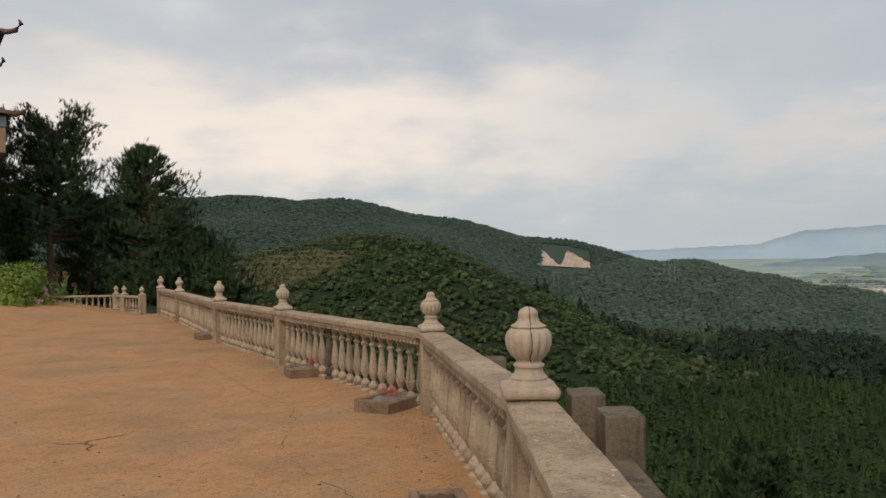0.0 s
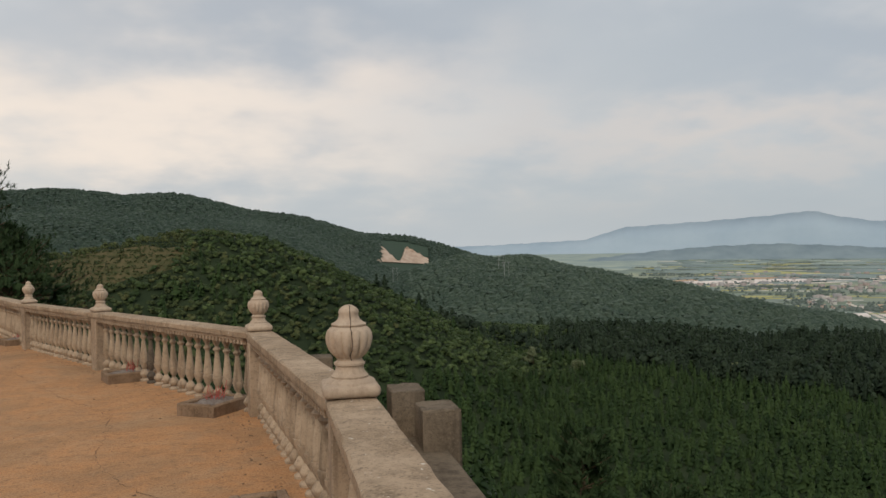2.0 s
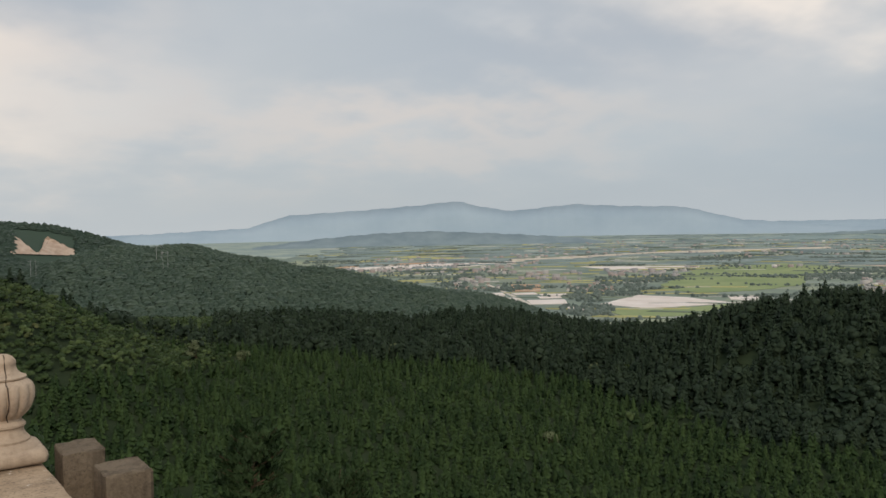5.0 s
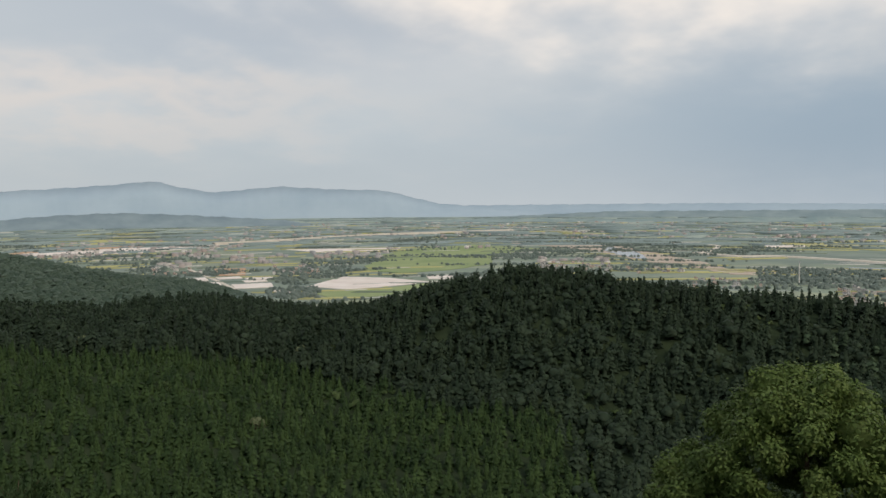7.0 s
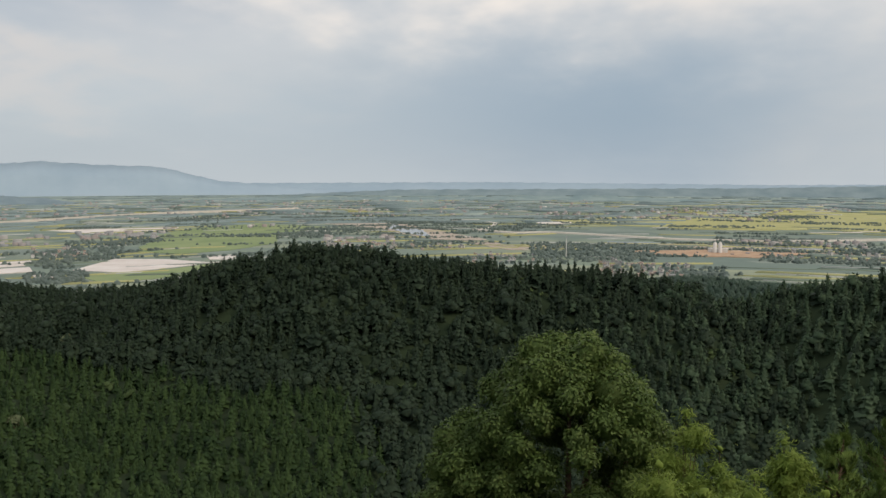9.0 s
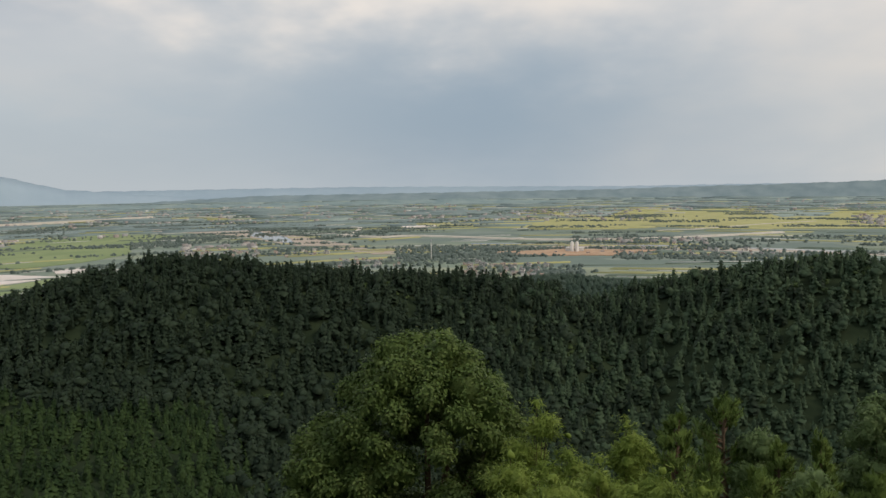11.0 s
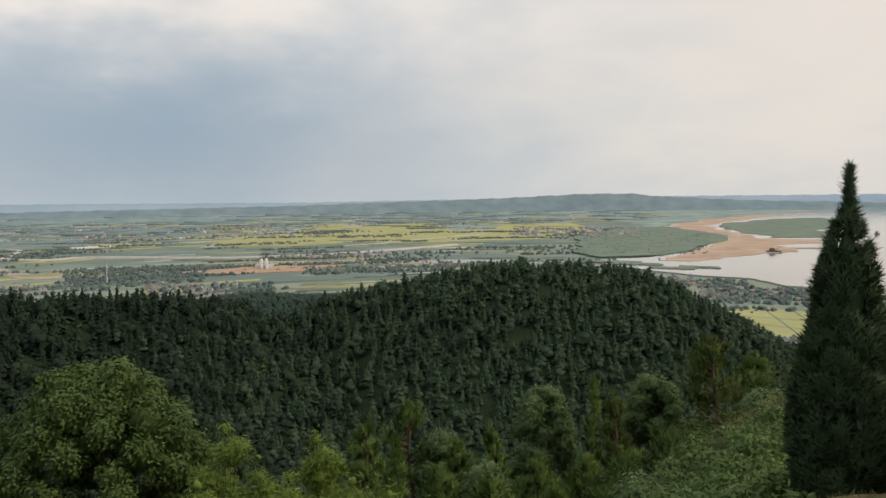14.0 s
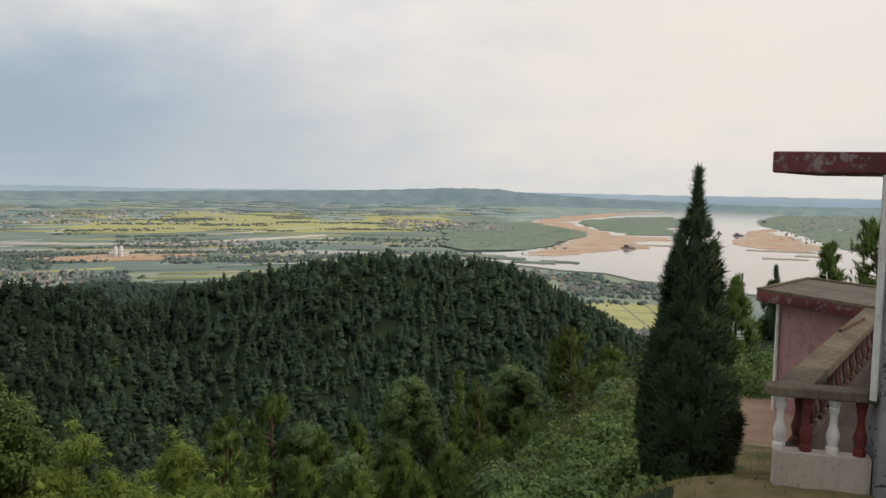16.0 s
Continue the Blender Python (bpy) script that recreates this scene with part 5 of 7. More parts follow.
def baluster_bm():
    prof = [(0.059, 0.000), (0.061, 0.020), (0.048, 0.033), (0.027, 0.042), (0.042, 0.061), (0.059, 0.092), (0.058, 0.106), (0.038, 0.138), (0.022, 0.160), (0.024, 0.171), (0.042, 0.204), (0.053, 0.243), (0.058, 0.266), (0.058, 0.282), (0.045, 0.284), (0.045, 0.292), (0.050, 0.294), (0.048, 0.337), (0.039, 0.408), (0.030, 0.485), (0.023, 0.545), (0.025, 0.559), (0.040, 0.577), (0.045, 0.588), (0.035, 0.603), (0.023, 0.618), (0.027, 0.638), (0.046, 0.670), (0.050, 0.686), (0.050, 0.720)]
    return lathe(bmesh.new(), prof, 16)


POST_MESH = {}


def balustrade_post(p, turn, finial=0.81, label=""):
    e = empty("balustrade_post", Matrix.Translation(p) @ pose(0, 0, 0, 0, 0, turn),
              label or "square cement balustrade post topped by a ribbed bulb finial", "post", "balustrade posts")
    if "post" not in POST_MESH:
        bm = box(bmesh.new(), -0.115, 0.115, -0.115, 0.115, -0.3, RAIL_H, 0.008)
        POST_MESH["post"] = part("shaft", bm, CEMENT, e)
        POST_MESH["fin"] = part("finial", finial_bm(), CEMENT_PALE, e, "pale ribbed bulb finial", Matrix.Translation((0, 0, RAIL_H + 0.004)) @ Matrix.Diagonal((finial, finial, finial * 1.06, 1)))
    else:
        again(POST_MESH["post"], e, Matrix.Identity(4))
        if finial:
            tagged(again(POST_MESH["fin"], e, Matrix.Translation((0, 0, RAIL_H + 0.004)) @ Matrix.Diagonal((finial, finial, finial * 1.06, 1))), "pale ribbed bulb finial")
    return e


def balustrade(a, b, n, label, burnt=-1):
    """A run of balusters between two posts, with a moulded coping and a plinth."""
    d = b - a
    L = d.length
    turn = math.atan2(d.y, d.x)
    tilt = -math.asin(d.z / L)
    m = Matrix.Translation(a) @ Euler((0, tilt, turn)).to_matrix().to_4x4()
    e = empty("balustrade", m, label, "balustrade", "terrace balustrades")
    w = RAIL_W / 2
    x0, x1 = 0.12, L - 0.12
    bm = bmesh.new()
    rnd = random.Random(int(L * 1000))
    k = max(4, int(L / 0.10))
    prof = ((-w, -0.066), (-w - 0.002, -0.014), (-w + 0.010, -0.003), (-0.05, 0.0), (0.05, 0.001), (w - 0.010, -0.003), (w + 0.002, -0.014), (w, -0.066))
    rows = [[bm.verts.new((L * i / k, y + rnd.uniform(-0.003, 0.003), RAIL_H - 0.004 + z + rnd.uniform(-0.003, 0.0025))) for y, z in prof] for i in range(k + 1)]
    for a_, b_ in zip(rows, rows[1:]):
        for q in range(8):
            bm.faces.new((a_[q], a_[(q + 1) % 8], b_[(q + 1) % 8], b_[q]))
    bm.faces.new(list(reversed(rows[0])))
    bm.faces.new(rows[-1])
    bmesh.ops.recalc_face_normals(bm, faces=bm.faces)
    box(bm, x0, x1, -w + 0.02, w - 0.02, RAIL_H - 0.105, RAIL_H - 0.077)
    box(bm, x0, x1, -w + 0.045, w - 0.045, RAIL_H - 0.15, RAIL_H - 0.107)
    part("coping", bm, COPING, e, "weathered cement coping with a moulded edge")
    k = int((x1 - x0) / 0.085)
    for i in range(k):
        x = x0 + (i + 0.5) * (x1 - x0) / k
        for s in (-1, 1):
            q = Matrix.Translation((x, s * (w - 0.035), RAIL_H - 0.126))
            if "dentil" not in POST_MESH:
                POST_MESH["dentil"] = part("dentil", box(bmesh.new(), -0.024, 0.024, -0.012, 0.012, -0.019, 0.019), CEMENT, e, m=q)
            else:
                again(POST_MESH["dentil"], e, q)
    bm = box(bmesh.new(), x0, x1, -0.068, 0.068, -0.25, 0.004, 0.002)
    part("plinth", bm, YARD, e, "dust-covered plinth")
    for i in range(n):
        x = x0 + (i + 0.5) * (x1 - x0) / n
        if "bal" not in POST_MESH:
            POST_MESH["bal"] = part("baluster", baluster_bm(), BALUSTER, e, m=Matrix.Translation((x, 0, 0.003)) @ Matrix.Diagonal((1, 1, 1.02, 1)))
        else:
            o = again(POST_MESH["bal"], e, Matrix.Translation((x, 0, 0.003)) @ Matrix.Diagonal((1, 1, 1.02, 1)))
            if i == burnt:
                o.data = o.data.copy()
                o.data.materials[0] = SOOT
                tagged(o, "soot-blackened baluster")
    return e


def floor_z(x, y):
    """The floor falls along y and rises gently at its far corner."""
    u = min(1.0, max(0.0, (y - 16) / 11))
    return terrace_z(y) + min(0.95, 0.165 * max(0.0, -11.3 - x)) * u * u * (3 - 2 * u)


def build_terrace():
    bm = bmesh.new()
    right = [P0 + Vector((0.3, -4, 0)), P0 + Vector((0.3, 0, 0)), P1 + Vector((0.3, 0, 0)), P2 + Vector((0.28, 0.1, 0)), P3 + Vector((0.25, 0.15, 0)), P4 + Vector((0.25, 0.15, 0)),
             P5 + Vector((0.25, 0.2, 0)), P6 + Vector((0.3, 0.4, 0)), at(-20.6, 29.2), at(-22.2, 31.2), at(-24.5, 31.8)]
    left = [(-24, -7.2), (-24, -3), (-24, 4), (-24, 8), (-24, 12), (-24, 16), (-24, 20), (-24, 23), (-24, 25), (-24, 27), (-24, 29)]
    cols = 24
    rows = []
    for p, q in zip(right, left):
        row = []
        for k in range(cols + 1):
            x, y = p.x + (q[0] - p.x) * k / cols, p.y + (q[1] - p.y) * k / cols
            row.append((x, y, floor_z(x, y)))
        rows.append(row)
    top = [[bm.verts.new(c) for c in row] for row in rows]
    low = [[bm.verts.new((c[0], c[1], c[2] - 1.4)) for c in (row[0], row[-1])] for row in rows]
    for i in range(len(rows) - 1):
        for k in range(cols):
            bm.faces.new((top[i][k], top[i + 1][k], top[i + 1][k + 1], top[i][k + 1]))
        bm.faces.new((top[i][0], low[i][0], low[i + 1][0], top[i + 1][0]))
        bm.faces.new((top[i][-1], top[i + 1][-1], low[i + 1][1], low[i][1]))
    bm.faces.new(list(reversed(top[-1])) + [low[-1][0], low[-1][1]])
    bm.faces.new(top[0] + [low[0][1], low[0][0]])
    bmesh.ops.recalc_face_normals(bm, faces=bm.faces)
    tagged(part("terrace_floor", bm, YARD), "cracked cement terrace covered in orange clay dust", "terrace", kind="structure")
    turns = lambda a, b: math.degrees(math.atan2(b.y - a.y, b.x - a.x))
    balustrade_post(P1, turns(P0, P1), 0.94, "square cement post with a cracked ribbed bulb finial")
    for p, q in ((P2, P1), (P3, P2), (P4, P3), (P5, P4), (P6, P5)):
        balustrade_post(p, turns(q, p))
    for a, b, n in ((P0, P1, 28), (P1, P2, 17), (P2, P3, 19), (P3, P4, 15), (P4, P5, 26), (P5, P6, 16)):
        balustrade(a, b, n, "weathered cement balustrade along the terrace edge", 11 if n == 19 else -1)


def build_litter():
    """Chips, clods and dry leaves on the floor, more along the balustrade."""
    rng = np.random.default_rng(41)
    pts = []
    for p, q in ((P1, P2), (P2, P3), (P3, P4)):
        u = rng.uniform(0, 1, 90)
        off = np.abs(rng.normal(0, 0.16, 90)) + 0.14
        d = (q - p).normalized()
        for k in range(90):
            c = p + (q - p) * float(u[k]) + Vector((d.y * -1, d.x, 0)) * float(off[k])
            pts.append((c.x, c.y, rng.uniform(0.004, 0.012)))
    for _ in range(90):
        pts.append((-0.24 + rng.normal(0, 0.13), 5.12 + rng.normal(0, 0.12), rng.uniform(0.004, 0.014)))
    for _ in range(1500):
        y = 2.5 + 20 * rng.uniform(0, 1) ** 1.5
        pts.append((rng.uniform(-0.62 * y - 1, -0.05 * y), y, rng.uniform(0.002, 0.007) if rng.uniform() < 0.93 else rng.uniform(0.007, 0.015)))
    v, f = [], []
    for k, (x, y, r) in enumerate(pts):
        a, b = knob((0, 0, 0), r, 0.28)
        a = a * rng.uniform(0.6, 1.5, 3) + rng.normal(0, 0.12 * r, a.shape)
        v.append(a + (x, y, terrace_z(y) + 0.25 * r))
        f.append(b + 12 * k)
    ob = new("litter", mesh_from("litter", np.concatenate(v), np.concatenate(f)))
    ob.data.materials.append(LITTER)
    tagged(ob, "chips, clods and dry leaves strewn on the floor", "litter", kind="stuff")


def crack(points, width, seed):
    """An open crack: a thin dark groove with crumbled lips, a little proud of the dust."""
    rng = random.Random(seed)
    pts = []
    for (x0, y0), (x1, y1) in zip(points, points[1:]):
        n = max(3, int(math.hypot(x1 - x0, y1 - y0) / 0.07))
        for k in range(n):
            pts.append((x0 + (x1 - x0) * k / n + rng.gauss(0, 0.018), y0 + (y1 - y0) * k / n + rng.gauss(0, 0.018)))
    bm = bmesh.new()
    rows = []
    for i, (x, y) in enumerate(pts):
        x2, y2 = pts[min(i + 1, len(pts) - 1)]
        x1, y1 = pts[max(i - 1, 0)]
        d = Vector((x2 - x1, y2 - y1, 0)).normalized()
        s = Vector((-d.y, d.x, 0)) * width * 0.45 * rng.uniform(0.1, 1.0)
        rows.append([bm.verts.new((x + s.x, y + s.y, terrace_z(y) + 0.004)), bm.verts.new((x - s.x, y - s.y, terrace_z(y) + 0.004))])
    for a, b in zip(rows, rows[1:]):
        bm.faces.new((a[0], a[1], b[1], b[0]))
    bmesh.ops.recalc_face_normals(bm, faces=bm.faces)
    tagged(part("floor_crack", bm, DARK_EARTH), "dark open crack in the cement floor", "crack", kind="structure")


def build_floor_wear():
    crack([(-0.62, 5.45), (-1.14, 6.21), (-1.45, 6.99), (-1.57, 8.17), (-1.69, 8.9), (-2.56, 10.35), (-3.21, 11.66)], 0.009, 5)
    crack([(-0.62, 5.45), (-0.35, 5.30), (-0.15, 5.40)], 0.011, 6)
    crack([(-4.24, 7.58), (-3.94, 7.73), (-3.64, 7.92)], 0.004, 7)
    crack([(-3.21, 11.66), (-4.0, 13.2), (-4.1, 14.5)], 0.011, 8)
    crack([(-2.8, 4.2), (-2.75, 4.8), (-2.9, 5.2)], 0.016, 9)

DARK_EARTH = stone_mat("dark_earth", (0.11, 0.07, 0.045), (0.17, 0.105, 0.065), (0.05, 0.035, 0.025), 6.0, 40.0)
SOOT = stone_mat("soot_black", (0.055, 0.046, 0.038), (0.20, 0.16, 0.12), (0.015, 0.013, 0.012))
CRACK_DARK = plain_mat("crack_shadow", (0.035, 0.028, 0.022), (0.07, 0.05, 0.04), 30.0)
LITTER = stone_mat("litter_bits", (0.13, 0.085, 0.055), (0.26, 0.17, 0.11), (0.05, 0.035, 0.025), 9.0, 60.0)
build_terrace()


def finial_crack():
    """A crack that runs down the bulb of the nearest finial."""
    rng = random.Random(3)
    post = [o for o in bpy.data.objects if o.name.startswith("balustrade_post")][0]
    fin = [c for c in post.children if c.name.startswith("finial")][0]
    turn = math.atan2(-P1.y - 0.2, 0.2 - P1.x) - math.atan2(P1.y - P0.y, P1.x - P0.x)
    bm = bmesh.new()
    prof = [(0.020, 0.481), (0.043, 0.470), (0.057, 0.455), (0.060, 0.441), (0.058, 0.420), (0.066, 0.404), (0.082, 0.391), (0.102, 0.380), (0.100, 0.366), (0.112, 0.359), (0.124, 0.347), (0.133, 0.328), (0.136, 0.304), (0.132, 0.276), (0.121, 0.246), (0.104, 0.222), (0.086, 0.206), (0.074, 0.190)]
    rows = []
    for i, (r, z) in enumerate(prof):
        a = turn + 0.10 + rng.gauss(0, 0.035)
        h = 0.004 * (0.5 + rng.random()) / r
        rows.append([bm.verts.new((r * math.cos(a + s * h), r * math.sin(a + s * h), z)) for s in (-0.5, 0.5)])
    for p, q in zip(rows, rows[1:]):
        bm.faces.new((p[0], p[1], q[1], q[0]))
    part("crack", bm, CRACK_DARK, fin, "dark open crack down the bulb")


finial_crack()
build_litter()
build_floor_wear()


def blades(tip, way, count, length, width, rng, spread=0.5, normals=None):
    """Needle brushes: thin triangles that fan from each tip along its way, shaded along the crown."""
    n = len(tip)
    k = np.repeat(np.arange(n), count)
    nn = unit(way + (0, 0, 0.3)) if normals is None else normals
    nn = unit(nn[k] + rng.normal(0, 0.22, (n * count, 3)))
    d = unit(way[k] + rng.normal(0, spread, (n * count, 3)))
    s = unit(np.cross(d, nn + rng.normal(0, 0.45, (n * count, 3))))
    base = tip[k] - way[k] * (rng.uniform(0, 0.8, n * count) * length)[:, None]
    ln = (length * rng.uniform(0.7, 1.25, n * count))[:, None]
    v = np.stack([base - s * width, base + s * width, base + d * ln], 1).reshape(-1, 3)
    f = np.arange(3 * n * count).reshape(-1, 3)
    nn = np.repeat(nn, 3, 0)
    return v, face_out(v, f, nn), nn


def leaves(pos, out, length, width, rng, droop=0.3, wild=0.38):
    """Folded diamond leaves, two triangles each, that point about along out and shade with their spray."""
    n = len(pos)
    up = unit(out + rng.normal(0, wild, (n, 3)) + (0, 0, 0.25))
    d = unit(np.cross(up, rng.normal(0, 1, (n, 3))) + 0.35 * out + (0, 0, -droop))
    s = unit(np.cross(d, up))
    ln = (length * rng.uniform(0.7, 1.3, n))[:, None]
    v = np.stack([pos, pos + d * ln * 0.45 + s * width, pos + d * ln, pos + d * ln * 0.45 - s * width], 1).reshape(-1, 3)
    i = np.arange(n)[:, None] * 4
    f = np.concatenate([i + (0, 1, 2), i + (0, 2, 3)])
    nn = np.repeat(unit(0.62 * unit(out) + 0.38 * up), 4, 0)
    return v, face_out(v, f, nn), nn


def tube(points, radii, seg=7):
    """A bent, tapered limb."""
    pts = [Vector(p) for p in points]
    v, f = [], []
    for i, (p, r) in enumerate(zip(pts, radii)):
        d = (pts[min(i + 1, len(pts) - 1)] - pts[max(i - 1, 0)]).normalized()
        a = d.orthogonal().normalized()
        b = d.cross(a)
        for k in range(seg):
            w = 2 * math.pi * k / seg
            v.append(tuple(p + (a * math.cos(w) + b * math.sin(w)) * r))
    for i in range(len(pts) - 1):
        for k in range(seg):
            a, b, c, d = i * seg + k, i * seg + (k + 1) % seg, (i + 1) * seg + (k + 1) % seg, (i + 1) * seg + k
            f += [(a, b, c), (a, c, d)]
    return np.array(v), np.array(f)


def mass(name, v, f, *rest, **more):
    """An object from arrays; normals may stand before the material."""
    return mass_(name, v, f, None, *rest, **more) if isinstance(rest[0], bpy.types.Material) else mass_(name, v, f, *rest, **more)


def mass_(name, v, f, normals, mat, parent=None, label="", smooth=False):
    ob = new(name, mesh_from(name, v, f, smooth, normals))
    ob.data.materials.append(mat)
    ob.parent = parent
    return tagged(ob, label)


def tree_thing(name, base, label, category="tree", group=""):
    return empty(name, Matrix.Translation(base), label, category, group)


def pine_tree(base, height, spread, crown_from, mat, label, seed, boughs=60, tuft=0.28, count=10, lean=0.0, tops=1, dense=7, up=0.75, fan=0.6, thin=0.07, crown_top=0.35):
    """A pine: trunk, rising boughs with needle brushes towards their ends."""
    rng = np.random.default_rng(seed)
    e = tree_thing("pine_tree", base, label, "pine", "pines by the terrace")
    trunk = [(lean * height * u * u + 0.03 * height * math.sin(4 * u + seed), 0.02 * height * math.sin(5 * u + 2 * seed), height * 0.94 * u) for u in np.linspace(0, 1, 8)]
    wood = [tube([(x, y, z - (0.5 if i == 0 else 0)) for i, (x, y, z) in enumerate(trunk)], np.linspace(0.022 * height, 0.006 * height, 8), 8)]
    tr = np.array(trunk)
    tips, ways, pads, nrm = [], [], [], []
    for b in range(boughs):
        u = crown_from + (1 - crown_from) * (b + rng.uniform(0, 1)) / boughs
        o = np.array([np.interp(u * 7, range(8), tr[:, k]) for k in range(3)])
        a = rng.uniform(0, 2 * np.pi)
        w = (u - crown_from) / (1 - crown_from)
        ln = spread * (crown_top + (1 - crown_top) * (1 - w) ** 0.8) * (0.75 + 0.25 * math.sin(3 * w + seed)) * rng.uniform(0.72, 1.04) * min(1, 0.55 + 2.2 * w)
        rise = 0.18 + 0.55 * w + rng.normal(0, 0.10)
        end = o + np.array([math.cos(a), math.sin(a), rise]) * ln
        mid = (o + end) / 2 + (0, 0, -0.06 * ln)
        wood.append(tube([o, mid, end], [0.006 * height, 0.004 * height, 0.0015 * height], 5))
        c0 = o * 0.45 + end * 0.55 + (0, 0, -0.05 * ln)
        pads.append(knob(c0, 0.09 * ln + 0.03, 0.6))
        for _ in range(dense):
            q = 0.32 + 0.68 * rng.uniform(0, 1) ** 0.7
            p = o * (1 - q) + end * q + np.clip(rng.normal(0, 1, 3), -1.5, 1.5) * (0.13 * ln * (0.45 + 0.75 * q)) * (1, 1, 0.75) + (0, 0, -0.06 * ln * 4 * q * (1 - q))
            tips.append(p)
            g = np.array([math.cos(a) * 0.5, math.sin(a) * 0.5, up]) + rng.normal(0, 0.3, 3)
            ways.append(g / np.linalg.norm(g))
            q = (p - c0) / (0.35 * ln + 0.05) + np.array([math.cos(a), math.sin(a), 0.0]) * 0.5 + (0, 0, 0.45)
            nrm.append(q / np.linalg.norm(q))
    for k in range(tops * 5):
        tips.append(tr[-1] + (rng.normal(0, 0.05 * spread), rng.normal(0, 0.05 * spread), rng.uniform(-0.06, 0.07) * height))
        ways.append(np.array([0, 0, 1.0]))
        nrm.append(unit(np.array([rng.normal(0, 0.5), rng.normal(0, 0.5), 0.8])))
    mass("trunk", *join(wood), BARK, e, "bare brown trunk and boughs", True)
    pads = [(v + rng.normal(0, 0.03, v.shape), f) for v, f in pads]
    mass("crown", *join(pads + [blades(np.array(tips), np.array(ways), count, tuft, tuft * thin, rng, fan, np.array(nrm))]), mat, e)
    return e


def leafy_tree(name, base, lobes, n, length, width, mat, label, seed, droop=0.3, trunk_r=0.15, category="tree", core=0.80, group="", spiky=0.0, per=1, clump=0.15):
    """A broad-leaved tree: trunk, limbs to each lobe, leaf sprays over the lobes (centre, radius) set about the base."""
    rng = np.random.default_rng(seed)
    e = tree_thing(name, base, label, category, group)
    c, r = np.array([q[:3] for q in lobes], float), np.array([q[3] for q in lobes], float)
    top = c[:, 2].mean()
    wood = [tube([(0, 0, -0.6), (0.05, 0.03, top * 0.3), (0, 0, top * 0.75)], [trunk_r * 1.2, trunk_r, trunk_r * 0.6], 8)]
    for q in c[:: max(1, len(c) // 8)]:
        wood.append(tube([(0, 0, top * 0.35), (q[0] * 0.5, q[1] * 0.5, (top * 0.35 + q[2]) / 2), tuple(q)], [trunk_r * 0.5, trunk_r * 0.3, trunk_r * 0.1], 5))
    mass("trunk", *join(wood), BARK, e, "", True)
    w = r**2 / (r**2).sum()
    m = max(1, n // per)
    k = rng.choice(len(c), 5 * m, p=w)
    d = rng.normal(0, 1, (5 * m, 3))
    d[:, 2] = np.where(d[:, 2] < -0.5, -d[:, 2], d[:, 2])
    d = unit(d)
    q = c[k] + d * r[k][:, None]
    deep = np.full(5 * m, 9.0)
    for ci, ri in zip(c, r):
        deep = np.minimum(deep, np.linalg.norm(q - ci, axis=1) / ri)
    open_air = np.nonzero(deep > 0.80)[0]
    keep = open_air[:m] if len(open_air) >= m else np.concatenate([open_air, np.argsort(-deep)[len(open_air):m]])
    k, d = k[keep], d[keep]
    m = len(keep)
    bumps = 1 + 0.13 * np.sin(d[:, 0] * 7 + k) * np.sin(d[:, 1] * 7 + 2 * k) * np.sin(d[:, 2] * 6 + k)
    pos = c[k] + d * (r[k] * bumps * rng.uniform(0.80, 1.06 + spiky, m))[:, None]
    if per > 1:
        off = rng.normal(0, clump, (m * per, 3))
        d = np.repeat(d, per, 0)
        off -= 0.75 * d * (off * d).sum(1)[:, None]
        off -= d * (1.2 * (off * off).sum(1) / clump)[:, None] * 0.5
        pos, d = np.repeat(pos, per, 0) + off, d * 0.8 + off / clump * 0.55 + (0, 0, 0.15)
    parts = [leaves(pos, d, length, width, rng, droop)]
    for ci, ri in zip(c, r):
        v, f = knob(ci, ri * core, 1.0)
        parts.append((v + rng.normal(0, 0.12 * ri, v.shape), f))
    mass("crown", *join(parts), mat, e)
    return e


def dome(rx, ry, h, z0, n, r, seed):
    """Lobes that fill a dome-shaped crown."""
    rng = np.random.default_rng(seed)
    out = []
    for _ in range(n):
        a, q = rng.uniform(0, 2 * np.pi), rng.uniform(0, 1) ** 0.5
        x, y = rx * q * math.cos(a) * 0.86, ry * q * math.sin(a) * 0.86
        top = z0 + h * math.sqrt(max(0.0, 1 - 0.92 * q * q))
        z = top - r * rng.uniform(0.7, 1.3) - (0 if rng.uniform() < 0.6 else rng.uniform(0, 0.5) * h)
        out.append((x, y, max(z, z0), r * rng.uniform(0.75, 1.2)))
    return out


def even_dome(x0, y0, rx, ry, h, z0, n, r, seed):
    """Lobes set evenly over a rounded crown, the upper ones on top, the lower ones round its sides."""
    rng = np.random.default_rng(seed)
    out = []
    for i in range(n):
        a = 2.399963 * i + rng.normal(0, 0.15)
        q = math.sin(0.5 * math.pi * ((i + 0.5) / n) ** 0.62)
        up = math.cos(0.5 * math.pi * ((i + 0.5) / n) ** 0.62)
        w = rng.uniform(0.82, 1.06)
        k = r * rng.uniform(0.75, 1.25)
        out.append((x0 + (rx - r) * q * w * math.cos(a), y0 + (ry - r) * q * w * math.sin(a), max(z0 + 0.3, z0 + (h - k) * up ** 0.6 * rng.uniform(0.93, 1.02)), k))
    return out


# ---- left of the terrace: pines, fence, pavilion, offering trays ----
RED_PAINT = stone_mat("worn_red_paint", (0.135, 0.028, 0.026), (0.185, 0.048, 0.040), (0.09, 0.035, 0.03), 2.0, 18.0, 0.4, 0.7, 0.2)
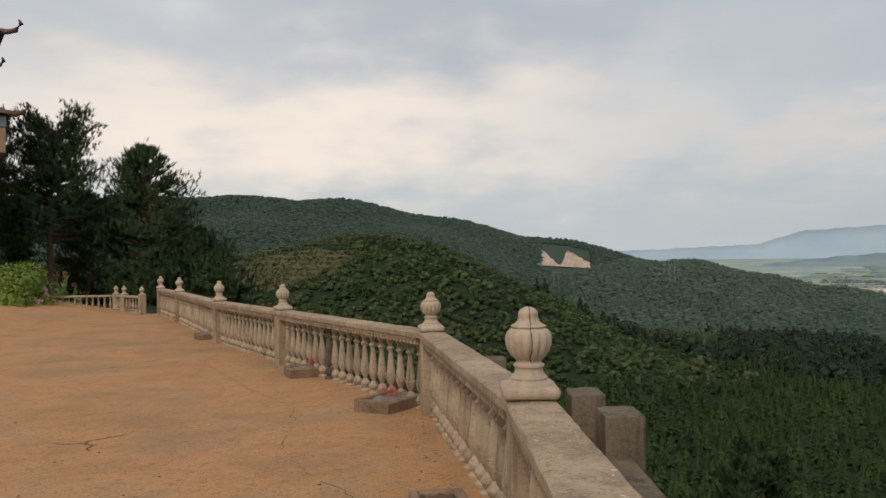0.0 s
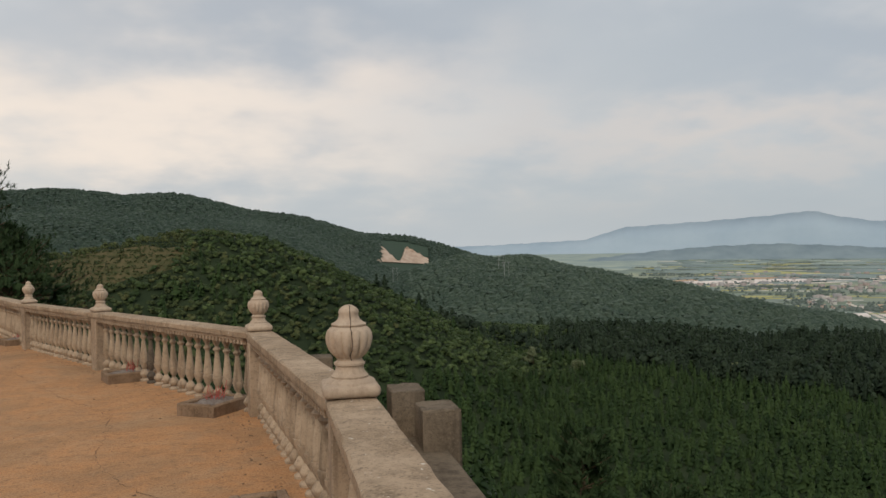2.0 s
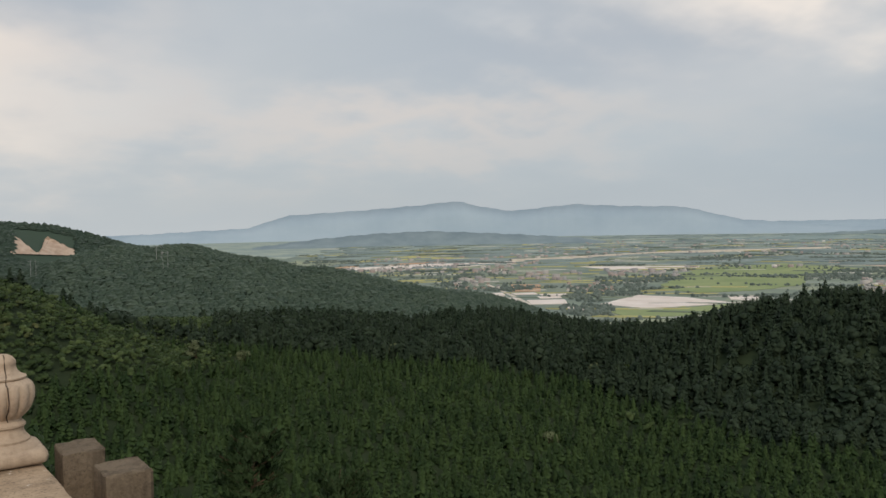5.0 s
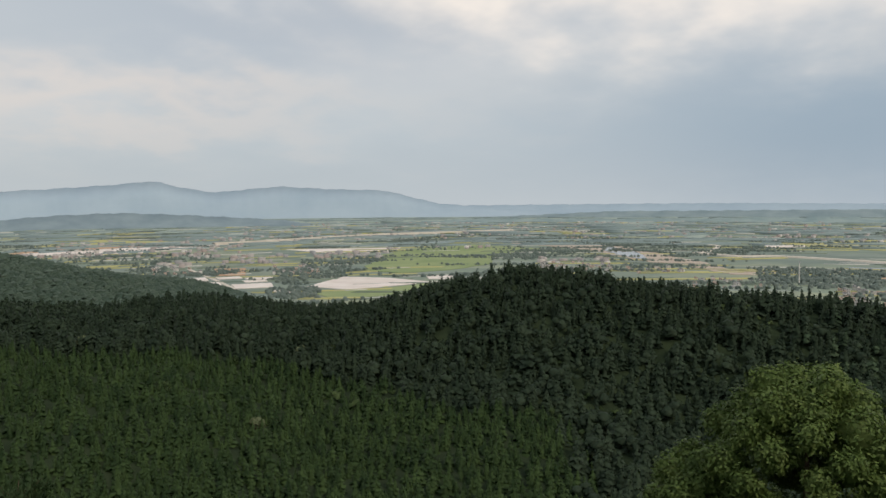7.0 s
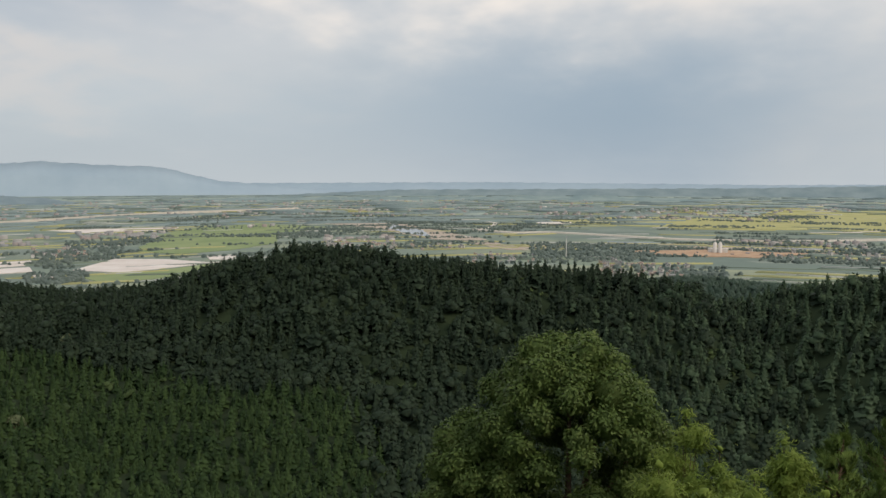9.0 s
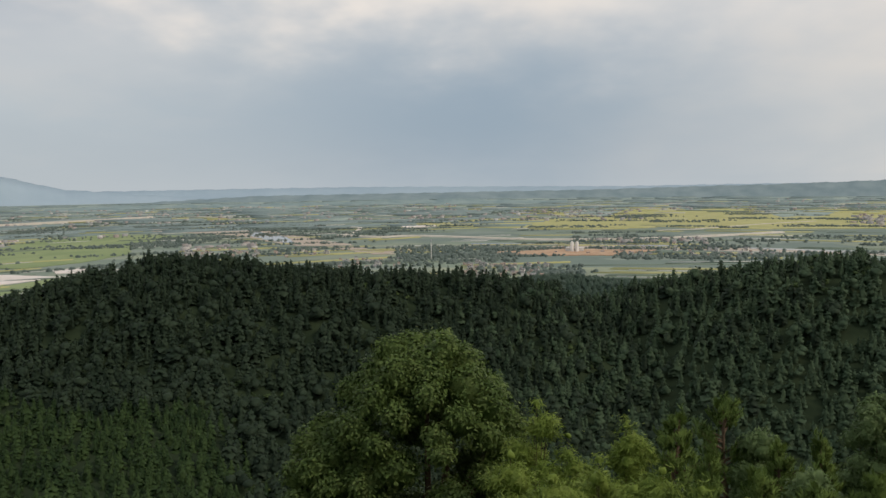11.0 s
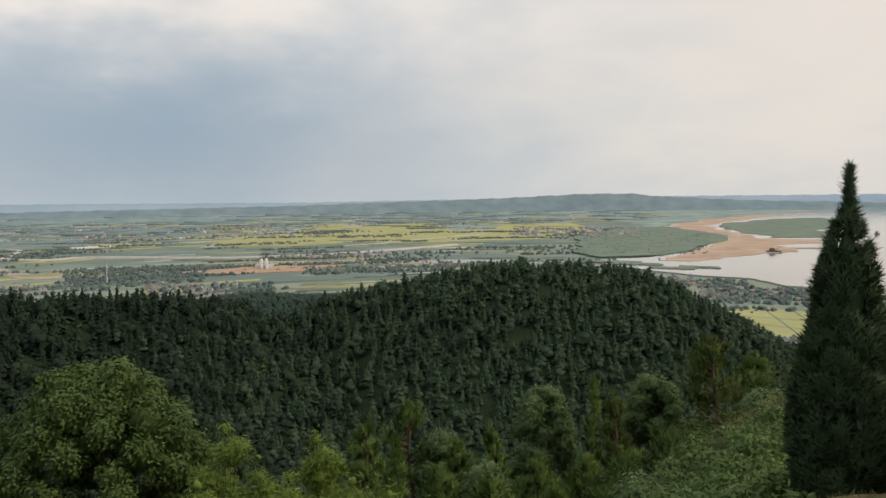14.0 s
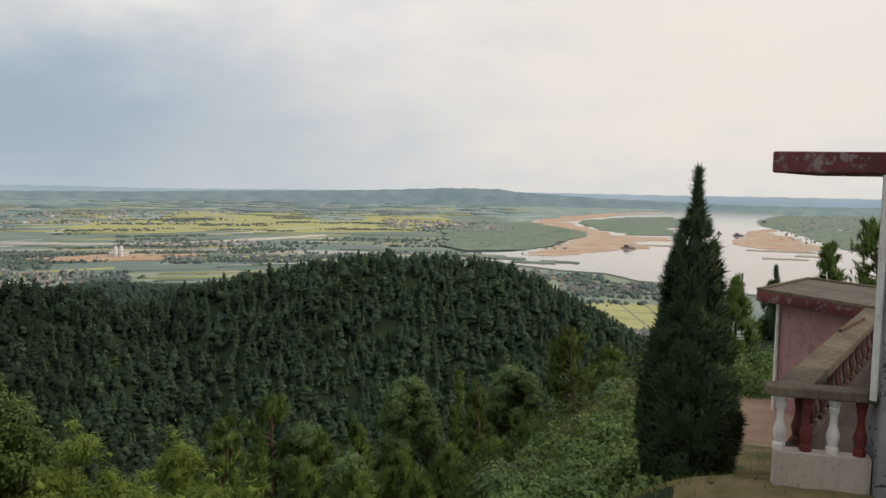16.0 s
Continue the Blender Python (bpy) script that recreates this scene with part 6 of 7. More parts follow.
WHITE_PAINT = stone_mat("white_paint", (0.70, 0.68, 0.64), (0.78, 0.76, 0.72), (0.42, 0.38, 0.33), 2.0, 18.0, 0.3, 0.7, 0.2)
PINK_PAINT = stone_mat("faded_pink_render", (0.36, 0.20, 0.20), (0.44, 0.27, 0.26), (0.20, 0.12, 0.12), 1.2, 12.0, 0.35, 0.85, 0.2)
BLUE_TRIM = plain_mat("painted_blue_beam", (0.15, 0.20, 0.23), (0.20, 0.26, 0.28), 3.0)
OCHRE_WALL = plain_mat("ochre_wall", (0.26, 0.17, 0.115), (0.33, 0.22, 0.155), 1.5)
TILE_DARK = plain_mat("glazed_dark_tile", (0.10, 0.055, 0.045), (0.16, 0.085, 0.07), 2.5, 0.5)
ASH = plain_mat("incense_ash", (0.13, 0.105, 0.09), (0.25, 0.215, 0.19), 20.0)
BROWN_CEMENT = stone_mat("brown_cement", (0.20, 0.135, 0.085), (0.29, 0.20, 0.135), (0.08, 0.055, 0.035))
PETAL = leaf_mat("dull_red_petals", (0.22, 0.08, 0.05), (0.40, 0.17, 0.10), patch=1.0)
INCENSE = plain_mat("red_incense", (0.36, 0.07, 0.06), (0.44, 0.12, 0.10), 8.0)


def low_post(p, turn, tall=0.64):
    """A smaller post with a small bulb finial."""
    e = empty("balustrade_post", Matrix.Translation(p) @ pose(0, 0, 0, 0, 0, turn), "small pale cement post with a little bulb finial", "post", "balustrade posts")
    if "low" not in POST_MESH:
        POST_MESH["low"] = part("shaft", box(bmesh.new(), -0.105, 0.105, -0.105, 0.105, -0.5, tall, 0.008), BALUSTER, e)
    else:
        again(POST_MESH["low"], e, Matrix.Identity(4))
    again(POST_MESH["fin"], e, Matrix.Translation((0, 0, tall + 0.003)) @ Matrix.Scale(0.64, 4))
    return e


def low_fence(a, b, n, label, tall=0.62):
    """A lower run of pale balusters between two posts."""
    d = b - a
    L = d.length
    m = Matrix.Translation(a) @ Euler((0, -math.asin(d.z / L), math.atan2(d.y, d.x))).to_matrix().to_4x4()
    e = empty("balustrade", m, label, "balustrade", "terrace balustrades")
    part("coping", box(bmesh.new(), 0.1, L - 0.1, -0.09, 0.09, tall - 0.07, tall, 0.01), BALUSTER, e)
    part("plinth", box(bmesh.new(), 0.1, L - 0.1, -0.08, 0.08, -0.5, 0.06, 0.01), BALUSTER, e)
    for i in range(n):
        again(POST_MESH["bal"], e, Matrix.Translation((0.1 + (i + 0.5) * (L - 0.2) / n, 0, 0.058)) @ Matrix.Diagonal((0.9, 0.9, (tall - 0.126) / 0.72, 1)))
    return e


def red_flowers(p, seed):
    """Tall leafy stems with reddish flower heads."""
    rng = np.random.default_rng(seed)
    e = tree_thing("flower_clump", p, "tall leafy stems with reddish flower heads", "flowers")
    stems, lv, heads = [], [], []
    for k in range(11):
        x, y, h = rng.normal(0, 0.42), rng.normal(0, 0.25), rng.uniform(0.75, 1.25)
        tx = x + rng.normal(0, 0.08)
        stems.append(tube([(x, y, -0.3), (tx, y, h)], [0.012, 0.008], 5))
        q = np.column_stack([np.full(9, x), np.full(9, y), rng.uniform(0.1, 0.8, 9) * h])
        lv.append(leaves(q, rng.normal(0, 1, (9, 3)) * (1, 1, 0.2), 0.34, 0.055, rng, -0.2))
        q = np.column_stack([tx + rng.normal(0, 0.035, 14), y + rng.normal(0, 0.035, 14), h + rng.normal(0.02, 0.05, 14)])
        heads.append(leaves(q, rng.normal(0, 1, (14, 3)), 0.09, 0.022, rng, 0.0))
    mass("stems", *join(stems), BUSH, e)
    mass("foliage", *join(lv), BUSH, e)
    mass("flower_heads", *join(heads), PETAL, e, "dull orange-red flower heads")


def tray(p, turn, seed, w=0.66, d=0.48, sticks=22, label="low cement tray with ash and burnt red incense sticks"):
    rng = random.Random(seed)
    e = empty("incense_tray", Matrix.Translation(p) @ pose(0, 0, 0, 0, 0, turn), label, "incense tray", "incense trays")
    bm = bmesh.new()
    for x0, x1, y0, y1 in ((-w / 2, w / 2, -d / 2, -d / 2 + 0.07), (-w / 2, w / 2, d / 2 - 0.07, d / 2), (-w / 2, -w / 2 + 0.07, -d / 2 + 0.068, d / 2 - 0.068), (w / 2 - 0.07, w / 2, -d / 2 + 0.068, d / 2 - 0.068)):
        box(bm, x0, x1, y0, y1, -0.05, 0.13 + rng.uniform(-0.006, 0.006), 0.012)
    part("rim", bm, BROWN_CEMENT, e, "brown cement rim")
    bm = bmesh.new()
    g = 9
    vs = [[bm.verts.new((-w / 2 + 0.06 + (w - 0.12) * i / g, -d / 2 + 0.06 + (d - 0.12) * j / g, 0.085 + rng.uniform(0, 0.035) + 0.03 * math.sin(3 * i / g) * math.sin(3 * j / g))) for j in range(g + 1)] for i in range(g + 1)]
    for i in range(g):
        for j in range(g):
            bm.faces.new((vs[i][j], vs[i + 1][j], vs[i + 1][j + 1], vs[i][j + 1]))
    part("ash", bm, ASH if sticks else DARK_EARTH, e, "grey incense ash" if sticks else "dark earth and dry twigs")
    for i in range(sticks):
        x, y = rng.gauss(0.02, 0.06), rng.gauss(0, 0.045)
        tx, ty, h = rng.gauss(0, 0.05), rng.gauss(0, 0.05), rng.uniform(0.08, 0.19)
        mass("incense_stick", *tube([(x, y, 0.08), (x + tx, y + ty, 0.1 + h)], [0.004, 0.003], 4), INCENSE, e, "burnt-down red incense stick")
    return e


def build_outer_posts():
    """Rough concrete posts and a ledge outside the coping."""
    for x0, x1, y0, y1, top in ((0.655, 0.835, 4.14, 4.38, 0.985), (0.765, 0.96, 3.84, 4.08, 0.94), (0.29, 0.47, 6.08, 6.28, 0.90)):
        e = empty("concrete_block", Matrix.Translation(((x0 + x1) / 2, (y0 + y1) / 2, -1.2)), "rough grey concrete block standing outside the balustrade", "concrete block", "concrete blocks")
        bm = box(bmesh.new(), (x0 - x1) / 2, (x1 - x0) / 2, (y0 - y1) / 2, (y1 - y0) / 2, 0, top + 1.2, 0.012, 2)
        rng = random.Random(int(x0 * 100))
        bmesh.ops.subdivide_edges(bm, edges=[g for g in bm.edges if g.calc_length() > 0.1], cuts=5, use_grid_fill=True)
        for v in bm.verts:
            v.co += Vector((rng.uniform(-1, 1), rng.uniform(-1, 1), rng.uniform(-1, 1))) * 0.0045
        part("block", bm, CEMENT_GREY, e)
    bm = box(bmesh.new(), 0.66, 0.90, -3.0, 4.3, -1.3, 0.74, 0.012)
    tagged(part("outer_ledge", bm, CEMENT_GREY), "rough concrete ledge outside the coping", "ledge", kind="structure")


def pavilion():
    """Two eaves of a tiled pavilion with upturned corner ornaments."""
    c = heading(-33.5) * 27.0
    far = Matrix.Translation((0, 0, EYE)) @ Matrix.Scale(1.48, 4) @ Matrix.Translation((0, 0, -EYE))
    e = empty("pavilion", far @ Matrix.Translation((c.x, c.y, terrace_z(c.y))) @ pose(0, 0, 0, 0, 0, 33.5), "old pavilion with painted beams and upturned tiled eaves", "pavilion")
    part("wall", box(bmesh.new(), -1.9, 1.5, -1.5, 1.5, -0.5, 9.8), OCHRE_WALL, e)
    for z0, ext in ((5.75, 2.15), (8.0, 2.02)):
        part("beam", box(bmesh.new(), -ext, ext, -ext, ext, z0 - 0.95, z0 - 0.25, 0.02), OCHRE_WALL if ext > 2.1 else TILE_DARK, e, "painted beam below the eaves")
        part("frieze", box(bmesh.new(), -ext - 0.02, ext + 0.02, -ext - 0.02, ext + 0.02, z0 - 0.25, z0 + 0.05, 0.02), BLUE_TRIM, e)
        bm = bmesh.new()
        lo = [bm.verts.new((sx * (ext + 0.18), sy * (ext + 0.18), z0 + 0.12)) for sx, sy in ((-1, -1), (1, -1), (1, 1), (-1, 1))]
        hi = [bm.verts.new((sx * 1.0, sy * 1.0, z0 + 1.0)) for sx, sy in ((-1, -1), (1, -1), (1, 1), (-1, 1))]
        for k in range(4):
            bm.faces.new((lo[k], lo[(k + 1) % 4], hi[(k + 1) % 4], hi[k]))
        bm.faces.new(hi)
        bm.faces.new(list(reversed(lo)))
        part("roof", bm, TILE_DARK, e)
        for sx, sy in ((1, -1), (1, 1), (-1, 1), (-1, -1)):
            o = ext + 0.10
            pts = [(sx * (o - 0.5), sy * (o - 0.5), z0 + 0.40), (sx * (o - 0.1), sy * (o - 0.1), z0 + 0.16), (sx * (o + 0.12), sy * (o + 0.12), z0 + 0.10), (sx * (o + 0.30), sy * (o + 0.30), z0 + 0.13),
                   (sx * (o + 0.42), sy * (o + 0.42), z0 + 0.30), (sx * (o + 0.37), sy * (o + 0.37), z0 + 0.40)]
            horn = mass("eave_horn", *tube(pts, [0.07, 0.085, 0.075, 0.07, 0.065, 0.03], 7), TILE_DARK, e, "curled dark tile horn", True)
    return e


def build_left():
    low_post(L1, 40)
    low_post(L2, 60)
    low_post(L4, 100)
    low_post(L3, 100)
    low_fence(L1, L2, 5, "short cement balustrade at the terrace corner")
    low_fence(L2, L4, 3, "short cement balustrade at the terrace corner")
    low_fence(L4, L3, 11, "low pale balustrade at the far end of the terrace")
    bm = box(bmesh.new(), -0.32, 0.32, -0.2, 0.2, -0.1, 0.10, 0.02)
    sp = at(-27.3, 30.5)
    tagged(part("stone_slab", bm, CEMENT_PALE, None, "", Matrix.Translation((sp.x, sp.y, floor_z(sp.x, sp.y)))), "pale stone slab lying on the floor", "slab")
    red_flowers(at(-25.7, 33.6, -0.35), 5)
    tray(Vector((-0.03, 4.84, terrace_z(4.84))), 98, 4, 0.66, 0.36, 0, "low brown cement tray with ash and dry twigs")
    tray(Vector((-0.62, 8.80, terrace_z(8.80))), 56, 1)
    tray(Vector((-1.95, 11.50, terrace_z(11.5))), 22, 2)
    tray(Vector((-5.1, 17.5, terrace_z(17.5))), 30, 3)
    pine_tree(at(-26.0, 42.0, -1.6), 9.6, 6.6, 0.42, PINE_SHADY, "tall pine with a bare brown trunk and open crown", 3, 144, 0.22, 13, 0.02, 3, 24, 1.3, 0.42)
    pine_tree(at(-29.3, 46.0, -2.0), 10.4, 4.0, 0.40, PINE_SHADY, "tall open-crowned pine beside the terrace", 8, 108, 0.22, 13, 0.02, 3, 24, 1.3, 0.42)
    pine_tree(at(-20.6, 42.0, -2.0), 9.3, 5.4, 0.06, PINE_SHADY, "bushy dark pine with boughs down to the ground", 5, 204, 0.22, 13, 0.0, 2, 24, 1.3, 0.42, crown_top=0.03)
    pine_tree(at(-24.0, 47.0, -2.4), 7.6, 4.4, 0.05, PINE_SHADY, "bushy dark pine standing among others", 6, 144, 0.22, 13, 0.0, 2, 24, 1.3, 0.42, crown_top=0.10)
    pine_tree(at(-17.0, 43.0, -3.4), 6.4, 5.6, 0.05, PINE_SHADY, "low spreading pine below the terrace edge", 7, 156, 0.22, 13, 0.0, 2, 24, 1.3, 0.42, crown_top=0.10)
    pine_tree(at(-28.0, 50.0, -2.5), 6.2, 4.0, 0.05, PINE_SHADY, "bushy dark pine standing among others", 9, 120, 0.22, 13, 0.0, 2, 24, 1.3, 0.42, crown_top=0.10)
    leafy_tree("bush", at(-29.4, 31.0, -0.6), dome(1.9, 1.5, 2.3, 0.2, 16, 0.55, 4), 5200, 0.15, 0.04, BAMBOO, "light green bush at the terrace edge", 4, 0.2, 0.05, "bush")
    pavilion()


L1, L2, L4, L3 = at(-20.7, 28.75), at(-21.8, 30.0), at(-22.3, 30.8), at(-26.5, 31.9, -0.44)
build_outer_posts()
build_left()


# ---- below the terrace: the veranda, the hut, the yard ----
CORNER = Vector((6.28, -6.43, 0.0))
FRONT, BACK = Vector((-0.617, -0.787, 0)), Vector((0.542, -0.840, 0))
RAIL_Z = 0.02


def painted_baluster_bm():
    prof = [(0.062, 0), (0.062, 0.055), (0.045, 0.075), (0.062, 0.15), (0.066, 0.19), (0.048, 0.25), (0.036, 0.30), (0.036, 0.40), (0.044, 0.42), (0.052, 0.46), (0.044, 0.475), (0.056, 0.50), (0.060, 0.53), (0.060, 0.56)]
    return lathe(bmesh.new(), prof, 14)


def frame_at(o, d, z):
    return Matrix.Translation((o.x, o.y, z)) @ pose(0, 0, 0, 0, 0, math.degrees(math.atan2(d.y, d.x)))


def veranda():
    e = empty("veranda", Matrix.Translation((CORNER.x, CORNER.y, -1.15)), "concrete veranda with red and white balusters and a worn red canopy", "veranda")
    inv = e.matrix_basis.inverted()

    def piece(name, bm, mat, m, label=""):
        return part(name, bm, mat, e, label, inv @ m)

    fl, bl, cl = 4.2, 8.2, 1.6
    mf, mb = frame_at(CORNER, FRONT, 0), frame_at(CORNER, BACK, 0)
    piece("coping", box(bmesh.new(), -0.08, 0.93, -0.02, 0.24, RAIL_Z - 0.10, RAIL_Z, 0.012), CEMENT_GREY, mf, "worn grey concrete coping")
    piece("coping", box(bmesh.new(), 0.245, bl, -0.30, 0.04, RAIL_Z - 0.10, RAIL_Z - 0.003, 0.012), CEMENT_GREY, mb, "worn grey concrete coping")
    piece("parapet", box(bmesh.new(), 0.02, 0.92, 0.02, 0.20, -1.7, RAIL_Z - 0.665, 0.01), PARAPET, mf, "grey concrete parapet")
    # Back parapet takes the deck's dark cement, shade put into its colour
    piece("parapet", box(bmesh.new(), 0.22, bl, -0.26, -0.04, -3.2, RAIL_Z - 0.668, 0.01), DECK_SHADED, mb, "concrete parapet, darkened to hold shade")
    proto = {}
    for m, y, n, step, s0 in ((mf, 0.11, 4, 0.25, 0.07), (mb, -0.15, 27, 0.285, 0.42)):
        for i in range(n):
            red = (i + (n > 4)) % 2 == 1
            q = inv @ m @ Matrix.Translation((s0 + i * step, y, RAIL_Z - 0.664))
            # Back run gets darker materials, with shade put into their colour
            far = n > 4
            mat, lab = ((RED_SHADED, "red baluster, darkened to hold shade") if far else (RED_PAINT, "red painted baluster")) if red else ((CEMENT_GREY, "pale baluster, darkened to hold shade") if far else (WHITE_PAINT, "white painted baluster"))
            if (red, far) not in proto:
                proto[red, far] = part("baluster", painted_baluster_bm(), mat, e, lab, q)
            else:
                tagged(again(proto[red, far], e, q), lab)
    # column, downpipe, canopy, floor, back wall
    col = CORNER + FRONT * 0.935
    piece("column", box(bmesh.new(), 0.0, 0.42, -0.10, 0.36, -1.9, 2.157, 0.012), CEMENT_SMUDGED, frame_at(col, FRONT, 0), "grey column with dark smudges")
    pipe = CORNER + FRONT * 0.875 + Vector((-0.787, 0.617, 0)) * 0.06
    v, f = tube([(pipe.x, pipe.y, RAIL_Z - 0.05), (pipe.x, pipe.y, 2.15)], [0.033, 0.033], 12)
    ob = mass("downpipe", v - np.array((CORNER.x, CORNER.y, -1.15)), f, WHITE_PAINT, e, "white plastic downpipe", True)
    bm = bmesh.new()
    pts = [CORNER + FRONT * -0.14, CORNER + FRONT * fl + Vector((0.05, 0.06, 0)), CORNER + FRONT * fl + BACK * cl, CORNER + BACK * cl]
    lo = [bm.verts.new((p.x - CORNER.x, p.y - CORNER.y, 2.16 + 1.15)) for p in pts]
    face = bm.faces.new(lo)
    up = bmesh.ops.extrude_face_region(bm, geom=[face])
    for vv in [g for g in up["geom"] if isinstance(g, bmesh.types.BMVert)]:
        vv.co.z += 0.21
    bmesh.ops.recalc_face_normals(bm, faces=bm.faces)
    bmesh.ops.bevel(bm, geom=list(bm.edges), offset=0.012, segments=1, affect="EDGES")
    part("canopy", bm, RED_WORN, e, "concrete canopy edge with peeling dark red paint")
    bm = bmesh.new()
    lo = [bm.verts.new((p.x - CORNER.x, p.y - CORNER.y, 0.15)) for p in (CORNER + FRONT * 0.2 + BACK * 0.1, CORNER + FRONT * fl, CORNER + FRONT * fl + BACK * bl, CORNER + BACK * bl)]
    bm.faces.new(lo)
    part("deck", bm, DECK_SHADED, e, "bare concrete deck, darkened to hold shade")
    piece("wall", box(bmesh.new(), fl - 0.2, fl, 0, cl, -1.5, 2.157), PINK_PAINT, frame_at(CORNER, FRONT, 0) @ pose(0, 0, 0, 0, 0, 0))
    return e


def smudged():
    """Grey render with black paint marks."""
    m, t, b = material("smudged_grey", 0.85)
    p = world_pos(t)
    n1 = noise_(t, p, 2.0, 5.0, 0.6)
    n2 = noise_(t, p, 9.0, 3.0, 0.5, 1.5)
    c = mixc(t, ramp(t, n1, [(0.4, 0.0), (0.6, 1.0)]), (0.22, 0.22, 0.23), (0.32, 0.32, 0.33))
    c = mixc(t, ramp(t, n2, [(0.60, 0.0), (0.64, 1.0)]), c, (0.05, 0.05, 0.055))
    t.links.new(c, b.inputs["Base Color"])
    bump(t, b, n1, 0.3, 0.01)
    return m


def red_worn():
    """Dark red paint flaked away to grey cement."""
    m, t, b = material("flaked_red_paint", 0.8)
    p = world_pos(t)
    n1 = noise_(t, p, 5.0, 8.0, 0.7)
    n2 = noise_(t, p, 1.3, 4.0, 0.6)
    c = mixc(t, ramp(t, n2, [(0.35, 0.0), (0.65, 1.0)]), (0.10, 0.028, 0.028), (0.17, 0.055, 0.05))
    c = mixc(t, ramp(t, n1, [(0.54, 0.0), (0.62, 1.0)]), c, (0.24, 0.21, 0.20))
    t.links.new(c, b.inputs["Base Color"])
    bump(t, b, n1, 0.4, 0.006)
    return m


ROOF_SCREED = stone_mat("weathered_screed", (0.11, 0.09, 0.075), (0.17, 0.145, 0.12), (0.05, 0.042, 0.035), 1.5, 16.0, 0.3)
PARAPET = stone_mat("pale_grey_render", (0.46, 0.39, 0.325), (0.56, 0.48, 0.41), (0.22, 0.18, 0.15), stain=0.3, relief=0.2, blotch=0.2, grain=0.1)
# Cement darkened to hold the shade under the canopy
DECK_SHADED = stone_mat("dark_deck_cement", (0.060, 0.049, 0.042), (0.10, 0.083, 0.07), (0.028, 0.023, 0.02), 1.5, 16.0, 0.3)
# Darker copy of the red paint: shade painted into the back balusters
RED_SHADED = stone_mat("grimy_red_paint", (0.075, 0.026, 0.024), (0.11, 0.046, 0.04), (0.035, 0.02, 0.018), 2.0, 18.0, 0.5, 0.75, 0.2)
CEMENT_SMUDGED, RED_WORN = smudged(), red_worn()


def hut():
    o = Vector((12.45, -12.1, 0))
    f, d = Vector((-1, -0.04, 0)).normalized(), Vector((0.42, -0.907, 0)).normalized()
    e = empty("hut", Matrix.Translation((o.x, o.y, -2.6)), "small flat-roofed hut with faded pink walls", "hut")

    def slab(name, s0, s1, t0, t1, z0, z1, mat, label="", bev=0.0):
        bm = bmesh.new()
        lo = [bm.verts.new((p.x, p.y, z0 + 2.6)) for p in (f * s0 + d * t0, f * s1 + d * t0, f * s1 + d * t1, f * s0 + d * t1)]
        face = bm.faces.new(lo)
        up = bmesh.ops.extrude_face_region(bm, geom=[face])
        for v in [g for g in up["geom"] if isinstance(g, bmesh.types.BMVert)]:
            v.co.z += z1 - z0
        bmesh.ops.recalc_face_normals(bm, faces=bm.faces)
        if bev:
            bmesh.ops.bevel(bm, geom=list(bm.edges), offset=bev, segments=1, affect="EDGES")
        return part(name, bm, mat, e, label)

    slab("wall", 0.45, 4.6, 0.40, 2.6, -3.2, -0.20, PINK_PAINT, "faded pink rendered wall")
    roof = slab("roof", 0.0, 5.0, 0.0, 3.0, -0.20, 0.0, RED_WORN, "flat roof with a flaked red edge", 0.012)
    slab("roof_curb", 0.0, 5.0, 0.0, 0.10, 0.004, 0.06, CEMENT_GREY)
    slab("roof_curb", 0.0, 0.10, 0.104, 2.9, 0.004, 0.06, CEMENT_GREY)
    slab("roof_curb", 0.0, 5.0, 2.904, 3.0, 0.004, 0.06, CEMENT_GREY)
    slab("roof_screed", 0.104, 4.9, 0.104, 2.9, 0.004, 0.02, ROOF_SCREED, "grey cement roof surface")
    q = f * 0.40 + d * 0.36
    mass("downpipe", *tube([(q.x, q.y, -0.3), (q.x, q.y, 2.38)], [0.04, 0.04], 10), WHITE_PAINT, e, "white plastic downpipe", True)
    return e


def ground_patch(name, cx, cy, rx, ry, turn, mat, lift, label, seed):
    """Bare earth laid over the ground, with an uneven edge."""
    rng = np.random.default_rng(seed)
    n, m = 40, 8
    a = np.linspace(0, 2 * np.pi, n, endpoint=False)
    edge = 1 + 0.12 * np.sin(3 * a + seed) + 0.08 * np.sin(7 * a) + rng.normal(0, 0.02, n)
    v = [(cx, cy)]
    for k in range(1, m + 1):
        x, y = rx * edge * np.cos(a) * k / m, ry * edge * np.sin(a) * k / m
        c, s = math.cos(radians(turn)), math.sin(radians(turn))
        v += list(zip(cx + x * c - y * s, cy + x * s + y * c))
    v = np.array(v)
    z = land_z(v) + lift
    z[-n:] -= lift + 0.05
    f = [(0, 1 + k, 1 + (k + 1) % n) for k in range(n)]
    for r in range(m - 1):
        for k in range(n):
            p, q = 1 + r * n + k, 1 + r * n + (k + 1) % n
            f += [(p, p + n, q + n), (p, q + n, q)]
    ob = new(name, mesh_from(name, np.column_stack([v, z]), f, True))
    ob.data.materials.append(mat)
    return tagged(ob, label, "yard", kind="structure")


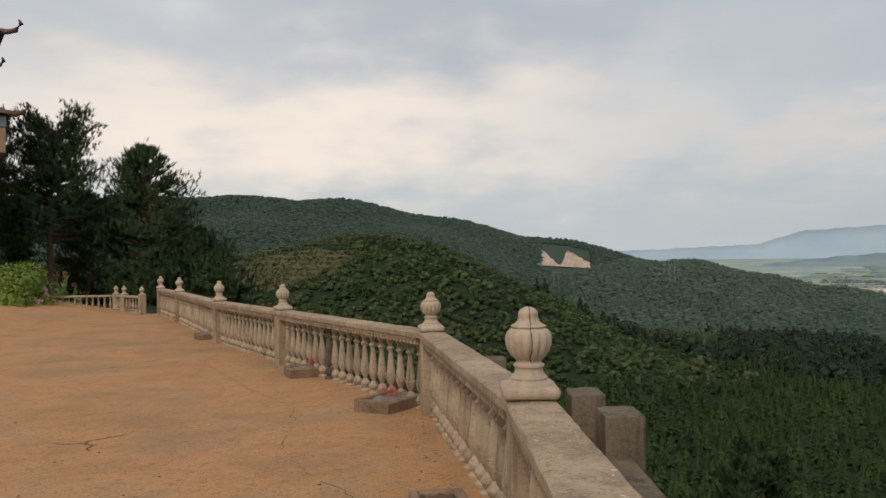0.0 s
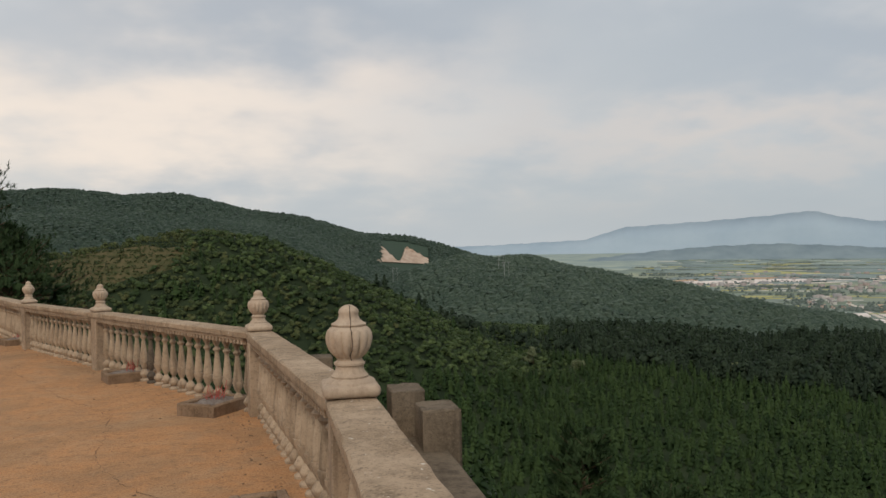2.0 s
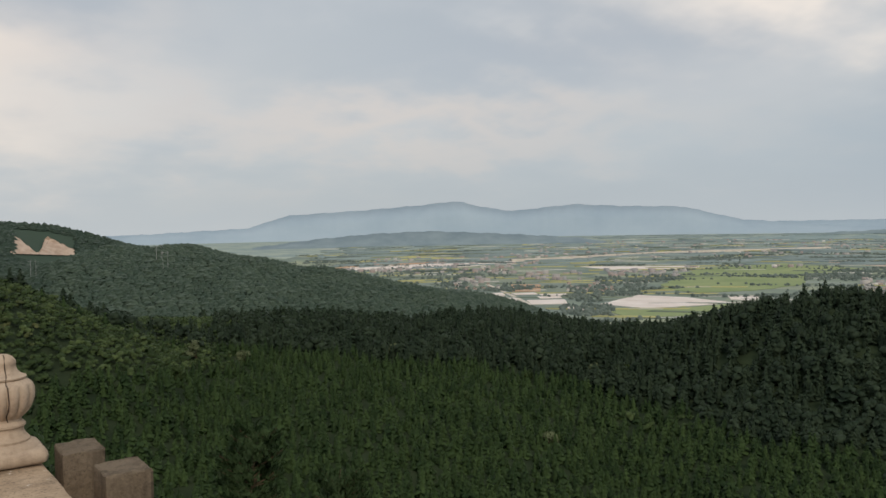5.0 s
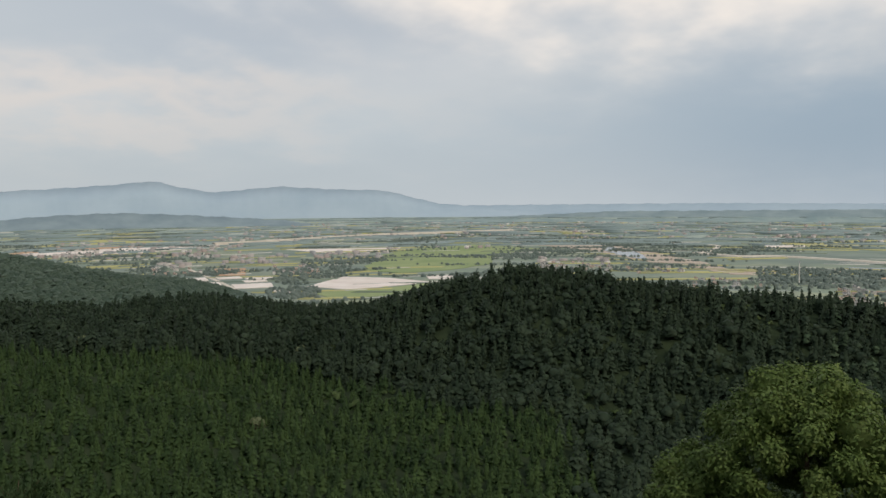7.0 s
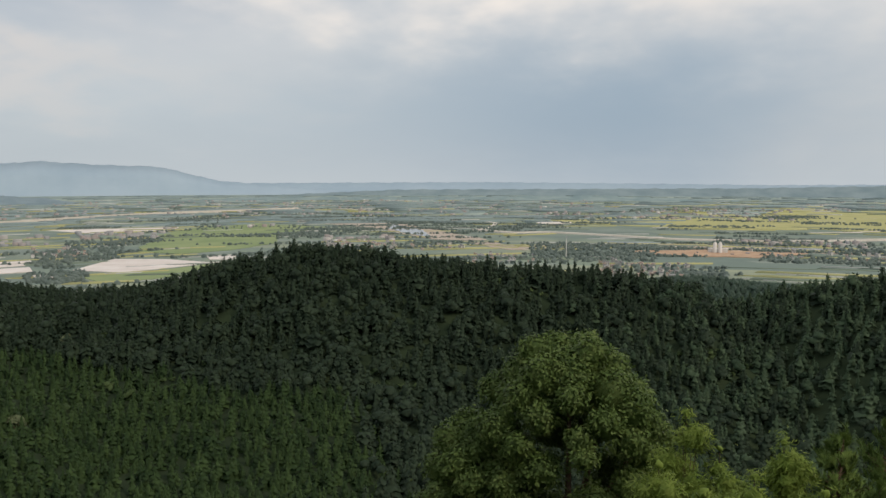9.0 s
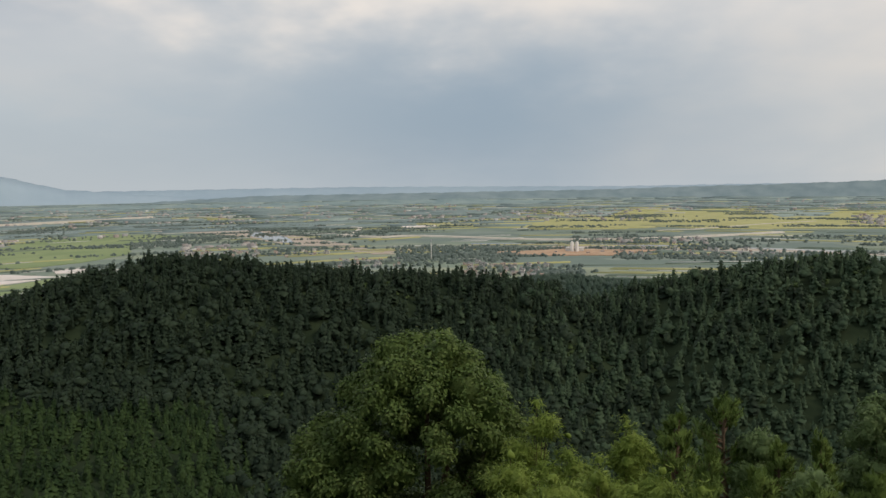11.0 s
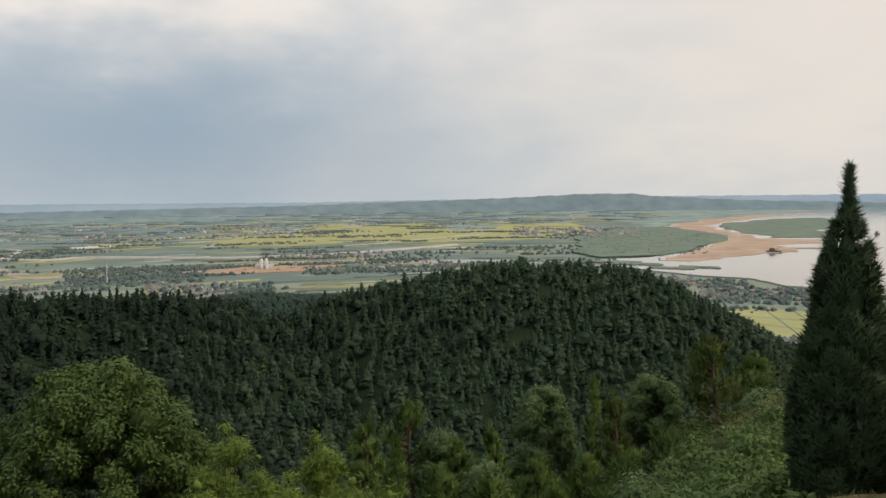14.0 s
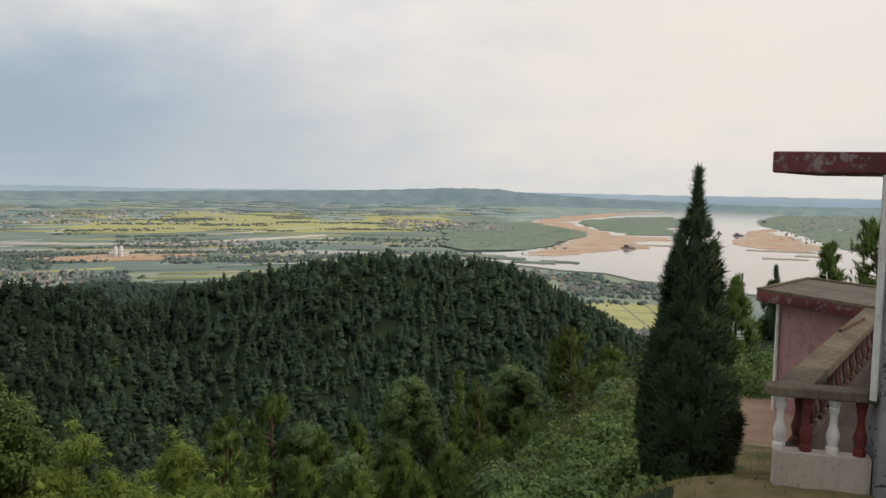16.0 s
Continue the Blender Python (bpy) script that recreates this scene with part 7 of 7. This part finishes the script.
def cypress(base, height, radius, n, label, seed, lumps=330):
    """A columnar cypress: lumps of upright scale sprays, deep gaps between them, a feathery leader."""
    rng = np.random.default_rng(seed)
    e = tree_thing("cypress", base, label, "cypress", "cypresses")
    mass("trunk", *tube([(0, 0, -0.4), (0.02, 0, height * 0.5), (0, 0, height * 0.9)], [0.07, 0.05, 0.015], 8), BARK, e, "", True)

    def prof(u):
        return np.interp(u, (0.0, 0.03, 0.10, 0.20, 0.30, 0.41, 0.51, 0.62, 0.72, 0.80, 0.86, 0.91, 0.95, 1.0), (0.50, 0.74, 0.90, 1.0, 0.97, 0.89, 0.77, 0.64, 0.52, 0.45, 0.30, 0.15, 0.05, 0.0))

    lu = rng.uniform(0, 1, lumps) ** 1.25
    la = rng.uniform(0, 2 * np.pi, lumps)
    lr = radius * (0.04 + 0.25 * prof(lu)) * rng.uniform(0.7, 1.25, lumps)
    rad = radius * prof(lu) * rng.uniform(0.74, 1.0, lumps) - 0.45 * lr
    c = np.stack([rad * np.cos(la), rad * np.sin(la), height * (0.05 + 0.90 * lu)], 1)
    k = rng.choice(lumps, n, p=lr**2 / (lr**2).sum())
    d = unit(rng.normal(0, 1, (n, 3)) + 0.9 * np.stack([np.cos(la[k]), np.sin(la[k]), 0 * k + 0.25], 1))
    pos = c[k] + d * (lr[k] * rng.uniform(0.75, 1.1, n))[:, None] * (1, 1, 1.5)
    way = unit(0.55 * d + np.stack([0.35 * np.cos(la[k]), 0.35 * np.sin(la[k]), 0 * k + 0.75], 1))
    nrm = unit(d + 0.6 * np.stack([np.cos(la[k]), np.sin(la[k]), 0 * k + 0.1], 1))
    parts = [blades(pos, way, 5, 0.105, 0.0085, rng, 0.42, nrm)]
    # the leader and side shoots that stand out of the outline
    z = height * rng.uniform(0.86, 1.0, 260)
    q = radius * 0.36 * (1 - z / height) ** 0.8 * 1.8
    a = rng.uniform(0, 2 * np.pi, 260)
    o = np.stack([np.cos(a), np.sin(a), 0 * a], 1)
    parts.append(blades(o * (q * rng.uniform(0.1, 1.0, 260))[:, None] + z[:, None] * (0, 0, 1), unit(0.5 * o + (0, 0, 1)), 5, 0.12, 0.008, rng, 0.35, unit(o + (0, 0, 0.3))))
    g = 14
    zz = np.linspace(0, 1, 12)
    v = np.array([(radius * 0.60 * prof(u) * math.cos(2 * math.pi * i / g), radius * 0.60 * prof(u) * math.sin(2 * math.pi * i / g), height * (0.07 + 0.83 * u)) for u in zz for i in range(g)])
    f = [(j * g + i, j * g + (i + 1) % g, (j + 1) * g + (i + 1) % g) for j in range(11) for i in range(g)] + [(j * g + i, (j + 1) * g + (i + 1) % g, (j + 1) * g + i) for j in range(11) for i in range(g)]
    parts.append((v, np.array(f)))
    mass("crown", *join(parts), CYPRESS, e, "dense dark scale foliage")
    return e


def spot(az, d, drop=0.15):
    """A place on the ground seen from the terrace end."""
    v = Vector((0.2, -0.2, 0)) + heading(az) * d
    v.z = float(land_z([(v.x, v.y)])[0]) - drop
    return v


def by_top(az, d, el):
    """Place and height of a tree whose top shows at that elevation."""
    p = spot(az, d)
    return p, 1.95 + d * math.tan(radians(el)) - p.z


def loose_batten():
    """A weathered batten left lying along the coping of the veranda."""
    q = CORNER + BACK * 4.65 + Vector((-0.84, -0.542, 0)) * 0.07
    e = empty("wooden_batten", frame_at(q, BACK, RAIL_Z + 0.001) @ pose(0, 0, 0, 0, 0, -4), "dark weathered batten lying on the veranda coping", "batten")
    part("batten", box(bmesh.new(), -0.75, 0.75, -0.025, 0.025, 0, 0.04, 0.004), BARK, e)


def build_right():
    veranda()
    loose_batten()
    hut()
    dirt = plain_mat("pink_dirt", (0.34, 0.21, 0.14), (0.45, 0.31, 0.23), 1.1, 0.95, 0.1)
    ground_patch("dirt_yard", 12.0, -11.9, 4.6, 2.3, -48, dirt, 0.03, "trodden orange dirt path by the hut", 3)
    verge = plain_mat("weedy_earth", (0.115, 0.115, 0.045), (0.235, 0.175, 0.095), 1.6, 0.95, 0.1, 0.0, 8.0)
    ground_patch("grass_verge", 8.0, -8.2, 3.4, 2.2, -45, verge, 0.07, "weedy grass verge beside the veranda", 5)
    p, h = by_top(130.2, 10.4, 1.55)
    p.z, h = p.z - 0.22, h + 0.22
    cypress(p, h, 0.565, 24000, "tall dark green cypress with a feathery tip", 2)
    p, h = by_top(135.3, 27.5, -4.9)
    cypress(p, h, 0.46, 3200, "small slim cypress behind the hut", 3, 90)
    shoots, slope = "young pine with upright green shoots", "young pine on the slope below the terrace"
    for az, d, el, sp, mat, seed, lab in ((132.9, 24, -5.6, 0.9, PINE_NEAR, 21, "young light green pine beside the path"), (138.4, 29, -3.1, 1.5, PINE_NEAR, 22, "bushy green pine behind the hut"),
                                         (141.2, 28, -1.6, 1.8, PINE_NEAR, 23, "bushy green pine behind the hut"), (100.8, 24, -14.6, 1.6, PINE_NEAR, 24, shoots), (97.3, 22, -15.8, 1.3, PINE_NEAR, 25, shoots),
                                         (104.0, 22.5, -17.2, 1.2, PINE_NEAR, 26, shoots), (106.8, 22, -16.5, 1.2, PINE_NEAR, 27, shoots), (113.8, 25, -12.8, 0.8, PINE_NEAR, 28, "slim young pine on the slope"),
                                         (115.4, 24, -14.1, 1.1, OLIVE, 29, "olive-tinged pine on the slope"), (122.2, 26, -9.9, 1.5, OLIVE, 30, "olive-tinged pine with bare spiky tips"),
                                         (124.6, 28, -11.0, 1.1, PINE_NEAR, 31, slope), (109.7, 18.5, -18.3, 1.1, PINE_NEAR, 32, slope), (113.5, 18.5, -18.2, 1.0, PINE_NEAR, 33, slope), (99.5, 17.5, -18.6, 1.1, PINE_NEAR, 34, slope),
                                         (103.2, 17.5, -19.3, 1.1, PINE_NEAR, 36, slope), (106.6, 16.5, -19.8, 1.0, PINE_NEAR, 37, slope), (116.8, 18, -18.0, 0.7, PINE_NEAR, 38, slope), (120.9, 17.5, -16.7, 0.9, PINE_NEAR, 39, slope),
                                         (111.3, 15.5, -20.6, 0.9, PINE_NEAR, 40, slope), (115.2, 15, -20.8, 0.9, PINE_NEAR, 41, slope)):
        p, h = by_top(az, d, el)
        pine_tree(p, h, sp * 1.2, 0.06, mat, lab, seed, 60, 0.20, 13, 0.0, 1, 14, 1.7, 0.34, crown_top=0.15)
    p, h = by_top(79.5, 23.5, -10.2)
    lobes = even_dome(0.0, 0.0, 2.9, 3.6, h * 0.98, h * 0.02, 84, 0.62, 2) + even_dome(-0.3, 2.7, 2.2, 2.3, h * 0.66, h * 0.02, 40, 0.58, 3) + even_dome(0.2, -2.2, 1.9, 1.5, h * 0.52, h * 0.02, 22, 0.52, 4)
    leafy_tree("camphor_tree", p, lobes, 96000, 0.135, 0.034, CAMPHOR, "large round-crowned camphor tree on the slope below", 12, 0.45, 0.28, "tree", 0.66, per=20, clump=0.19)
    for az, d, el, rr, seed, n in ((87.5, 20, -14.9, 0.8, 41, 5200), (89.8, 20, -17.2, 0.8, 42, 4200), (93.9, 20, -16.3, 0.75, 43, 5000), (92.0, 18, -18.8, 0.9, 44, 3800), (85.6, 18, -18.6, 1.0, 45, 4000), (96.5, 18, -19.3, 0.8, 46, 3400), (99.2, 15.5, -20.3, 0.7, 47, 3000), (88.6, 16.5, -20.2, 1.0, 48, 3600), (94.5, 15.8, -20.7, 0.9, 49, 3400)):
        p, h = by_top(az, d, el)
        leafy_tree("bamboo_clump", p, [(x, y, z, q) for x, y, z, q in dome(rr, rr, h * 0.66, h * 0.25, 13, rr * 0.40, seed)] + [(0.05, 0, h * 0.93, rr * 0.16), (0, 0.05, h * 0.80, rr * 0.30)], n, 0.17, 0.014, BAMBOO,
                   "feathery yellow-green bamboo clump", seed, 0.5, 0.05, "bamboo", 0.70, "bamboo clumps", 0.30, per=16, clump=0.13)
    for az, d, el, rr, seed, n, lab in ((110.3, 26, -13.0, 1.4, 51, 14000, "dark glossy evergreen tree on the slope"), (118.0, 27, -11.8, 1.3, 52, 14000, "round dark evergreen tree on the slope"), (102.8, 23.5, -16.2, 0.9, 53, 6000, "grey-green leafy tree among the pines"), (106.2, 19.5, -18.7, 0.55, 54, 4000, "grey-green leafy shrub among the pines"),
                                        (125.9, 21, -13.6, 0.6, 55, 4000, "glossy pale-leaved shrub beside the cypress"), (118.7, 14.0, -20.2, 0.7, 56, 4000, "dark leafy shrub among the pines")):
        p, h = by_top(az, d, el)
        leafy_tree("evergreen_tree", p, dome(rr, rr, h * 0.95, h * 0.02, 64, 0.36, seed), n, 0.13, 0.026, SHADE_TREE, lab, seed, 0.5, 0.12, "tree", 0.78, per=18, clump=0.14)
    for az, d, el, rr, seed, n in ((127.4, 11.8, -16.2, 0.8, 61, 3600), (124.6, 11.5, -17.4, 0.9, 62, 3800), (126.3, 14.0, -15.0, 0.8, 63, 3200), (122.4, 11.5, -19.4, 0.85, 64, 3600), (120.2, 11.5, -21.4, 0.9, 65, 3600), (125.0, 9.6, -20.6, 0.8, 71, 3600), (122.0, 9.0, -23.6, 0.8, 72, 3400), (128.0, 9.8, -19.2, 0.7, 73, 3200), (121.4, 14.5, -18.8, 0.7, 76, 3000), (121.0, 10.3, -20.6, 0.8, 78, 3400), (123.3, 9.6, -20.0, 0.8, 79, 3400), (119.2, 11.5, -22.2, 0.8, 80, 3200),
                                   (121.5, 15.5, -17.0, 0.9, 81, 3000), (123.5, 15.0, -16.2, 0.9, 82, 3000), (125.0, 16.0, -15.0, 0.9, 83, 3000), (122.6, 13.0, -18.0, 0.9, 84, 3200), (124.2, 13.0, -17.0, 0.9, 85, 3200), (126.4, 12.6, -15.8, 0.8, 86, 3200),
                                   (120.2, 14.0, -18.8, 0.9, 87, 3000), (119.0, 13.5, -20.4, 0.9, 88, 3000), (126.8, 16.5, -14.2, 0.9, 89, 2600), (121.0, 12.2, -19.6, 0.8, 90, 3000), (123.0, 11.0, -19.0, 0.7, 91, 3000), (125.8, 10.8, -18.2, 0.7, 92, 3000), (124.0, 9.2, -22.0, 0.7, 93, 3000),
                                   (132.5, 19.0, -11.3, 1.3, 66, 3600), (134.5, 20.5, -10.9, 1.3, 67, 3600), (130.9, 20.5, -11.7, 1.2, 68, 3000), (136.3, 21.5, -10.6, 1.2, 69, 3000), (128.6, 17.5, -13.0, 1.0, 70, 2600)):
        p, h = by_top(az, d, el)
        if h < 0.9:
            p.z, h = p.z - 0.9 + h, 0.9
        leafy_tree("bush", p, dome(rr, rr, h * 0.85, h * 0.12, 18, rr * 0.32, seed), int(n * 1.5), 0.09, 0.022, BUSH, "light green leafy bush on the bank", seed, 0.2, 0.04, "bush", 0.62, "bushes on the bank", 0.15, per=14, clump=0.10)
    p, h = by_top(20.6, 34, -14.2)
    pine_tree(p, h, 3.6, 0.08, PINE_SHADY, "bushy dark green pine below the terrace wall", 35, 150, 0.28, 16, 0.0, 2, 13, 1.3, 0.42)
    p, h = by_top(26.5, 36, -17.5)
    pine_tree(p, h, 2.9, 0.08, PINE_SHADY, "bushy dark green pine below the terrace wall", 36, 110, 0.28, 16, 0.0, 2, 12, 1.3, 0.42)
    soil = plain_mat("orchard_soil", (0.050, 0.058, 0.025), (0.105, 0.088, 0.046), 0.35, 0.95, 0.1)
    c = heading(-11.3) * 311
    ground_patch("orchard_ground", c.x, c.y, 28, 15, 0, soil, 0.35, "terraced orange orchard soil on the hillside", 8)
    # undergrowth over the slope, grass round the yard
    rng = np.random.default_rng(77)
    xy = scatter(62, 127, 9, 46, 1.5, rng)
    z = land_z(xy)
    k = z < -1.6
    shapes = [broad_shape(210, np.random.default_rng(s + 300), 0.62, 4, False) for s in range(5)]
    plant("undergrowth", shapes, xy[k], rng.uniform(0.45, 1.0, k.sum()) * np.where(np.hypot(xy[k, 0], xy[k, 1]) > 28, 1.7, 1.0), "dark tangled undergrowth on the slope", "shrubs", SCRUB, rng, 0.2, (1.1, 1.7), z[k])
    xy = scatter(116, 146, 5, 24, 0.095, rng)
    c = np.hypot((xy[:, 0] - 12.0) * 0.67 - (xy[:, 1] + 11.9) * 0.74, ((xy[:, 0] - 12.0) * 0.74 + (xy[:, 1] + 11.9) * 0.67) * 1.6)
    xy = xy[(c > 3.2) & (rng.uniform(0, 1, len(xy)) < 0.95)]
    z = land_z(xy)
    pos = np.column_stack([xy, z])
    way = np.column_stack([rng.normal(0, 0.3, (len(xy), 2)), np.ones(len(xy))])
    tagged(mass("grass", *blades(pos, unit(way), 4, 0.15, 0.009, rng, 0.5), GRASS), "rough grass and weeds round the yard", "grass", kind="stuff")


def sight(az, el):
    """The first ground that a sight line meets."""
    for r in np.arange(60, 2600, 1.5):
        p = heading(az) * float(r)
        z = float(land_z([(p.x, p.y)])[0])
        if z > EYE + r * math.tan(radians(el)):
            return Vector((p.x, p.y, z))
    return on_plain(az, el)


def build_far_things():
    """Pale trees in the wood, poles on the ridge, a mast, a works tower, barges."""
    for k, (az, el, h) in enumerate(((42.5, -15.9, 5.5), (20.9, -9.7, 6.5), (17.8, -9.2, 8.0), (45.7, -11.0, 6.0), (31.5, -9.6, 6.0), (16.4, -10.6, 6.0), (47.9, -10.9, 5.0), (24.4, -8.6, 6.0), (41.0, -11.4, 5.0), (36.5, -13.0, 5.0))):
        p = sight(az, el)
        leafy_tree("pale_tree", p + Vector((0, 0, -0.4)), dome(h * 0.42, h * 0.42, h * 0.7, h * 0.3, 8, h * 0.18, 200 + k), 420, 0.75, 0.22, PALE_BLOOM if k < 5 else BROAD, "pale blossoming tree standing among the pines" if k < 5 else "round broad-leaved tree among the pines", 200 + k, 0.2, 0.12, "tree", 0.8)
    steel = plain_mat("galvanised_steel", (0.36, 0.37, 0.38), (0.44, 0.45, 0.46), 1.0, 0.5)
    white = plain_mat("white_walls", (0.66, 0.64, 0.61), (0.74, 0.72, 0.69), 0.2)
    for az, el in ((8.0, -3.2), (16.0, -3.0), (15.6, -2.5)):
        p = sight(az, el)
        e = empty("power_pole", Matrix.Translation(p), "tall steel power pole standing on the wooded ridge", "power pole", "power poles")
        for dx in (-2.2, 2.2):
            mass("leg", *tube([(dx, 0, -2), (dx, 0, 17)], [0.13, 0.10], 5), steel, e)
        mass("crossarm", *tube([(-4.5, 0, 15.5), (4.5, 0, 15.5)], [0.1, 0.1], 4), steel, e)
    p = on_plain(80.14, -5.75)
    e = empty("radio_mast", Matrix.Translation(p), "slender pale radio mast above a wood", "mast")
    mass("shaft", *tube([(0, 0, -1), (0, 0, 24)], [0.55, 0.35], 6), white, e)
    mass("antenna", *tube([(0, 0, 24), (0, 0, 27)], [0.8, 0.8], 6), steel, e)
    p = on_plain(90.2, -5.2)
    e = empty("works_tower", Matrix.Translation(p) @ pose(0, 0, 0, 0, 0, -91), "white concrete works with twin silos", "factory")
    part("silo", lathe(bmesh.new(), [(2.6, -1), (2.6, 13), (0.6, 15.5)], 12), white, e)
    again(bpy.data.objects[e.children[0].name], e, Matrix.Translation((6.5, 0, 0)))
    part("shed", box(bmesh.new(), -9, 16, 3, 12, -1, 6), white, e)
    hull = plain_mat("rusty_hull", (0.10, 0.09, 0.09), (0.17, 0.14, 0.12), 0.4)
    for az, el, w in ((125.6, -4.28, 22), (132.8, -3.10, 20), (131.6, -3.0, 10), (134.4, -2.15, 18)):
        p = on_plain(az, el)
        e = empty("barge", Matrix.Translation((p.x, p.y, PLAIN + 2.4)) @ pose(0, 0, 0, 0, 0, -az + 12), "dark dredging barge moored on the river", "barge", "barges")
        bm = box(bmesh.new(), -w / 2, w / 2, -4, 4, -0.6, 2.0, 0.5)
        part("hull", bm, hull, e)
        part("cabin", box(bmesh.new(), -w * 0.3, w * 0.05, -2.5, 2.5, 2.02, 6.0), hull, e)
        mass("derrick", *tube([(w * 0.1, 0, 2), (w * 0.38, 0, 8.5)], [0.4, 0.25], 5), hull, e)


build_right()
build_far_things()
